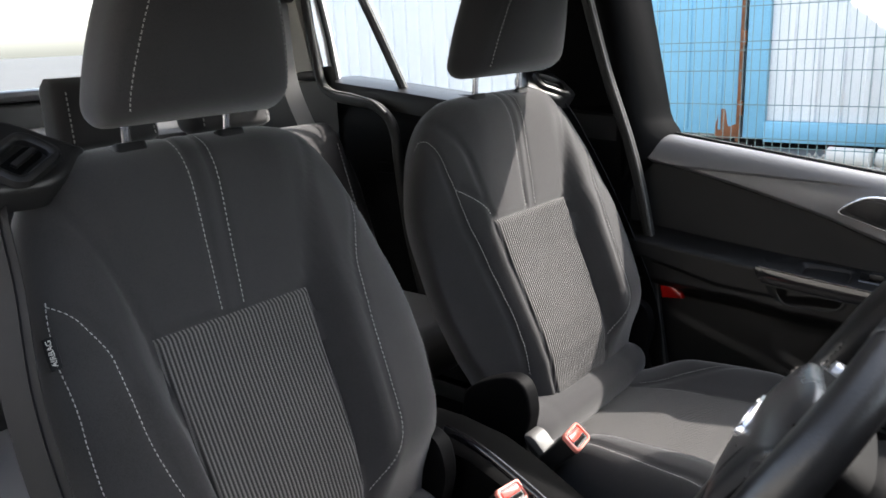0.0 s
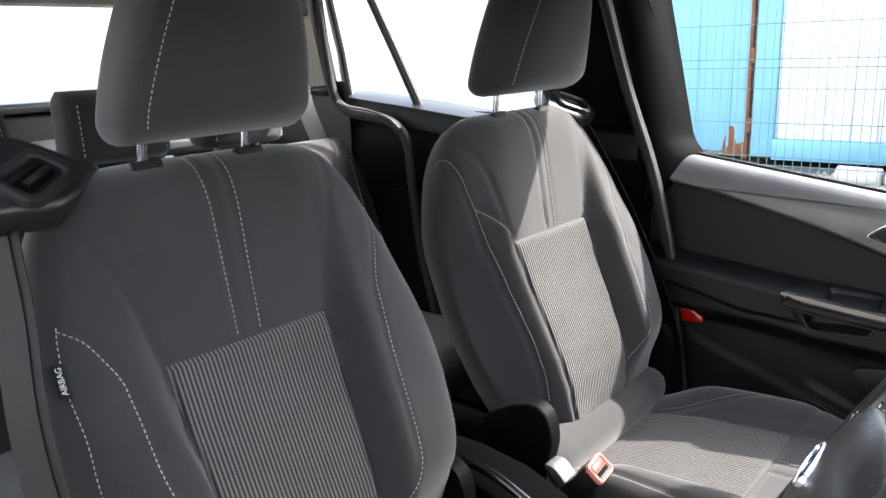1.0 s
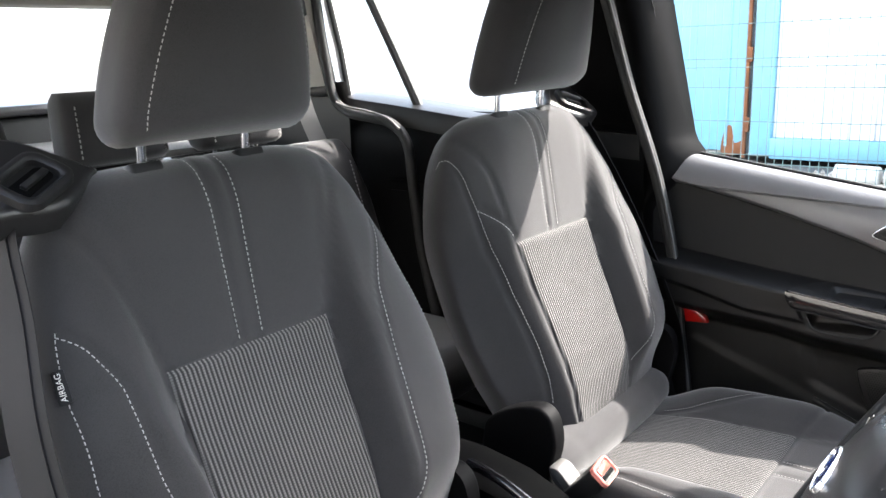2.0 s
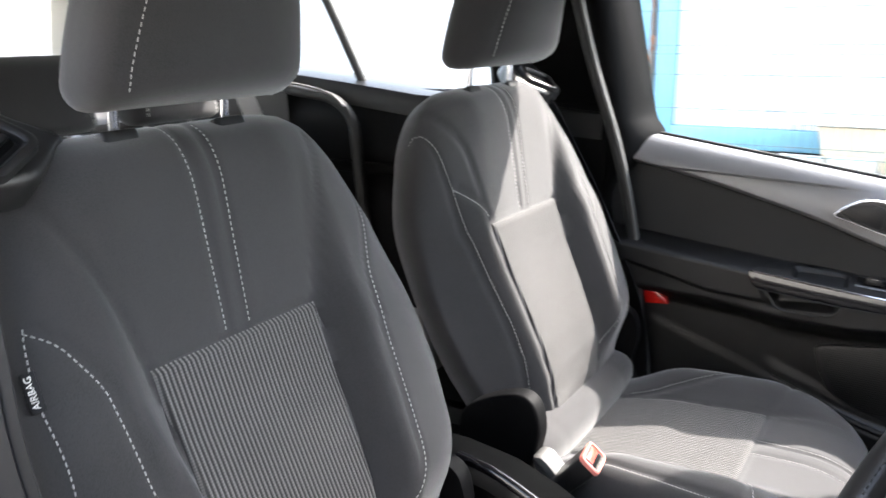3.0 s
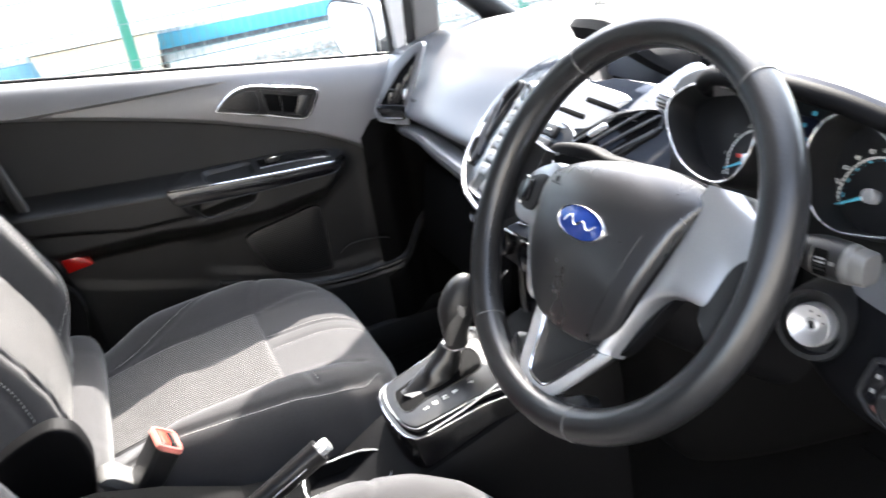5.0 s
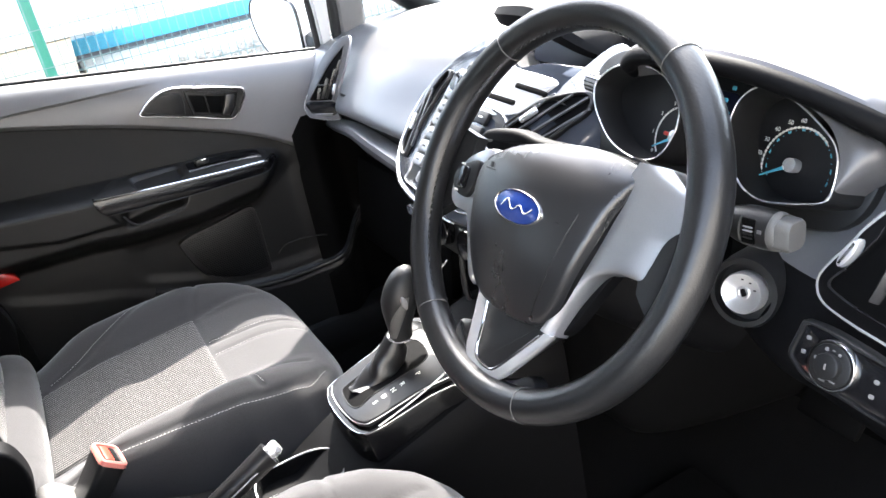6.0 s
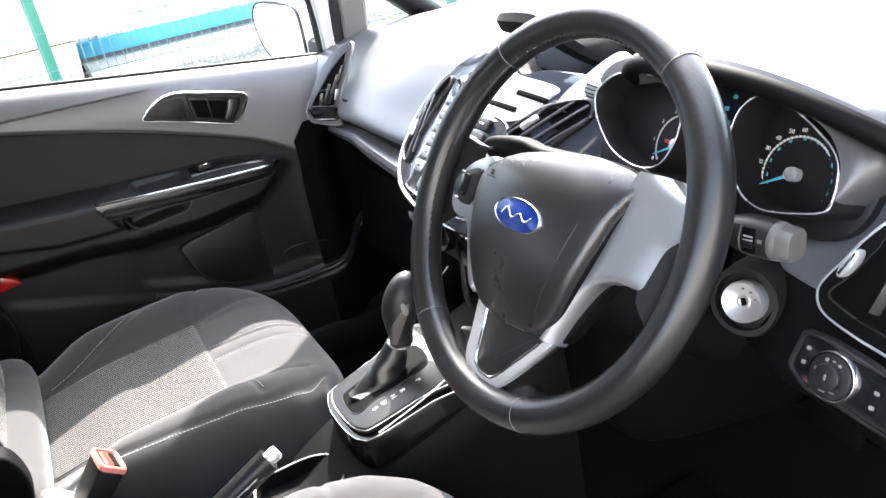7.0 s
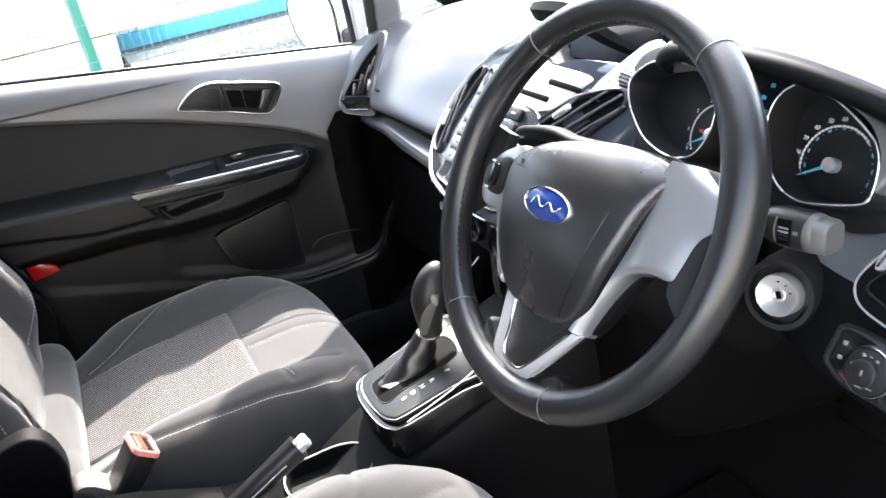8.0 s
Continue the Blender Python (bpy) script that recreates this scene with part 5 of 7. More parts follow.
def make_dashboard():
    dash = thing("dashboard", (0, 0.9, 0.5), "dark grey moulded car dashboard in full daylight", "dashboard")
    rows = [dash_profile(x) for x in spaced(-0.735, 0.735, 110)]
    split = [i for i, r in enumerate(rows) if r[0].x < 0.165][-1]
    part("dash_body", skin([r[:48] for r in rows], False, False), SOFT, dash, "soft dark grey dash moulding", 50)
    # the moulding turns near-black below its nose, painting in the shade there
    part("glovebox_panel", skin([r[47:62] for r in rows[:split + 1]], False, False), CONSOLE, dash, "recess under the airbag panel, shade put into its colour", 50)
    part("knee_panel", skin([r[47:62] for r in rows[split:]], False, False), CONSOLE, dash, "panel below the instruments, coloured dark for its shade", 50)
    # underside coloured as if in full shade
    part("dash_underside", skin([r[61:] for r in rows], False, False), DEEP, dash, "underside of the dash, shade put into its colour", 50)
    # lip strip under the passenger's airbag panel
    rings = []
    for x in spaced(-0.70, -0.19, 40):
        c = lerp([(-0.70, 0.858), (-0.60, 0.875), (-0.52, 0.887), (-0.49, 0.8900), (-0.455, 0.8915), (-0.42, 0.8905), (-0.36, 0.887), (-0.19, 0.880)], x)
        y = lerp([(-0.70, 0.725), (-0.6, 0.706), (-0.42, 0.688), (-0.2, 0.678)], x)
        d = lerp([(-0.70, 0.014), (-0.60, 0.0165), (-0.50, 0.020), (-0.40, 0.0235), (-0.19, 0.022)], x)
        rings.append([Vector((x, y - 0.008, c + 0.003)), Vector((x, y - 0.017, c - 0.001)), Vector((x, y - 0.021, c - 0.009)), Vector((x, y - 0.018, c - d)), Vector((x, y + 0.03, c - d - 0.014)), Vector((x, y + 0.03, c))])
    part("lower_lip", skin(rings), SOFT, dash, "rounded lower edge of the dash", 30)
    part("glovebox_lid", block((-0.42, 0.725, 0.70), (0.40, 0.03, 0.18), 0.015, Euler((radians(-10), 0, 0)).to_matrix().to_4x4()), DEEP, dash, "dark glovebox lid")
    part("glovebox_latch", block((-0.30, 0.700, 0.765), (0.06, 0.012, 0.018), 0.004), SILVER, dash)
    part("airbag_mark", block((-0.515, 0.692, 0.944), (0.022, 0.0015, 0.006), 0.0), PLASTIC, dash, "small moulded mark")
    # outer vent, passenger end
    m = facing((-0.590, 0.682, 0.950), (0.70, 0.50, 0.0), (0.58, -0.76, 0.30))
    vent(dash, m, smooth_outline([(0.0688, 0.0874), (0.045, 0.086), (0.0062, 0.0547), (-0.0191, 0.0135), (-0.0400, -0.0289), (-0.0360, -0.0470), (-0.0221, -0.0565), (0.0340, -0.0605), (0.0345, -0.0419), (0.0414, 0.0004), (0.0569, 0.0416)], 64), [], True)
    # outer vent, driver's end
    m = facing((0.600, 0.652, 0.998), (0.96, 0.05, 0.0), (-0.02, -0.94, 0.34))
    vent(dash, m, smooth_outline([(-0.0690, -0.004), (-0.055, 0.0205), (-0.046, 0.0360), (-0.030, 0.054), (-0.005, 0.064), (0.08, 0.066), (0.098, 0.0), (0.092, -0.052), (-0.010, -0.0390), (-0.040, -0.0340), (-0.0625, -0.0270), (-0.0705, -0.016)], 56), [-0.020, 0.002, 0.024, 0.046, 0.068], False)
    part("vent_wheel", plate(oval(0.010, 0.026), m @ Matrix.Translation((-0.050, 0.0145, 0.006)) @ Matrix.Rotation(radians(-24), 4, "Z"), 0.008, 0.004), SILVER, dash, "silver vent thumbwheel")
    # lighting switch panel
    m = facing((0.569, 0.632, 0.934), (0.98, 0.02, 0.05), (-0.02, -0.93, 0.36))
    o = [(-0.0440, -0.005), (-0.0410, 0.010), (-0.0385, 0.0195), (-0.0330, 0.0212), (-0.0162, 0.021), (0.0069, 0.0175), (0.0237, 0.0140), (0.050, 0.008), (0.058, -0.006), (0.054, -0.024), (0.0304, -0.0240), (0.0041, -0.0212), (-0.0244, -0.0185), (-0.0370, -0.0120)]
    sw = part("light_switch_panel", plate(smooth_outline(o, 44), m, 0.008, 0.003), GLOSS, dash, "gloss black lighting switch panel")
    part("panel_rim", ring_plate(smooth_outline([(x * 1.08, y * 1.12) for x, y in o], 44), m, 0.006, 0.009), PLASTIC, sw)
    mk = m @ Matrix.Translation((-0.0085, -0.001, 0.008))
    part("rotary_ring", ring_plate(oval(0.0385, 0.0385, 40), mk, 0.0030, 0.005), CHROME, sw, "chrome ring")
    part("rotary_knob", plate(oval(0.0335, 0.0335, 40), mk, 0.006, 0.002), PLASTIC, sw, "round lighting knob")
    part("knob_grip", plate(oval(0.020, 0.020, 32), mk @ Matrix.Translation((0, 0, 0.005)), 0.006, 0.002), PLASTIC, sw)
    for i, (x, y, w, h) in enumerate(((0, 0, 0.0016, 0.0045), (-0.0115, 0.0025, 0.0026, 0.0026), (-0.0045, 0.0115, 0.0028, 0.0028), (0.001, 0.0120, 0.0026, 0.0012), (0.006, 0.0105, 0.0026, 0.0022), (-0.003, -0.0120, 0.0050, 0.0012), (0.005, -0.0105, 0.0045, 0.0012))):
        part("symbol", plate(rounded(w, h, min(w, h) * 0.3, 2), mk @ Matrix.Translation((x, y, 0.0060 if i else 0.011)), 0.0004, 0.0001), GREYP, sw, "pale printed symbol")
    for x, y in ((-0.0323, 0.0114), (-0.0340, -0.0001), (0.0240, -0.0001), (0.0229, -0.0112)):
        part("symbol", plate(rounded(0.004, 0.0032, 0.001, 2), m @ Matrix.Translation((x, y, 0.008)), 0.0005, 0.0001), GREYP, sw, "pale printed symbol")
    make_centre(dash)
    make_cluster(dash)
    return dash


def vent(dash, m, outline, slats, tall):
    """An air outlet: bright rim, surround, dark throat and slats."""
    n = len(outline)
    mid = Vector((sum(p[0] for p in outline) / n, sum(p[1] for p in outline) / n))
    rim = part("air_vent", ring_plate([((x - mid.x) * 1.03 + mid.x, (y - mid.y) * 1.03 + mid.y) for x, y in outline], m @ Matrix.Translation((0, 0, -0.001)), 0.0034 if tall else 0.0048, 0.0072), SILVER, dash, "satin silver vent rim")
    rot = m.to_3x3().to_4x4()
    part("vent_surround", plate(outline, m, 0.006, 0.001), SOFT if tall else CONSOLE, rim, "moulded surround")
    if tall:
        mouth = smooth_outline([(0.0545, 0.0705), (0.0500, 0.0700), (0.0176, 0.0390), (-0.0060, 0.0080), (-0.0265, -0.0215), (-0.0250, -0.0240), (0.0220, -0.0248), (0.0255, -0.0210), (0.0372, 0.0111), (0.0470, 0.0400)], 56)
        part("throat", plate(mouth, m @ Matrix.Translation((0, 0, 0.0045)), 0.002, 0.0003), DEEP, rim, "dark throat")
        part("mouth_edge", ring_plate([((x - 0.018) * 1.04 + 0.018, (y - 0.015) * 1.03 + 0.015) for x, y in mouth], m @ Matrix.Translation((0, 0, 0.004)), 0.0022, 0.0042), SOFT, rim, "grey lip of the mouth")
        for x, lo, hi, lean in ((-0.010, -0.023, 0.000, 12), (0.004, -0.023, 0.018, 20), (0.018, -0.023, 0.036, 24), (0.032, 0.004, 0.052, 26)):
            part("vent_slat", block(m @ Vector((x + 0.006, (lo + hi) / 2, 0.0075)), (0.0070, hi - lo, 0.0020), 0.0008, rot @ Matrix.Rotation(radians(-lean), 4, "Z") @ Matrix.Rotation(radians(40), 4, "Y")), PADSKIN, rim, "dark slat")
        part("slat_bar", block(m @ Vector((0.006, 0.0050, 0.0085)), (0.026, 0.0030, 0.0030), 0.0008, rot), PADSKIN, rim, "cross bar")
        part("vent_tab", block(m @ Vector((0.0330, -0.004, 0.011)), (0.006, 0.022, 0.006), 0.0024, rot @ Matrix.Rotation(radians(-16), 4, "Z")), SILVER, rim, "silver vent tab")
        part("lower_panel", plate(smooth_outline([(-0.0330, -0.0270), (0.0310, -0.0285), (0.0290, -0.0520), (-0.0177, -0.0500), (-0.0290, -0.0420)], 32), m @ Matrix.Translation((0, 0, 0.0048)), 0.0025, 0.0006), GLOSS, rim, "gloss black foot of the vent")
        part("lower_slot", block(m @ Vector((0.004, -0.0500, 0.0080)), (0.042, 0.0018, 0.0016), 0.0006, rot), SILVER, rim)
        return
    mouth = smooth_outline([(-0.0610, -0.0100), (-0.0480, 0.0080), (-0.0360, 0.0290), (-0.0190, 0.0480), (0.070, 0.053), (0.084, 0.0), (0.080, -0.038), (-0.0180, -0.0250), (-0.0520, -0.0175)], 56)
    part("throat", plate(mouth, m @ Matrix.Translation((0, 0, 0.0045)), 0.002, 0.0003), DEEP, rim, "dark throat")
    part("mouth_edge", ring_plate(mouth, m @ Matrix.Translation((0, 0, 0.005)), 0.0016, 0.0040), PADSKIN, rim, "dark lip of the mouth")
    for s in slats:
        lo, hi = -0.014 - 0.10 * max(0, s), min(0.036, 0.030 + 0.6 * s)
        part("vent_slat", block(m @ Vector((s, (lo + hi) / 2, 0.008)), (0.010, hi - lo, 0.0022), 0.0008, rot @ Matrix.Rotation(radians(-14), 4, "Z") @ Matrix.Rotation(radians(50), 4, "Y")), PADSKIN, rim, "dark slat")


CENTRE = facing((0.0, 0.690, 0.992), (1, 0, 0), (0, -0.75, 0.66))


def curved(bm):
    """Wraps what was drawn flat on the stack round its bowed face."""
    bmesh.ops.subdivide_edges(bm, edges=[e for e in bm.edges if e.calc_length() > 0.04], cuts=3, use_grid_fill=True)
    back = CENTRE.inverted()
    for v in bm.verts:
        q = back @ v.co
        q.z -= (1.15 if q.x > 0 else 0.60) * q.x * q.x
        v.co = CENTRE @ q
    return bm


def dome(outline, m, depth):
    """A plate whose face is made of rings, so that it can be bowed."""
    return skin([[m @ Vector((x * f, y * f, z)) for x, y in outline] for f, z in ((1, 0), (1, depth - 0.006), (0.985, depth - 0.0015), (0.965, depth), (0.8, depth), (0.6, depth), (0.4, depth), (0.2, depth), (0.03, depth))])


def make_centre(dash):
    """The centre stack: silver ring, blue-black gloss field, vents, keys, slots and screen."""
    m = CENTRE

    def bent(name, bm, *rest):
        return part(name, curved(bm), *rest)

    edge = [(-0.064, 0.109), (-0.098, 0.092), (-0.134, 0.071), (-0.165, 0.050), (-0.187, 0.028), (-0.200, 0.004), (-0.205, -0.025), (-0.199, -0.048), (-0.191, -0.071), (-0.168, -0.095), (-0.132, -0.116), (-0.092, -0.126), (-0.03, -0.134)]
    o = smooth_outline(edge[::-1] + [(-0.03, 0.098), (0.03, 0.078), (0.071, 0.090), (0.105, 0.096), (0.150, 0.098), (0.180, 0.070), (0.192, 0.015), (0.172, -0.062), (0.125, -0.112), (0.07, -0.134)], 120)
    stack = bent("centre_panel", dome(o, m, 0.016), BLUEGLOSS, dash, "blue-black gloss centre stack")
    path = [m @ Vector((p.x, p.y, 0.012)) for p in through_points([(x * 1.012, y * 1.012, 0) for x, y in edge + [(0.05, -0.134)]], 80)]
    bent("stack_ring", tube(path, 0.0034, 10, taper=lambda t: 0.30 + 0.80 * sstep(0.15, 0.60, t) * min(1, 8 * (1 - t))), SILVER, stack, "satin silver edge of the stack")
    bent("slot_panel", dome(smooth_outline([(-0.088, 0.016), (0.060, 0.016), (0.102, 0.060), (0.104, 0.074), (0.05, 0.075), (-0.05, 0.074), (-0.078, 0.066)], 48), m @ Matrix.Translation((0, 0, 0.003)), 0.0145), SILVER, stack, "bright panel round the disc slots")
    wing = smooth_outline([(0.112, 0.050), (0.114, 0.070), (0.126, 0.092), (0.138, 0.113), (0.150, 0.131), (0.162, 0.137), (0.175, 0.122), (0.178, 0.084), (0.15, 0.066)], 36)
    bent("stack_wing", dome([(x - 0.145, y - 0.09) for x, y in wing], m @ Matrix.Translation((0.145, 0.09, 0.006)), 0.010), SILVER, stack, "satin silver wing beside the screen")
    rv = smooth_outline([(0.062, 0.002), (0.080, 0.026), (0.099, 0.047), (0.126, 0.062), (0.152, 0.072), (0.163, 0.066), (0.163, 0.048), (0.148, 0.024), (0.136, 0.002), (0.122, -0.018), (0.105, -0.026), (0.084, -0.020), (0.068, -0.008)], 60)
    lv = smooth_outline([(-0.118, 0.052), (-0.131, 0.050), (-0.148, 0.031), (-0.160, 0.011), (-0.170, -0.017), (-0.174, -0.045), (-0.169, -0.070), (-0.152, -0.086), (-0.134, -0.082), (-0.135, -0.049), (-0.129, -0.017), (-0.122, 0.015), (-0.113, 0.040)], 60)
    for vo, turn, mid in ((rv, -38, (0.113, 0.024)), (lv, 14, (-0.148, -0.020))):
        v = bent("air_vent", ring_plate(vo, m @ Matrix.Translation((0, 0, 0.0165)), 0.006, 0.005), PLASTIC, stack, "black centre air vent")
        bent("throat", plate([((x - mid[0]) * 0.93 + mid[0], (y - mid[1]) * 0.93 + mid[1]) for x, y in vo], m @ Matrix.Translation((0, 0, 0.0160)), 0.001, 0.0002), DEEP, v)
        ca, sa = math.cos(radians(turn)), math.sin(radians(turn))
        local = [((x - mid[0]) * ca + (y - mid[1]) * sa, -(x - mid[0]) * sa + (y - mid[1]) * ca) for x, y in vo]
        w = max(p[0] for p in local)
        for d in ((-0.021, -0.007, 0.007, 0.021) if mid[0] > 0 else (-0.008, 0.006)):
            along = [p[1] for p in local if abs(p[0] - d) < 0.006]
            if len(along) < 2 or max(along) - min(along) < 0.02:
                continue
            a0, a1 = min(along) + 0.007, max(along) - 0.007
            c = (a0 + a1) / 2
            bent("vent_slat", block(m @ Vector((mid[0] + d * ca - c * sa, mid[1] + d * sa + c * ca, 0.0190)), (0.0026, a1 - a0, 0.005), 0.0008, m.to_3x3().to_4x4() @ Matrix.Rotation(radians(turn), 4, "Z") @ Matrix.Rotation(radians(25), 4, "Y")), SOFT, v)
        bent("vent_tab", block(m @ Vector((mid[0] - 0.012 * ca + 0.012 * sa, mid[1] - 0.012 * sa - 0.012 * ca, 0.024)), (0.007, 0.026, 0.006), 0.0025, m.to_3x3().to_4x4() @ Matrix.Rotation(radians(turn), 4, "Z")), SILVER, v, "silver vent tab")
    # key field
    fo = smooth_outline([(-0.084, 0.056), (-0.066, 0.046), (-0.056, 0.016), (0.050, 0.014), (0.076, -0.02), (0.086, -0.05), (0.078, -0.116), (-0.084, -0.118), (-0.098, -0.098), (-0.103, -0.06), (-0.102, 0.0), (-0.099, 0.042)], 72)
    field = bent("key_field", plate(fo, m @ Matrix.Translation((0, 0, 0.0160)), 0.002, 0.001), PLASTIC, stack, "dark key field")
    bent("field_edge", ring_plate(fo, m @ Matrix.Translation((0, 0, 0.0160)), 0.0024, 0.0048), SILVER, field, "satin silver edge of the key field")
    for r in range(6):
        for c in range(5):
            x, y = -0.0830 + 0.0335 * c, 0.001 - 0.0205 * r + (0.020 if c == 0 else 0)
            if x > 0.045 and y > -0.03:
                continue
            key = bent("key", plate(rounded(0.0285, 0.0165, 0.004, 3), m @ Matrix.Translation((x, y, 0.018)), 0.0045, 0.0018), KEYGREY if c != 3 else PLASTIC, field, "light grey key")
            bent("symbol", plate(rounded(0.009, 0.0022, 0.0006, 1), m @ Matrix.Translation((x, y, 0.0225)), 0.0003, 0.0001), PLASTIC if c != 3 else MARK, key)
    bent("volume_knob", plate(oval(0.036, 0.036, 36), m @ Matrix.Translation((-0.062, 0.034, 0.016)), 0.016, 0.004), SILVER, stack, "silver rotary knob")
    bent("volume_cap", plate(oval(0.026, 0.026, 32), m @ Matrix.Translation((-0.062, 0.034, 0.031)), 0.003, 0.001), GLOSS, stack)
    wheel_m = m @ Matrix.Translation((0.152, 0.086, 0.012)) @ Matrix.Rotation(radians(90), 4, "Y")
    bent("thumbwheel", skin([[wheel_m @ Vector((x, y, z)) for x, y in oval(0.026, 0.026, 24)] for z in (-0.008, 0.008)]), SILVER, stack, "ridged silver thumbwheel")
    for i in range(7):
        a = radians(-60 + 20 * i)
        bent("wheel_ridge", block(wheel_m @ Vector((-0.0132 * math.cos(a), 0.0132 * math.sin(a), 0)), (0.0012, 0.0016, 0.015), 0, wheel_m.to_3x3().to_4x4() @ Matrix.Rotation(-a, 4, "Z")), PLASTIC, stack)
    # slots above the keys
    for x, y, w in ((0.028, 0.031, 0.064), (0.073, 0.053, 0.054), (-0.052, 0.060, 0.05)):
        bent("slot", plate(rounded(w, 0.007, 0.0025), m @ Matrix.Translation((x, y, 0.0168)), 0.0011, 0.0003), DEEP, stack, "dark disc slot")
    # screen in its hooded recess
    sm = facing((0.0, 0.866, 1.040), (1, 0, 0), (0, -0.93, 0.36))
    scr = part("screen_surround", plate(rounded(0.290, 0.096, 0.016), sm @ Matrix.Translation((-0.022, 0.004, 0)), 0.010, 0.004), DEEP, dash, "dark screen surround")
    part("screen", plate(rounded(0.149, 0.050, 0.003), sm @ Matrix.Translation((-0.030, 0, 0.010)), 0.002, 0.0005), SCREEN, scr, "dark blue display")
    part("recess_floor", skin([[(-0.12 + 0.025 * k, y, z - 0.002 * abs(k - 5) ** 1.5) for k in range(11)] for y, z in ((0.722, 1.050), (0.74, 1.0475), (0.77, 1.040), (0.80, 1.031), (0.835, 1.020), (0.866, 1.008))], False, False), SOFT, scr, "grey floor of the screen recess", 60)
    rings = []
    for i in range(33):
        x = -0.143 + 0.236 * i / 32
        e = ((x + 0.025) / 0.118) ** 2
        z0, y0 = (1.100 if x < -0.025 else 1.100 - 0.045 * e) + 0.016 * (1 - e), 0.780 + 0.045 * e * e
        th = 0.030 - 0.016 * e
        k = 1 - e * e
        rings.append([Vector((x, y0 + 0.008, z0)), Vector((x, y0, z0 - th * 0.35)), Vector((x, y0 + 0.006, z0 - th)), Vector((x, y0 + 0.012 + (0.080 - 0.045 * e * e) * k, z0 - th - 0.022 * k)), Vector((x, y0 + 0.025 + 0.18 * k, z0 - th * 0.7 - 0.034 * k)), Vector((x, y0 + 0.02 + 0.11 * k, z0 - 0.012 * k - 0.002))])
    part("screen_hood", skin(rings, True, True), CONSOLE, scr, "black screen hood", 35)
    # lower keys and storage below the stack
    lm = facing((0.0, 0.655, 0.828), (1, 0, 0), (0, -0.97, 0.2))
    heat = part("heater_panel", plate(rounded(0.21, 0.062, 0.014), lm, 0.012, 0.004), PLASTIC, dash, "black heater control panel")
    for k in (-1, 0, 1):
        part("heater_knob", plate(oval(0.042, 0.042, 32), lm @ Matrix.Translation((0.068 * k, 0, 0.012)), 0.016, 0.003), GLOSS, heat, "black heater knob")
        part("heater_knob_ring", ring_plate(oval(0.048, 0.048, 32), lm @ Matrix.Translation((0.068 * k, 0, 0.011)), 0.003, 0.003), PLASTIC, heat)
    for i in range(4):
        part("symbol", plate(rounded(0.010, 0.0025, 0.0006, 1), lm @ Matrix.Translation((0.034 * (1 if i % 2 else -1), 0.010 - 0.02 * (i // 2), 0.0121)), 0.0004, 0.0001), MARK, heat)
    part("storage_box", block((0, 0.72, 0.735), (0.20, 0.06, 0.11), 0.012), DEEP, dash)
    part("storage_lip", tube(through_points([(-0.10, 0.672, 0.765), (-0.085, 0.664, 0.70), (0, 0.660, 0.688), (0.085, 0.664, 0.70), (0.10, 0.672, 0.765)], 24), 0.005), PLASTIC, dash)


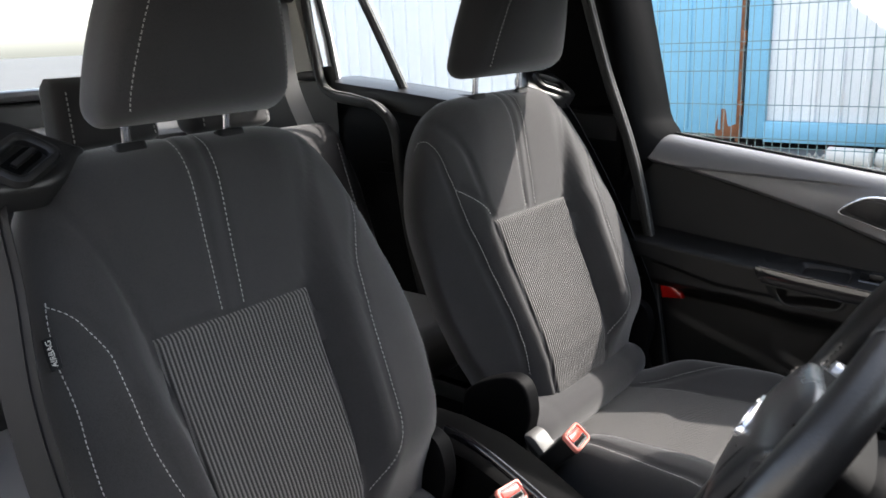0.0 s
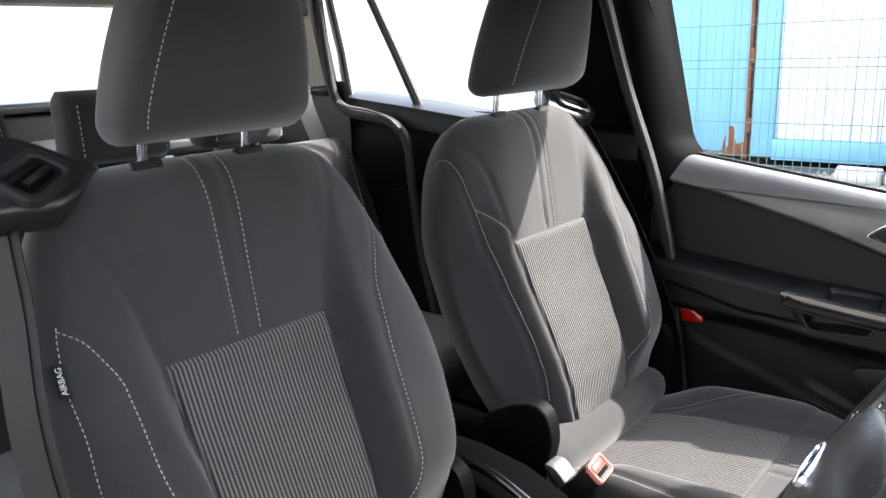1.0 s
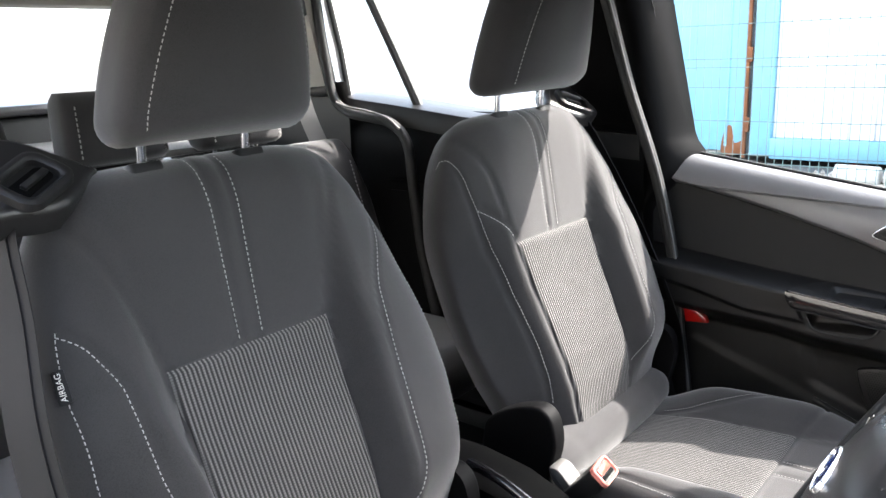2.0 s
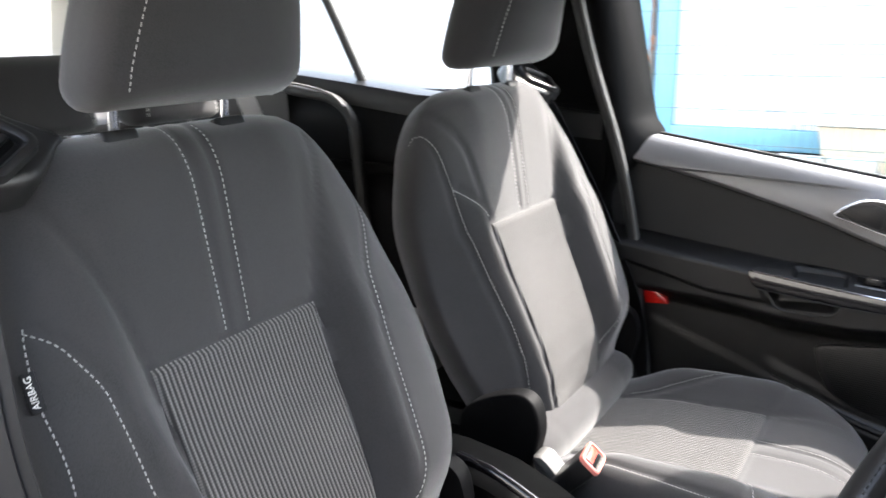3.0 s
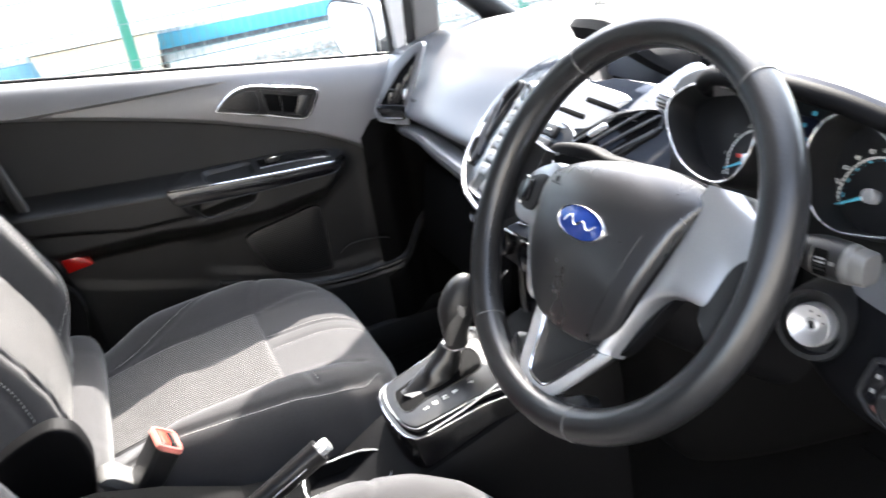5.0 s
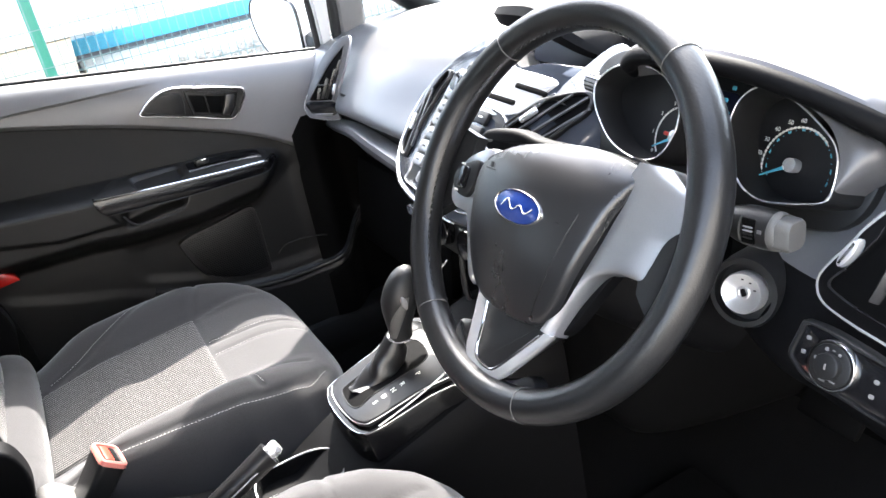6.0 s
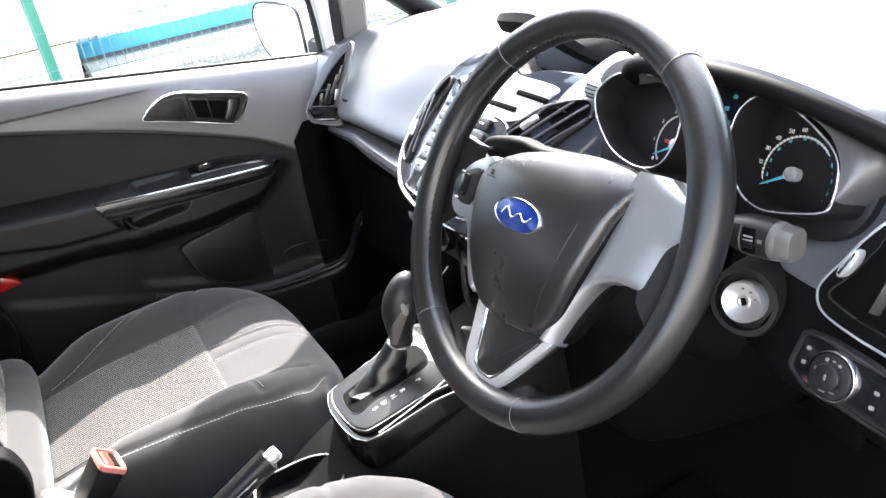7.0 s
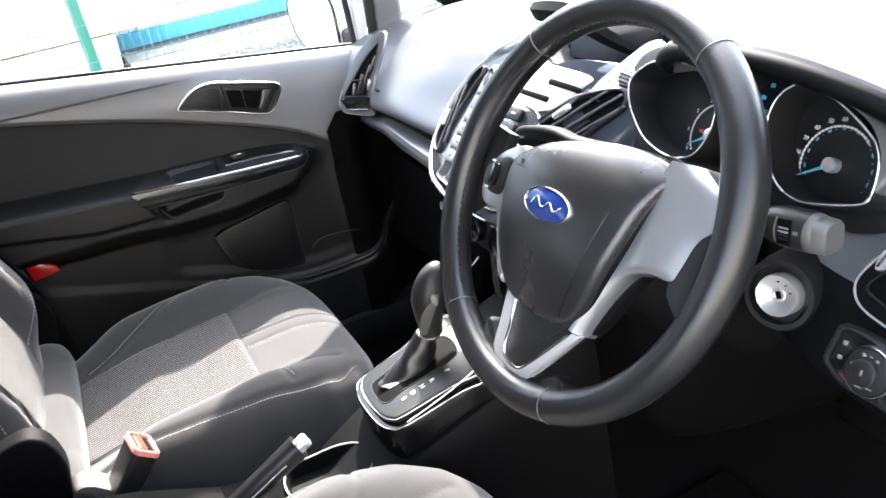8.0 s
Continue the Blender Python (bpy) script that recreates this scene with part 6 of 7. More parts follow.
def make_cluster(dash):
    """Hood, two cowled dials and the small display between them."""
    base = facing((0.330, 0.738, 1.030), (1, 0, 0), (0, -0.906, 0.42))
    cl = part("instrument_panel", plate(smooth_outline([(-0.178, 0.010), (-0.165, 0.055), (-0.09, 0.074), (0.0, 0.060), (0.10, 0.074), (0.165, 0.050), (0.180, 0.0), (0.16, -0.048), (0.08, -0.060), (-0.08, -0.060), (-0.16, -0.045)], 60), base @ Matrix.Translation((0, 0, -0.02)), 0.016, 0.004), PLASTIC, dash, "dark instrument cluster")
    # hood: a brow over the dials
    brow = through_points([(0.264, 0.716, 1.096), (0.270, 0.704, 1.110), (0.290, 0.696, 1.122), (0.322, 0.689, 1.129), (0.364, 0.682, 1.133), (0.405, 0.678, 1.134), (0.447, 0.679, 1.130), (0.489, 0.685, 1.1195), (0.520, 0.694, 1.107), (0.538, 0.706, 1.094), (0.548, 0.724, 1.078)], 61)
    rings = []
    for i, (x, y, z) in enumerate(brow):
        up = math.sin(math.pi * min(1, max(0, 0.10 + 0.86 * i / 60))) ** 0.55
        yb, zb = 0.90, 1.072 - 0.02 * sstep(36, 60, i)
        rings.append([Vector((x, y, z)), Vector((x, y - 0.005, z - 0.006)), Vector((x, y + 0.004, z - 0.015)), Vector((x, y + 0.09, z - 0.030)), Vector((x, yb + 0.06, zb - 0.02)), Vector((x, yb, zb + 0.012 * up)), Vector((x, (y + yb) / 2, (z + zb) / 2 + 0.012 * up)), Vector((x, y + 0.012, z + 0.0015))])
    part("cluster_hood", skin(rings), SOFT, dash, "soft grey hood over the dials", 35)
    # black tube along the brow puts the shade under the hood into colour
    part("hood_lip", tube([(r[1] + r[2]) / 2 + Vector((0, -0.001, -0.001)) for r in rings], 0.0090, 10, taper=lambda t: 0.4 + 0.6 * min(1, 9 * t, 9 * (1 - t))), CONSOLE, dash, "lip of the hood, black for its shaded underside", 60)
    for cx, flip, label in ((-0.060, -1, "rev counter"), (0.110, 1, "speedometer")):
        m = base @ Matrix.Translation((cx, 0.004, 0))
        o = smooth_outline([(-0.050, 0.014), (-0.0445, 0.033), (-0.029, 0.043), (-0.0104, 0.041), (0.013, 0.0315), (0.0306, 0.022), (0.044, 0.0124), (0.051, 0.0), (0.054, -0.020), (0.0486, -0.030), (0.019, -0.0385), (-0.003, -0.041), (-0.024, -0.033), (-0.042, -0.012)] if flip > 0 else [(-0.062, 0.010), (-0.060, 0.022), (-0.043, 0.036), (-0.022, 0.041), (0.008, 0.041), (0.033, 0.031), (0.052, 0.010), (0.052, -0.015), (0.040, -0.034), (0.014, -0.040), (-0.022, -0.031), (-0.051, -0.008)], 64)
        face = part("dial_face", plate(o, m @ Matrix.Translation((0, 0, -0.002)), 0.003, 0.0005), DIAL, cl, "black dial face of the " + label)
        # cowl: a deep flared rim
        rows = []
        for x, y in o:
            rows.append([m @ Vector((x * f, y * f, z)) for f, z in ((1.0, 0.0), (1.03, 0.018), (1.06, 0.034), (1.085, 0.037), (1.105, 0.034), (1.13, 0.0), (1.12, -0.012))])
        rows.append(rows[0])
        bm = skin(rows, False, False)
        bmesh.ops.remove_doubles(bm, verts=bm.verts, dist=1e-6)
        cow = part("dial_cowl", bm, PLASTIC, cl, "dark flared dial cowl", 45)
        part("cowl_rim", tube([m @ Vector((x * 1.082, y * 1.082, 0.0372)) for x, y in o], 0.0009, 8, True), SILVER, cow, "thin silver rim")
        # scale
        R, a0 = 0.0328 if flip > 0 else 0.0304, 216
        cy = -0.006
        m = m @ Matrix.Translation((-0.004 if flip > 0 else 0.0315, -0.006 if flip > 0 else -0.009, 0))
        part("scale_arc", tube([m @ Vector((R * math.cos(radians(a)), cy + R * math.sin(radians(a)), 0.0012)) for a in spaced(a0, 42, 60)], 0.00042, 6), MARK, face, "pale scale line")
        for a in spaced(a0, 50, 26):
            part("scale_tick", block(m @ Vector((R * math.cos(radians(a)), cy + R * math.sin(radians(a)), 0.0014)), (0.0024, 0.0020, 0.0004), 0, m.to_3x3().to_4x4() @ Matrix.Rotation(radians(a + 90), 4, "Z")), MARK, face)
        words = ["0", "10", "20", "30", "40", "50", "60"] if flip > 0 else ["0", "1", "2", "3"]
        angs = [212, 194, 175, 155, 136, 116, 97.5] if flip > 0 else [212, 180, 147, 118]
        for w, a in zip(words, angs):
            part("numeral", text_mesh(w, 0.0054, m @ Matrix.Translation((1.17 * R * math.cos(radians(a)), cy + 1.17 * R * math.sin(radians(a)), 0.0012)), 0.0002), MARK, face, "pale numeral", 0)
        if flip > 0:
            for i, a in enumerate((205, 190, 165, 142, 118, 93, 69, 47, 26, 3, -15)):
                q = R * (0.84 + 0.020 * i)
                for d in (-3.2, 0, 10):
                    c = m @ Matrix.Translation((q * math.cos(radians(a - d)), cy + q * math.sin(radians(a - d)), 0.0010)) @ Matrix.Rotation(radians(20), 4, "Z")
                    part("inner_mark", plate(rounded(0.0007, 0.0007, 0.0002, 1) if d > 5 else rounded(0.0010, 0.0021, 0.0003, 1), c, 0.0006, 0.0001), CYAN, face)
        else:
            part("warning_mark", plate(rounded(0.013, 0.0036, 0.001, 2), m @ Matrix.Translation((-0.0140, cy + 0.001, 0.001)) @ Matrix.Rotation(radians(-6), 4, "Z"), 0.0006, 0.0001), RED, face, "red warning mark")
            # small chrome block added as a glint over the dial
            part("chrome_glint", block(m @ Vector((-0.012, 0.036, 0.004)), (0.0016, 0.009, 0.001), 0), CHROME, face)
        part("needle", skin([[m @ Vector((R * 0.98 * math.cos(radians(209)), cy + R * 0.98 * math.sin(radians(209)), z)) + m.to_3x3() @ Vector((0, d, 0)) for d in (-0.0004, 0.0004)] + [m @ Vector((0, cy + d, z)) for d in (0.0018, -0.0018)] for z in (0.006, 0.0075)]), CYAN, face, "cyan needle")
        part("needle_hub", plate(oval(0.014, 0.014, 28), m @ Matrix.Translation((0, cy, 0.002)), 0.009, 0.003), SILVER, face, "silver needle hub")
    # bright shoulder of the cowl, drawn out to the side
    a = through_points([base @ Vector((x, y, 0.036)) for x, y in ((0.096, 0.050), (0.120, 0.043), (0.148, 0.030), (0.164, 0.010), (0.168, -0.012), (0.163, -0.028))], 24)
    b = through_points([base @ Vector((x, y, z)) for x, y, z in ((0.104, 0.050, 0.028), (0.133, 0.0400, 0.026), (0.168, 0.0310, 0.024), (0.184, 0.0265, 0.024), (0.1885, 0.0210, 0.024), (0.1885, 0.0106, 0.023), (0.1803, -0.0045, 0.022), (0.164, -0.026, 0.022))], 24)
    up = base.to_3x3() @ Vector((0, 0, 1))
    part("cowl_shoulder", skin([[p + (q - p) * f + up * 0.004 * math.sin(math.pi * f) for f in spaced(0, 1, 8)] + [q - up * 0.03, p - up * 0.03] for p, q in zip(a, b)]), SOFT, cl, "grey shoulder of the dial cowl", 50)
    part("trip_display", plate(rounded(0.045, 0.060, 0.006), base @ Matrix.Translation((0.005, 0.012, -0.003)), 0.003, 0.001), SCREEN, cl)
    for i in range(4):
        part("symbol", plate(rounded(0.005, 0.004, 0.001, 2), base @ Matrix.Translation((0.020 - 0.006 * (i % 2), 0.046 - 0.012 * i, 0.0002)), 0.0005, 0.0001), CYAN, cl)


make_dashboard()


# ---- steering column and wheel ----
WA, WB = radians(31.06), radians(2.6)
WC = Vector((0.3204, 0.5486, 1.0174))
WN = Vector((math.sin(WB) * math.cos(WA), -math.cos(WB) * math.cos(WA), math.sin(WA)))
WM = facing(WC, (math.cos(WB), math.sin(WB), 0), WN) @ Matrix.Scale(1.025, 4)


def make_steering_wheel():
    w = thing("steering_wheel", WC, "black leather steering wheel with silver spokes and a blue oval badge", "steering wheel")
    R, r = 0.1702, 0.0152
    rings = []
    for i in range(96):
        a = 2 * math.pi * i / 96
        deg = math.degrees(a) % 360
        thick = 1.0 + 0.06 * (math.exp(-((deg - 20) / 14) ** 2) + math.exp(-((deg - 160) / 14) ** 2))
        c = Vector((math.cos(a), math.sin(a), 0))
        rings.append([WM @ (c * (R + r * thick * math.cos(b)) + Vector((0, 0, r * 1.06 * thick * math.sin(b)))) for b in [2 * math.pi * k / 20 for k in range(20)]])
    rings.append(rings[0])
    bm = skin(rings, True, False)
    bmesh.ops.remove_doubles(bm, verts=bm.verts, dist=1e-6)
    rim = part("rim", bm, LEATHER, w, "black leather rim", 60)
    for a in (130, 55, 232, 290):
        d = radians(a)
        c = Vector((math.cos(d), math.sin(d), 0))
        part("rim_seam", tube([WM @ (c * (R + (r + 0.0001) * math.cos(b)) + Vector((0, 0, (r * 1.06 + 0.0001) * math.sin(b)))) for b in [2 * math.pi * k / 24 for k in range(24)]], 0.0006, 6, True), LEVERGREY, rim, "stitched leather joint")
    for a0, a1 in ((58, 128), (134, 228)):
        c = [WM @ (Vector((math.cos(radians(a)), math.sin(radians(a)), 0)) * (R - r * 0.93) + Vector((0, 0, r * 0.38))) for a in spaced(a0, a1, 80)]
        part("rim_stitching", stitches(c, lambda p: (WC - p).normalized(), 0.004, 0.0025, 0.0010), LEATHER, rim, "black cross stitching")
    # hub pad: a domed shield
    side = [(0.078, -0.015), (0.069, -0.045), (0.060, -0.070), (0.050, -0.086), (0.036, -0.094), (0.018, -0.097)]
    top = [(-0.083, 0.006), (-0.077, 0.022), (-0.062, 0.033), (-0.035, 0.045), (0.0, 0.0545), (0.030, 0.060), (0.060, 0.0605), (0.084, 0.057), (0.094, 0.049), (0.0915, 0.034), (0.085, 0.012)]
    o = [(p.x, p.y) for p in through_points([(x, y, 0) for x, y in top + side + [(0.0, -0.098)] + [(-x, y) for x, y in side[::-1]]], 110, True)]
    def pad_z(x, y):
        return 0.0318 - 2.0 * x * x - 1.3 * y * y - 7.5 * max(0.0, y - 0.018) ** 2 - 0.008 * sstep(-0.03, -0.10, y)
    rings = [[WM @ Vector((x * f + 0.006, y * f, pad_z(x * f, y * f) - d)) for x, y in o] for f, d in ((1.0, 0.045), (1.012, 0.016), (1.008, 0.008), (0.992, 0.0025), (0.97, 0.0006), (0.93, 0.0), (0.8, 0), (0.65, 0), (0.5, 0), (0.35, 0), (0.2, 0), (0.06, 0))]
    pad = part("hub_pad", skin(rings[2:]), PADSKIN, w, "dark grey airbag pad", 60)
    # same pad, its side split off and coloured black as shade
    part("pad_side_shade", skin(rings[:3], True, False), CONSOLE, pad, "side of the pad, blackened for its shade", 60)
    part("pad_crease", tube(through_points([WM @ Vector((x, y, z)) for x, y, z in ((0.078, 0.046, pad_z(0.072, 0.046)), (0.068, 0.0, pad_z(0.062, 0)), (0.055, -0.05, pad_z(0.049, -0.05)), (0.044, -0.084, pad_z(0.038, -0.084)))], 24), 0.0007, 6), PLASTIC, pad)
    for x, y in ((-0.048, 0.018), (0.050, -0.004), (-0.004, -0.066)):
        part("pad_mark", block(WM @ Vector((x, y, pad_z(x, y) + 0.0002)), (0.013, 0.0012, 0.0008), 0, WM.to_3x3().to_4x4() @ Matrix.Rotation(radians(-8), 4, "X")), PLASTIC, pad)
        if y > -0.05:
            part("pad_mark", block(WM @ Vector((x, y + 0.004, pad_z(x, y + 0.004) + 0.0002)), (0.004, 0.005, 0.0006), 0, WM.to_3x3().to_4x4()), PLASTIC, pad)
    em = WM @ Matrix.Translation((0.008, -0.004, 0.0296))
    badge = part("badge", plate(oval(0.060, 0.027, 44), em, 0.0028, 0.001), BADGE, w, "blue oval badge")
    part("badge_rim", ring_plate(oval(0.062, 0.029, 44), em, 0.0022, 0.0036), CHROME, badge, "silver badge rim")
    # plain flourish in place of the maker's script
    fl = through_points([(-0.020, -0.003, 0), (-0.014, 0.004, 0), (-0.006, -0.003, 0), (0.003, 0.002, 0), (0.011, -0.003, 0), (0.020, 0.003, 0)], 50)
    part("flourish", tube([em @ (p + Vector((0, 0, 0.0029))) for p in fl], 0.0008, 6), CHROME, badge, "silver flourish")
    # spokes
    for k in (1, -1):
        if k > 0:
            inn = through_points([(x, y, 0) for x, y in ((0.097, 0.060), (0.091, 0.044), (0.085, 0.012), (0.081, -0.020), (0.068, -0.056), (0.053, -0.094))], 44)
            out = through_points([(x, y, 0) for x, y in ((0.121, 0.0615), (0.147, 0.044), (0.150, 0.026), (0.137, 0.010), (0.131, -0.012), (0.126, -0.0235), (0.107, -0.0255), (0.091, -0.033), (0.075, -0.061), (0.062, -0.096))], 44)
            rows = [[WM @ (a.lerp(c, u) + Vector((0, 0, 0.006 - 0.009 * u * u ))) for u in spaced(0, 1, 10)] + [WM @ (c + Vector((0, 0, -0.018))), WM @ (a + Vector((0, 0, -0.018)))] for a, c in zip(inn, out)]
            s = part("spoke", skin(rows), SPOKE, w, "satin silver spoke", 40)
            # black plate painting in the shade between pad and spoke
            part("spoke_backing", plate(smooth_outline([(0.060, 0.050), (0.096, 0.052), (0.110, 0.0), (0.092, -0.035), (0.066, -0.090), (0.040, -0.090)], 40), WM @ Matrix.Translation((0, 0, -0.022)), 0.012, 0.002), CONSOLE, s, "black plate for the shaded gap behind the pad")
            rows = []
            for x0, x1, y0, y1 in ((0.140, 0.168, 0.040, 0.044), (0.132, 0.169, 0.018, 0.022), (0.126, 0.169, 0.0, 0.0), (0.122, 0.167, -0.018, -0.026), (0.126, 0.158, -0.034, -0.060)):
                rows.append([WM @ Vector((x0 + (x1 - x0) * f, y0 + (y1 - y0) * f, -0.004 + 0.003 * math.sin(math.pi * f) - 0.006 * f)) for f in spaced(0, 1, 10)] + [WM @ Vector((x1, y1, -0.018)), WM @ Vector((x0, y0, -0.022))])
            part("spoke_web", skin(rows), LEATHER, s, "black leather web", 60)
        else:
            sp = [(k * 0.078, 0.034), (k * 0.108, 0.025), (k * 0.131, 0.010), (k * 0.142, -0.008), (k * 0.139, -0.024), (k * 0.120, -0.032), (k * 0.094, -0.033), (k * 0.082, -0.050), (k * 0.062, -0.085), (k * 0.052, -0.088), (k * 0.062, -0.040), (k * 0.072, 0.0)]
            rings = []
            oo = smooth_outline(sp, 56)
            cx, cy = k * 0.100, 0.0
            for f, z in ((0.96, -0.020), (1.0, -0.008), (0.99, 0.001), (0.95, 0.0045), (0.7, 0.0062)):
                rings.append([WM @ Vector(((x - cx) * f + cx, (y - cy) * f + cy, z - 0.012 * sstep(0.10, 0.16, abs(x)))) for x, y in oo])
            s = part("spoke", skin(rings), SPOKE, w, "satin silver spoke", 45)
        if k > 0:
            continue
        so = smooth_outline([(k * 0.087, 0.018), (k * 0.106, 0.015), (k * 0.120, 0.005), (k * 0.122, -0.006), (k * 0.113, -0.016), (k * 0.092, -0.015)], 32)
        keys = part("spoke_keys", plate(so, WM @ Matrix.Translation((0, 0, 0.0055)), 0.005, 0.002), PLASTIC, s, "black button cluster")
        part("key_rocker", plate(rounded(0.012, 0.022, 0.004), WM @ Matrix.Translation((k * 0.104, 0.000, 0.0105)), 0.0035, 0.0015), GLOSS, keys)
        for dy in (-0.014, 0.012):
            part("symbol", plate(rounded(0.006, 0.002, 0.0005, 1), WM @ Matrix.Translation((k * 0.112, dy, 0.0106)), 0.0004, 0.0001), MARK, keys)
        # dark leather web where the spoke meets the rim
        part("spoke_web", skin([[WM @ Vector((x, y, z)) for x, y in ((k * 0.128, 0.040), (k * 0.166, 0.046), (k * 0.166, -0.052), (k * 0.136, -0.030))] for z in (-0.022, -0.009)]), LEATHER, s)
    # lower spoke with its silver V
    lo = smooth_outline([(-0.040, -0.080), (0.050, -0.080), (0.052, -0.098), (0.030, -0.126), (0.008, -0.150), (-0.016, -0.152), (-0.028, -0.144), (-0.034, -0.118)], 40)
    low = part("lower_spoke", plate(lo, WM @ Matrix.Translation((0.002, 0, -0.020)), 0.022, 0.005), PLASTIC, w, "dark lower spoke")
    web = smooth_outline([(-0.062, -0.128), (-0.042, -0.140), (-0.030, -0.150), (0.0, -0.158), (0.030, -0.148), (0.048, -0.137), (0.060, -0.142), (0.058, -0.158), (0.0, -0.172), (-0.060, -0.158)], 48)
    part("lower_web", plate(web, WM @ Matrix.Translation((0, 0, -0.018)), 0.016, 0.005), LEATHER, low, "black leather web")
    outer = through_points([(x, y, 0) for x, y in ((-0.043, -0.088), (-0.039, -0.121), (-0.036, -0.146), (-0.025, -0.158), (-0.002, -0.161), (0.016, -0.156), (0.027, -0.147), (0.066, -0.094))], 40)
    inner = through_points([(x, y, 0) for x, y in ((0.055, -0.095), (0.033, -0.122), (0.012, -0.146), (0.0, -0.150), (-0.013, -0.148), (-0.019, -0.140), (-0.022, -0.112), (-0.026, -0.088))], 40)
    part("v_trim", plate([(p.x, p.y) for p in outer + inner], WM @ Matrix.Translation((0, 0, -0.003)), 0.0065, 0.0025, 3), SILVER, low, "satin silver V-shaped trim", 40)
    part("v_bead", tube([WM @ (p + Vector((0, -0.001, 0.003))) for p in inner[1:-1]], 0.0016, 8), CHROME, low)
    return w


make_steering_wheel()


def make_column():
    col = thing("steering_column", (0.33, 0.68, 0.93), "black steering column shroud with two stalks and a key switch", "steering column")
    ax = -WN
    rings = []
    for d, w, h in ((0.035, 0.045, 0.045), (0.05, 0.060, 0.056), (0.09, 0.066, 0.062), (0.15, 0.070, 0.066), (0.24, 0.074, 0.068)):
        c = WC + ax * d + Vector((-0.006, 0, -0.026 - 0.10 * (d - 0.05)))
        rings.append([c + WM.to_3x3() @ Vector((w * math.copysign(abs(math.cos(a)) ** 0.6, math.cos(a)), h * math.copysign(abs(math.sin(a)) ** 0.6, math.sin(a)), 0)) for a in [2 * math.pi * k / 36 for k in range(36)]])
    # shroud coloured near-black to include the shade behind the wheel
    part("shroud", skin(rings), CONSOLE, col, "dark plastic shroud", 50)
    # key switch
    kp = Vector((0.430, 0.682, 0.918))
    km = facing(kp, (1, 0.2, 0), (0.25, -0.92, 0.30))
    part("key_boss", skin([[km @ Vector((x * f, y * f, z)) for x, y in oval(0.066, 0.066, 40)] for f, z in ((1.25, -0.07), (1.1, -0.020), (1.0, 0.0), (0.94, 0.006), (0.80, 0.006), (0.78, -0.004))]), PLASTIC, col, "round key switch boss", 50)
    key = part("key_switch", skin([[km @ Vector((x * f, y * f, z)) for x, y in oval(0.038, 0.038, 40)] for f, z in ((1.0, -0.004), (1.0, 0.008), (0.94, 0.0105), (0.86, 0.0100), (0.5, 0.0055), (0.30, 0.0045))]), SILVER, col, "dished silver key switch", 40)
    part("keyhole", block(km @ Vector((0, 0, 0.0048)), (0.0042, 0.0070, 0.0012), 0.0, km.to_3x3().to_4x4() @ Matrix.Rotation(radians(25), 4, "Z")), DEEP, key, "dark keyhole")
    part("keyhole_ring", ring_plate(oval(0.012, 0.012, 24), km @ Matrix.Translation((0, 0, 0.0046)), 0.0022, 0.0012), SILVER, key)
    for a in (60, 95, 25):
        part("key_mark", block(km @ Vector((0.0125 * math.cos(radians(a)), 0.0125 * math.sin(radians(a)), 0.0086)), (0.0022, 0.0012, 0.0004), 0, km.to_3x3().to_4x4()), PLASTIC, key)
    # right stalk, seen end on
    rs = facing((0.468, 0.655, 1.005), (0.99, -0.10, 0.06), (0.1, -0.98, 0.1))
    def stalk(profile, outline):
        return skin([[rs @ Vector((x, y * f, z * f)) for y, z in outline] for x, f in profile])
    right = part("wiper_stalk", stalk(((-0.12, 0.50), (-0.055, 0.58), (-0.028, 0.72), (-0.020, 0.86), (-0.012, 0.97), (-0.004, 1.0), (0.010, 0.99), (0.0145, 0.94)), oval(0.034, 0.030, 28)), PLASTIC, col, "black stalk with a ridged wheel")
    part("stalk_head", stalk(((0.0120, 0.90), (0.0150, 0.96), (0.0185, 0.93), (0.0200, 0.86)), oval(0.034, 0.031, 28)), LEVERGREY, right, "grey band")
    part("stalk_end", stalk(((0.0190, 0.90), (0.0200, 0.98), (0.0290, 0.94), (0.0315, 0.86)), rounded(0.027, 0.026, 0.008)), LEVERGREY, right, "grey stalk tip")
    part("wheel_slot", block(rs @ Vector((-0.001, 0.001, 0.0143)), (0.0115, 0.021, 0.0020), 0.0008, rs.to_3x3().to_4x4()), DEEP, right, "dark slot round the wheel")
    # two ridges are silver: the wheel's lit glint put into colour
    for i in range(6):
        part("wheel_ridge", block(rs @ Vector((-0.001, -0.0075 + 0.003 * i, 0.0156 - 0.00022 * (i - 2.5) ** 2)), (0.0085, 0.0016, 0.0018), 0.0004, rs.to_3x3().to_4x4()), SILVER if i in (3, 4) else PLASTIC, right)
    part("stalk_rib", tube([rs @ Vector((-0.0095, y, 0.0146 * math.sqrt(max(0, 1 - (y / 0.0165) ** 2)) + 0.0005)) for y in spaced(-0.009, 0.011, 10)], 0.0008, 6), LEVERGREY, right, "pale rib")
    for x, y in ((-0.022, 0.005), (-0.024, -0.005), (0.0085, 0.002)):
        part("symbol", block(rs @ Vector((x, y, 0.0125 if x < 0 else 0.0146)), (0.004, 0.0030, 0.0006), 0, rs.to_3x3().to_4x4()), GREYP, right)
    # left stalk
    sm = facing((0.165, 0.607, 1.022), (0.96, 0.05, 0.28), (0.10, -0.95, 0.30))
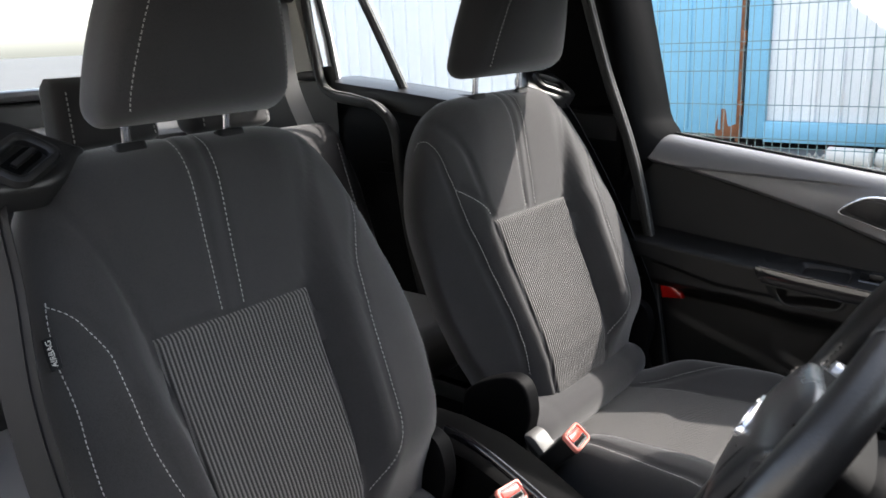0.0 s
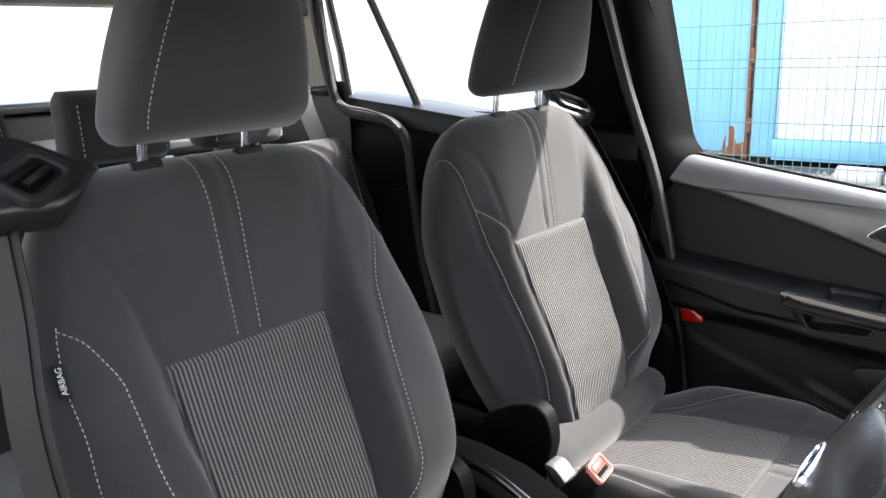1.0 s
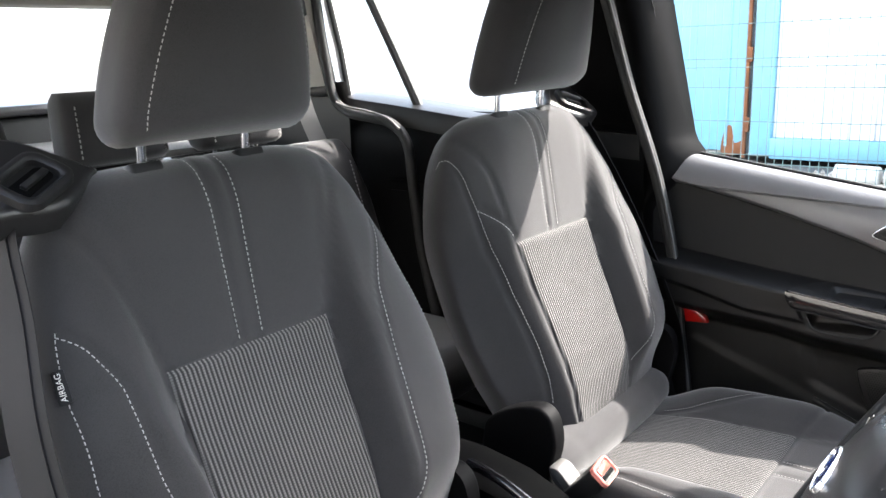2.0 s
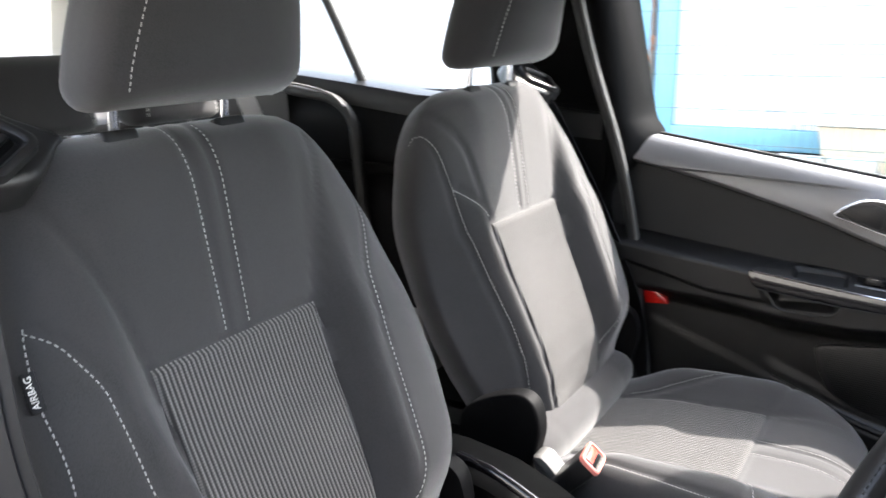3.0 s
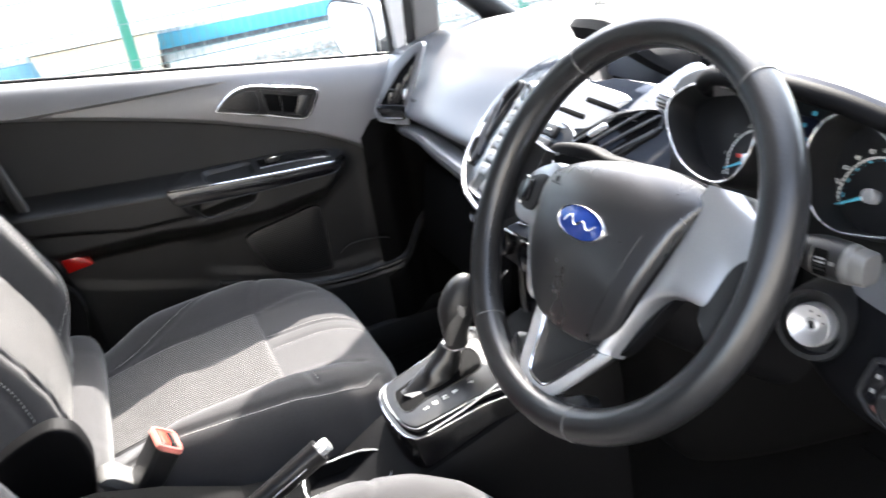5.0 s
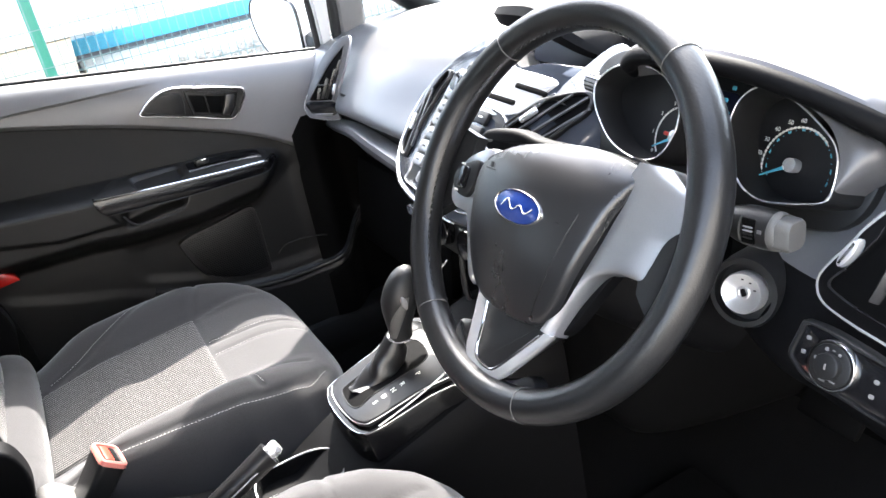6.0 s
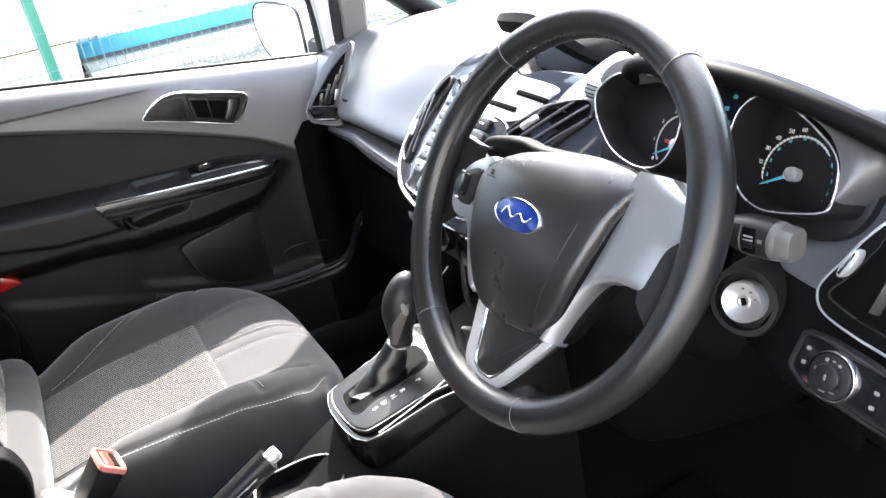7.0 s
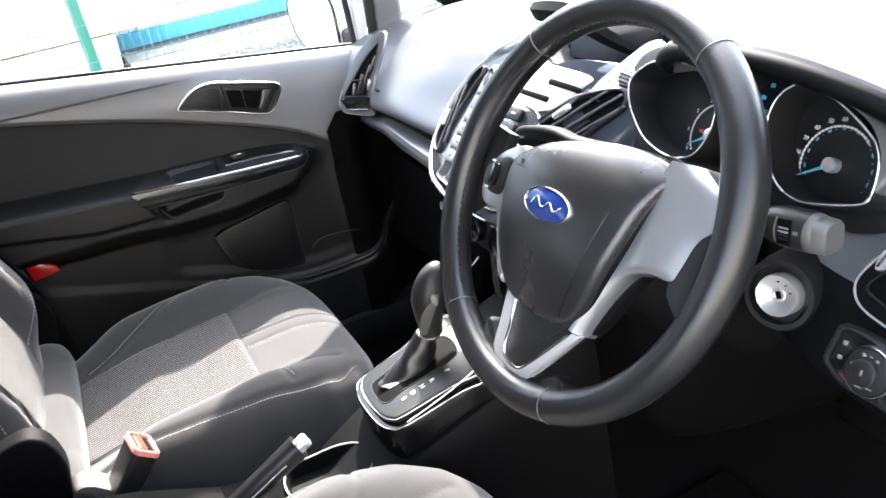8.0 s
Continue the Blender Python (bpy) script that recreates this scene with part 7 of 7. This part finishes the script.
    so = smooth_outline([(-0.020, 0.009), (-0.010, 0.0180), (0.018, 0.0165), (0.045, 0.0108), (0.072, 0.0), (0.12, -0.012), (0.12, -0.020), (0.044, -0.014), (0.0065, -0.0120), (-0.010, -0.004)], 48)
    left = part("indicator_stalk", plate(so, sm @ Matrix.Translation((0, 0, -0.008)), 0.017, 0.006, 3), CONSOLE, col, "black paddle-shaped indicator stalk")
    part("stalk_mark", plate(rounded(0.008, 0.003, 0.001, 2), sm @ Matrix.Translation((-0.003, 0.006, 0.0088)), 0.0004, 0.0001), GREYP, left)


make_column()


# ---- centre console ----
def make_console():
    con = thing("centre_console", (0, 0.3, 0.34), "black centre console with gear gate and cup holder", "console")
    def side(y):
        return lerp([(-0.35, 0.60), (-0.02, 0.60), (0.02, 0.60), (0.18, 0.60), (0.24, 0.585), (0.33, 0.580), (0.40, 0.615), (0.55, 0.665), (0.66, 0.70)], y)
    rings = []
    for y in spaced(-0.35, 0.70, 60):
        z, w = side(y), lerp([(-0.35, 0.085), (0.2, 0.085), (0.40, 0.092), (0.68, 0.11)], y)
        rings.append([Vector((-w - 0.015, y, 0.33)), Vector((-w, y, z - 0.05)), Vector((-w + 0.004, y, z - 0.012)), Vector((-w + 0.014, y, z)), Vector((0, y, z + 0.002)), Vector((w - 0.014, y, z)), Vector((w - 0.004, y, z - 0.012)), Vector((w, y, z - 0.05)), Vector((w + 0.015, y, 0.33))])
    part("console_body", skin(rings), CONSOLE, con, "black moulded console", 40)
    # box lid behind, with a worn bright edge
    part("box_lid", skin([[(-0.028, y, 0.56), (-0.028, y, z), (-0.020, y, z + 0.006), (0.060, y, z + 0.006), (0.070, y, z), (0.070, y, 0.56)] for y, z in ((-0.34, 0.70), (-0.05, 0.71), (0.03, 0.70), (0.10, 0.675), (0.19, 0.63))]), DEEP, con, "dark console tray")
    part("lid_edge", tube(through_points([(0.062, -0.02, 0.735), (0.066, 0.04, 0.728), (0.066, 0.10, 0.705), (0.066, 0.17, 0.672), (0.060, 0.20, 0.648)], 30), 0.008, 10), GLOSS, con, "glossy edge of the console tray")
    # gate
    gm = facing((0.0, 0.470, 0.6855), (1, 0, 0), (0, -0.19, 0.98))
    go = smooth_outline([(-0.062, -0.044), (-0.048, -0.060), (-0.028, -0.065), (0.0, -0.066), (0.028, -0.064), (0.047, -0.057), (0.056, -0.042), (0.060, 0.03), (0.062, 0.10), (-0.074, 0.10), (-0.070, 0.03)], 72)
    skirt = [[gm @ Vector((x * f, y * g, z)) for x, y in go] for f, g, z in ((1.34, 1.22, -0.060), (1.30, 1.20, -0.042), (1.22, 1.15, -0.012), (1.18, 1.12, -0.008), (1.0, 1.0, -0.008))]
    gate = part("gear_gate", skin(skirt), GATEGLOSS, con, "gloss black gear gate surround", 30)
    part("gate_bead", tube([gm @ Vector((x * 1.19, y * 1.125, -0.0085)) for x, y in go], 0.0008, 8, True), CHROME, gate, "chrome bead round the gate")
    part("gate_plate", plate(go, gm @ Matrix.Translation((0, 0, -0.008)), 0.010, 0.0025), GATESATIN, gate, "dark satin gate plate")
    part("plate_edge", tube([gm @ Vector((x * 1.008, y * 1.008, -0.0015)) for x, y in go], 0.0009, 6, True), SILVER, gate)
    ho = smooth_outline([(-0.036, -0.040), (-0.028, -0.052), (0.0, -0.056), (0.016, -0.053), (0.021, -0.044), (0.016, -0.020), (0.017, 0.020), (0.012, 0.070), (-0.040, 0.074), (-0.044, 0.02)], 56)
    part("gate_slot", plate(ho, gm @ Matrix.Translation((0, 0, 0.0012)), 0.0012, 0.0003), DEEP, gate, "dark slot")
    part("slot_rim", ring_plate(ho, gm @ Matrix.Translation((0, 0, 0.001)), 0.0018, 0.0022), PLASTIC, gate)
    for w, y in (("P", 0.042), ("R", 0.017), ("N", 0.002), ("D", -0.013), ("S", -0.027)):
        part("letter", text_mesh(w, 0.0105, gm @ Matrix.Translation((0.031, y, 0.0022)), 0.0003), MARK, gate, "pale printed letter", 0)
    for k in (-1, 1):
        part("gate_rail", tube(through_points([(k * 0.066, 0.43, 0.672), (k * 0.070, 0.50, 0.694), (k * 0.078, 0.57, 0.730), (k * 0.086, 0.64, 0.775)], 16), 0.0013, 8), SILVER, con, "thin chrome rail")
    # gear lever
    lev = thing("gear_lever", (-0.012, 0.50, 0.69), "black leather automatic gear lever with a grey flank", "gear lever")
    boot = []
    for t in spaced(0, 1, 40):
        c = Vector((-0.016, 0.476 + 0.036 * t, 0.684 + 0.054 * t))
        w, h = 0.021 - 0.006 * t ** 0.6, 0.050 - 0.034 * t ** 0.45
        boot.append([c + Vector(((w + 0.0016 * math.sin(13 * t + 2 * math.sin(a)) * (1 - t)) * math.cos(a), (h + 0.003 * math.sin(15 * t + 2.4 * math.cos(a)) * (1 - t)) * math.sin(a), 0.004 * math.sin(3 * a + t * 9) * (1 - t))) for a in [2 * math.pi * k / 36 for k in range(36)]])
    part("gaiter", skin(boot), LEATHER, lev, "creased black leather gaiter", 60)
    part("collar", tube([(-0.008, 0.511, 0.734), (-0.008, 0.512, 0.738)], 0.0168, 20), SILVER, lev)

    def knob_point(t, a, f=1.0):
        c = Vector((-0.005, 0.513 + 0.024 * t ** 1.5, 0.738 + 0.100 * t))
        cap = math.sqrt(max(0.015, 1 - max(0, (t - 0.55) / 0.452) ** 2))
        w = (0.0150 + 0.0085 * sstep(0.05, 0.6, t)) * cap * f
        h = (0.0165 + 0.0105 * sstep(0.05, 0.6, t)) * cap * f
        return c + Vector((w * math.cos(a), h * math.sin(a), 0))
    knob = part("knob", skin([[knob_point(t, 2 * math.pi * k / 32) for k in range(32)] for t in spaced(0, 1, 30)]), PLASTIC, lev, "rounded black knob", 60)
    def flank(u, v):
        t = 0.06 + 0.60 * u
        mid = radians(-62 + 60 * u)
        half = radians(30 - 14 * u) * math.sin(math.pi * min(1, 0.12 + 0.85 * u)) ** 0.5
        return knob_point(t, mid + half * (2 * v - 1), 1.0 + 0.045 * (1 - (2 * v - 1) ** 4))
    part("knob_flank", sheet(flank, spaced(0, 1, 24), spaced(0, 1, 12)), LEVERGREY, knob, "grey flank", 60)
    part("release_button", plate(oval(0.008, 0.018, 20), facing(knob_point(0.60, radians(-12), 0.99), (0.3, 1, 0.2), (0.9, -0.25, 0.2)), 0.004, 0.0015), GREYP, knob, "grey release button")
    # cup holder
    cup = Vector((0.005, 0.335, 0.588))
    slot = [(p.x, p.y) for p in through_points([(0.0, 0.050, 0), (0.026, 0.042, 0), (0.040, 0.018, 0), (0.042, -0.02, 0), (0.038, -0.055, 0), (0.0, -0.068, 0), (-0.038, -0.055, 0), (-0.042, -0.02, 0), (-0.040, 0.018, 0), (-0.026, 0.042, 0)], 60, True)]
    rows = [[cup + Vector((x * f, y * f, z)) for f, z in ((0.86, -0.06), (0.95, -0.01), (1.0, 0.012), (1.04, 0.016), (1.08, 0.012), (1.10, -0.03))] for x, y in slot]
    rows.append(rows[0])
    bm = skin(rows, False, False)
    bmesh.ops.remove_doubles(bm, verts=bm.verts, dist=1e-6)
    holder = part("cup_holder", bm, CARPET, con, "black oblong cup holder")
    part("cup_rim", tube([cup + Vector((x * 1.035, y * 1.035, 0.0165)) for x, y in slot], 0.0015, 8, True), SILVER, holder, "bright cup holder rim")
    part("cup_floor", plate([(x * 0.93, y * 0.93) for x, y in slot], Matrix.Translation(cup + Vector((0, 0, -0.010))), 0.003, 0.001), CARPET, holder)
    # handbrake
    hb = thing("handbrake", (0.01, 0.1, 0.60), "black handbrake lever with a silver push button", "handbrake")
    tip = Vector((0.016, 0.300, 0.672))
    ax = Vector((0.0, 0.90, 0.42)).normalized()
    part("grip", tube([tip - ax * d for d in (0.22, 0.16, 0.10, 0.05, 0.012, 0.004)], 0.0165, 16, taper=lambda t: 0.8 + 0.25 * t), LEATHER, hb, "black grip")
    part("button", skin([[p + (ax.orthogonal().normalized() * math.cos(2 * math.pi * k / 20) + ax.cross(ax.orthogonal().normalized()) * math.sin(2 * math.pi * k / 20)) * r for k in range(20)] for p, r in ((tip - ax * 0.006, 0.0105), (tip + ax * 0.008, 0.0105), (tip + ax * 0.0105, 0.0085), (tip + ax * 0.0112, 0.004))]), SILVER, hb, "silver push button")
    part("button_collar", tube([tip - ax * 0.014, tip - ax * 0.004], 0.0158, 16), SILVER, hb, "silver collar")
    part("grip_line", tube(through_points([tip - ax * 0.03 + Vector((0.0165, 0, 0.004)), tip - ax * 0.08 + Vector((0.0165, 0, 0.004)), tip - ax * 0.15 + Vector((0.015, 0, 0.004))], 8), 0.0012), SILVER, hb)


make_console()


# ---- driver's footwell ----
def make_footwell():
    mat = thing("floor_mat", (0.34, 0.6, 0.335), "black ribbed rubber mat in the driver's footwell", "floor mat")
    part("mat", block((0.34, 0.66, 0.338), (0.46, 0.52, 0.012), 0.004), CARPET, mat)
    for i in range(9):
        part("rib", block((0.24 + 0.022 * i, 0.66, 0.3455), (0.007, 0.36, 0.004), 0.0015), RUBBER, mat)
    for x, w, n in ((0.42, 0.055, "accelerator pedal"), (0.27, 0.10, "brake pedal")):
        p = thing("pedal", (x, 1.06, 0.45), "black rubber-faced " + n, "pedal", "pedals")
        pm = Euler((radians(50), 0, 0)).to_matrix().to_4x4()
        # pedals coloured near-black for the dark of the footwell
        part("pad", block((x, 1.06, 0.50), (w, 0.085, 0.016), 0.006, pm), DEEP, p)
        part("arm", tube([(x, 1.075, 0.51), (x, 1.12, 0.60), (x, 1.16, 0.75)], 0.009), DEEP, p)


make_footwell()


# ---- outside: yard, fence and works building ----
def make_outside():
    bm = bmesh.new()
    bmesh.ops.create_grid(bm, x_segments=60, y_segments=60, size=400)
    ground = link_mesh("ground", bm, ASPHALT, 0)
    tagged(ground, "worn grey asphalt of a yard", "ground", kind="structure")
    tagged(link_mesh("pavement", block((-5.75, 1.5, 0.0), (3.3, 16, 0.03), 0.0), GRAVEL, 0), "pale gravel strip between fence and building", "gravel strip", kind="structure")
    # loose stones by the kerb
    rng = random.Random(5)
    bm = bmesh.new()
    for i in range(2600):
        x, y, r = -7.35 + 2.9 * rng.random(), -3.5 + 9.5 * rng.random(), 0.018 + 0.03 * rng.random()
        mtx = Matrix.Translation((x, y, 0.015 + r * 0.4)) @ Euler((rng.random() * 6, rng.random() * 6, rng.random() * 6)).to_matrix().to_4x4() @ Matrix.Diagonal((r, r * (0.6 + 0.5 * rng.random()), r * 0.7, 1))
        vs = [bm.verts.new(mtx @ Vector(v)) for v in ((1, 0, 0), (-1, 0, 0), (0, 1, 0), (0, -1, 0), (0, 0, 1), (0, 0, -1))]
        for a, b, c in ((0, 2, 4), (2, 1, 4), (1, 3, 4), (3, 0, 4), (2, 0, 5), (1, 2, 5), (3, 1, 5), (0, 3, 5)):
            bm.faces.new((vs[a], vs[b], vs[c]))
    tagged(link_mesh("gravel", bm, GRAVEL, 0), "loose pale gravel stones", "gravel", kind="stuff")
    tagged(link_mesh("kerb", block((-7.45, 4.9, 0.05), (0.95, 8.4, 0.10), 0.02), CONCRETE, 0), "pale concrete apron along the building", "kerb", kind="structure")
    # added wall, out of view: keeps front-right sky light off the driver's seat
    tagged(link_mesh("wall_added_shade", block((5.9, 3.6, 3.0), (9.0, 0.3, 6.0), 0.0), DARKWALL, 0), "added dark wall, out of view, that blocks light from the front right", "wall", kind="structure")
    # added pale wall, out of view: bounces light in at the driver's side
    tagged(link_mesh("wall_added_bounce", block((9.0, -4.5, 3.2), (0.3, 16.0, 6.4), 0.0), CONCRETE, 0), "added pale wall, out of view, that throws light back at the car", "wall", kind="structure")
    # building
    b = thing("works_building", (-8.6, 2, 0), "white metal-clad works building with blue skirt and doors", "building")
    X = -8.0
    part("core", block((X - 2.2, -0.2, 2.2), (4.0, 18.4, 4.3), 0.0), WHITEPAINT, b, smooth=0)
    # profiled white cladding, as separate sheets
    def clad(y0, y1, z0, z1, name, mat, step=0.25, proud=0.0):
        bm = bmesh.new()
        ys = []
        y = y0
        while y < y1 - 1e-6:
            for dy, dx in ((0.0, 0.0), (step * 0.70, 0.0), (step * 0.76, 0.03), (step * 0.94, 0.03), (step, 0.0)):
                if y + dy <= y1 + 1e-6:
                    ys.append((y + dy, dx))
            y += step
        lo = [bm.verts.new((X + 0.02 + dx + proud, y, z0)) for y, dx in ys]
        hi = [bm.verts.new((X + 0.02 + dx + proud, y, z1)) for y, dx in ys]
        for i in range(len(ys) - 1):
            bm.faces.new((lo[i], lo[i + 1], hi[i + 1], hi[i]))
        part(name, bm, mat, b, smooth=0)
    for i in range(11):
        clad(-2.02 + i * 1.0, -1.02 + i * 1.0, 0.29, 3.6, "cladding_sheet", WHITEPAINT)
    for i in range(6):
        clad(-9.42 + i * 1.0, -8.42 + i * 1.0, 0.05, 3.6, "cladding_sheet", WHITEPAINT)
    # blue door leaf, post and skirt
    leaf = part("blue_door", block((X + 0.03, -2.87, 1.55), (0.06, 1.10, 2.85), 0.01), BLUEPAINT, b, "weathered blue steel door")
    for i in range(3):
        part("door_fold", block((X + 0.065, -3.28 + 0.38 * i, 1.55), (0.02, 0.03, 2.75), 0.006), BLUEPAINT, leaf)
    part("rust_patch", plate(smooth_outline([(-3.04, 2.05), (-2.82, 2.12), (-2.64, 2.02), (-2.42, 2.16), (-2.31, 2.03), (-2.34, 2.4), (-3.02, 2.4)], 40), Matrix(((0, 0, 1, X + 0.060), (1, 0, 0, 0), (0, 1, 0, 0), (0, 0, 0, 1))), 0.004, 0.001), RUST, leaf, "rust-stained patch")
    part("rust_patch", plate(smooth_outline([(-2.56, 0.10), (-2.34, 0.10), (-2.33, 0.24), (-2.42, 0.22), (-2.46, 0.40), (-2.53, 0.36)], 30), Matrix(((0, 0, 1, X + 0.060), (1, 0, 0, 0), (0, 1, 0, 0), (0, 0, 0, 1))), 0.004, 0.001), RUST, leaf, "rust-stained patch")
    random.seed(11)
    flake = [(-3.22 + 0.085 * i, 2.02 + 0.16 * abs(math.sin(i * 1.3)) + random.uniform(-0.05, 0.05)) for i in range(11)]
    part("peeled_patch", plate(flake + [(-2.37, 2.5), (-3.22, 2.5)], Matrix(((0, 0, 1, X + 0.058), (1, 0, 0, 0), (0, 1, 0, 0), (0, 0, 0, 1))), 0.004, 0.0), SAND, leaf, "bare patch of peeled paint")
    part("rust_edge", block((X + 0.06, -2.312, 1.4), (0.05, 0.035, 2.7), 0.006), RUST, leaf, "rusty door edge")
    for z in (0.42, 1.17, 1.92):
        part("hinge", block((X + 0.085, -2.285, z), (0.05, 0.05, 0.16), 0.01), RUST, leaf, "rusty hinge")
    part("blue_post", block((X + 0.05, -2.135, 1.6), (0.10, 0.22, 3.0), 0.01), BLUEPAINT, b, "blue steel door post")
    part("blue_skirt", block((X + 0.06, -0.735, 0.175), (0.10, 2.58, 0.22), 0.01), BLUEPAINT, b, "blue steel bottom rail")
    # near-black block standing for the shaded gap under the rail
    part("dark_gap", block((X + 0.02, -0.80, 0.035), (0.08, 2.7, 0.06), 0.0), DEEP, b)
    part("teal_skirt", block((X + 0.06, 4.70, 0.232), (0.10, 8.24, 0.15), 0.01), TEAL, b, "blue-green cladding skirt")
    # engineering bricks under the skirt
    base = part("brick_base", block((X + 0.02, 4.70, 0.08), (0.06, 8.24, 0.155), 0.0), CONCRETE, b, "mortar bed")
    me = None
    for r in range(2):
        for i in range(30):
            y = 0.70 + 0.225 * i + 0.11 * r
            if me is None:
                ob = part("brick", block((0, 0, 0), (0.06, 0.215, 0.065), 0.004, seg=1), BRICKS, base)
                me = ob.data
            else:
                ob = new("brick", me)
                ob.parent = base
            ob.location = (X + 0.042, y, 0.055 + 0.075 * r)
    # pale block and buff plinth standing before the wall
    st = thing("loading_block", (-7.3, 0.1, 0), "white boxed step on a buff concrete plinth", "step")
    part("plinth", skin([[(-7.15, -0.35, 0.0), (-7.15, 0.62, 0.0), (-7.7, 0.62, 0.0), (-7.7, -0.35, 0.0)], [(-7.15, -0.45, 0.42), (-7.15, 0.66, 0.42), (-7.7, 0.66, 0.42), (-7.7, -0.45, 0.42)]]), SAND, st, "buff concrete plinth")
    part("box", block((-7.42, 0.25, 0.96), (0.64, 1.9, 1.06), 0.03), WHITEPAINT, st, "white painted box")
    for z in (0.6, 0.9, 1.2):
        part("box_rib", block((-7.095, 0.25, z), (0.02, 1.86, 0.03), 0.006), WHITEPAINT, st)
    pipe = thing("concrete_pipe", (-7.0, -0.75, 0.1), "pale concrete lengths lying on the gravel", "pipe")
    for i in range(3):
        part("length", tube([(-7.05, -1.15 + 0.42 * i, 0.085), (-7.0, -0.78 + 0.42 * i, 0.085)], 0.085, 14), CONCRETE, pipe)
    # mesh fence
    f = thing("mesh_fence", (-4.0, 0.3, 0), "green welded mesh fence with folded wires", "fence")
    bm = bmesh.new()
    def wire(a, b, r):
        a, b = Vector(a), Vector(b)
        d = (b - a).normalized()
        s = d.orthogonal().normalized() * r
        w = d.cross(s).normalized() * r
        q = [[bm.verts.new(p + s * math.cos(2.094 * k) + w * math.sin(2.094 * k)) for k in range(3)] for p in (a, b)]
        for k in range(3):
            bm.faces.new((q[0][k], q[0][(k + 1) % 3], q[1][(k + 1) % 3], q[1][k]))
    y = -1.9
    while y < 6.2:
        wire((-3.96, y, 0.05), (-3.96, y, 2.4), 0.0028)
        y += 0.05
    for z in (0.08, 0.28, 0.48, 0.60, 0.65, 0.85, 1.05, 1.17, 1.22, 1.42, 1.62, 1.82, 2.02, 2.22, 2.4):
        wire((-3.955, -1.9, z), (-3.955, 6.2, z), 0.0034)
    tagged(part("wire_mesh", bm, WIRE, f, "green welded wires", 0), kind="stuff")
    for y in (0.32, 2.84, 5.36):
        part("post", block((-4.0, y, 1.25), (0.045, 0.060, 2.5), 0.006), GREEN, f, "green fence post")
        for z in (0.5, 1.1, 1.7):
            part("clip", block((-3.965, y, z), (0.02, 0.05, 0.02), 0.003), SILVER, f)


make_outside()
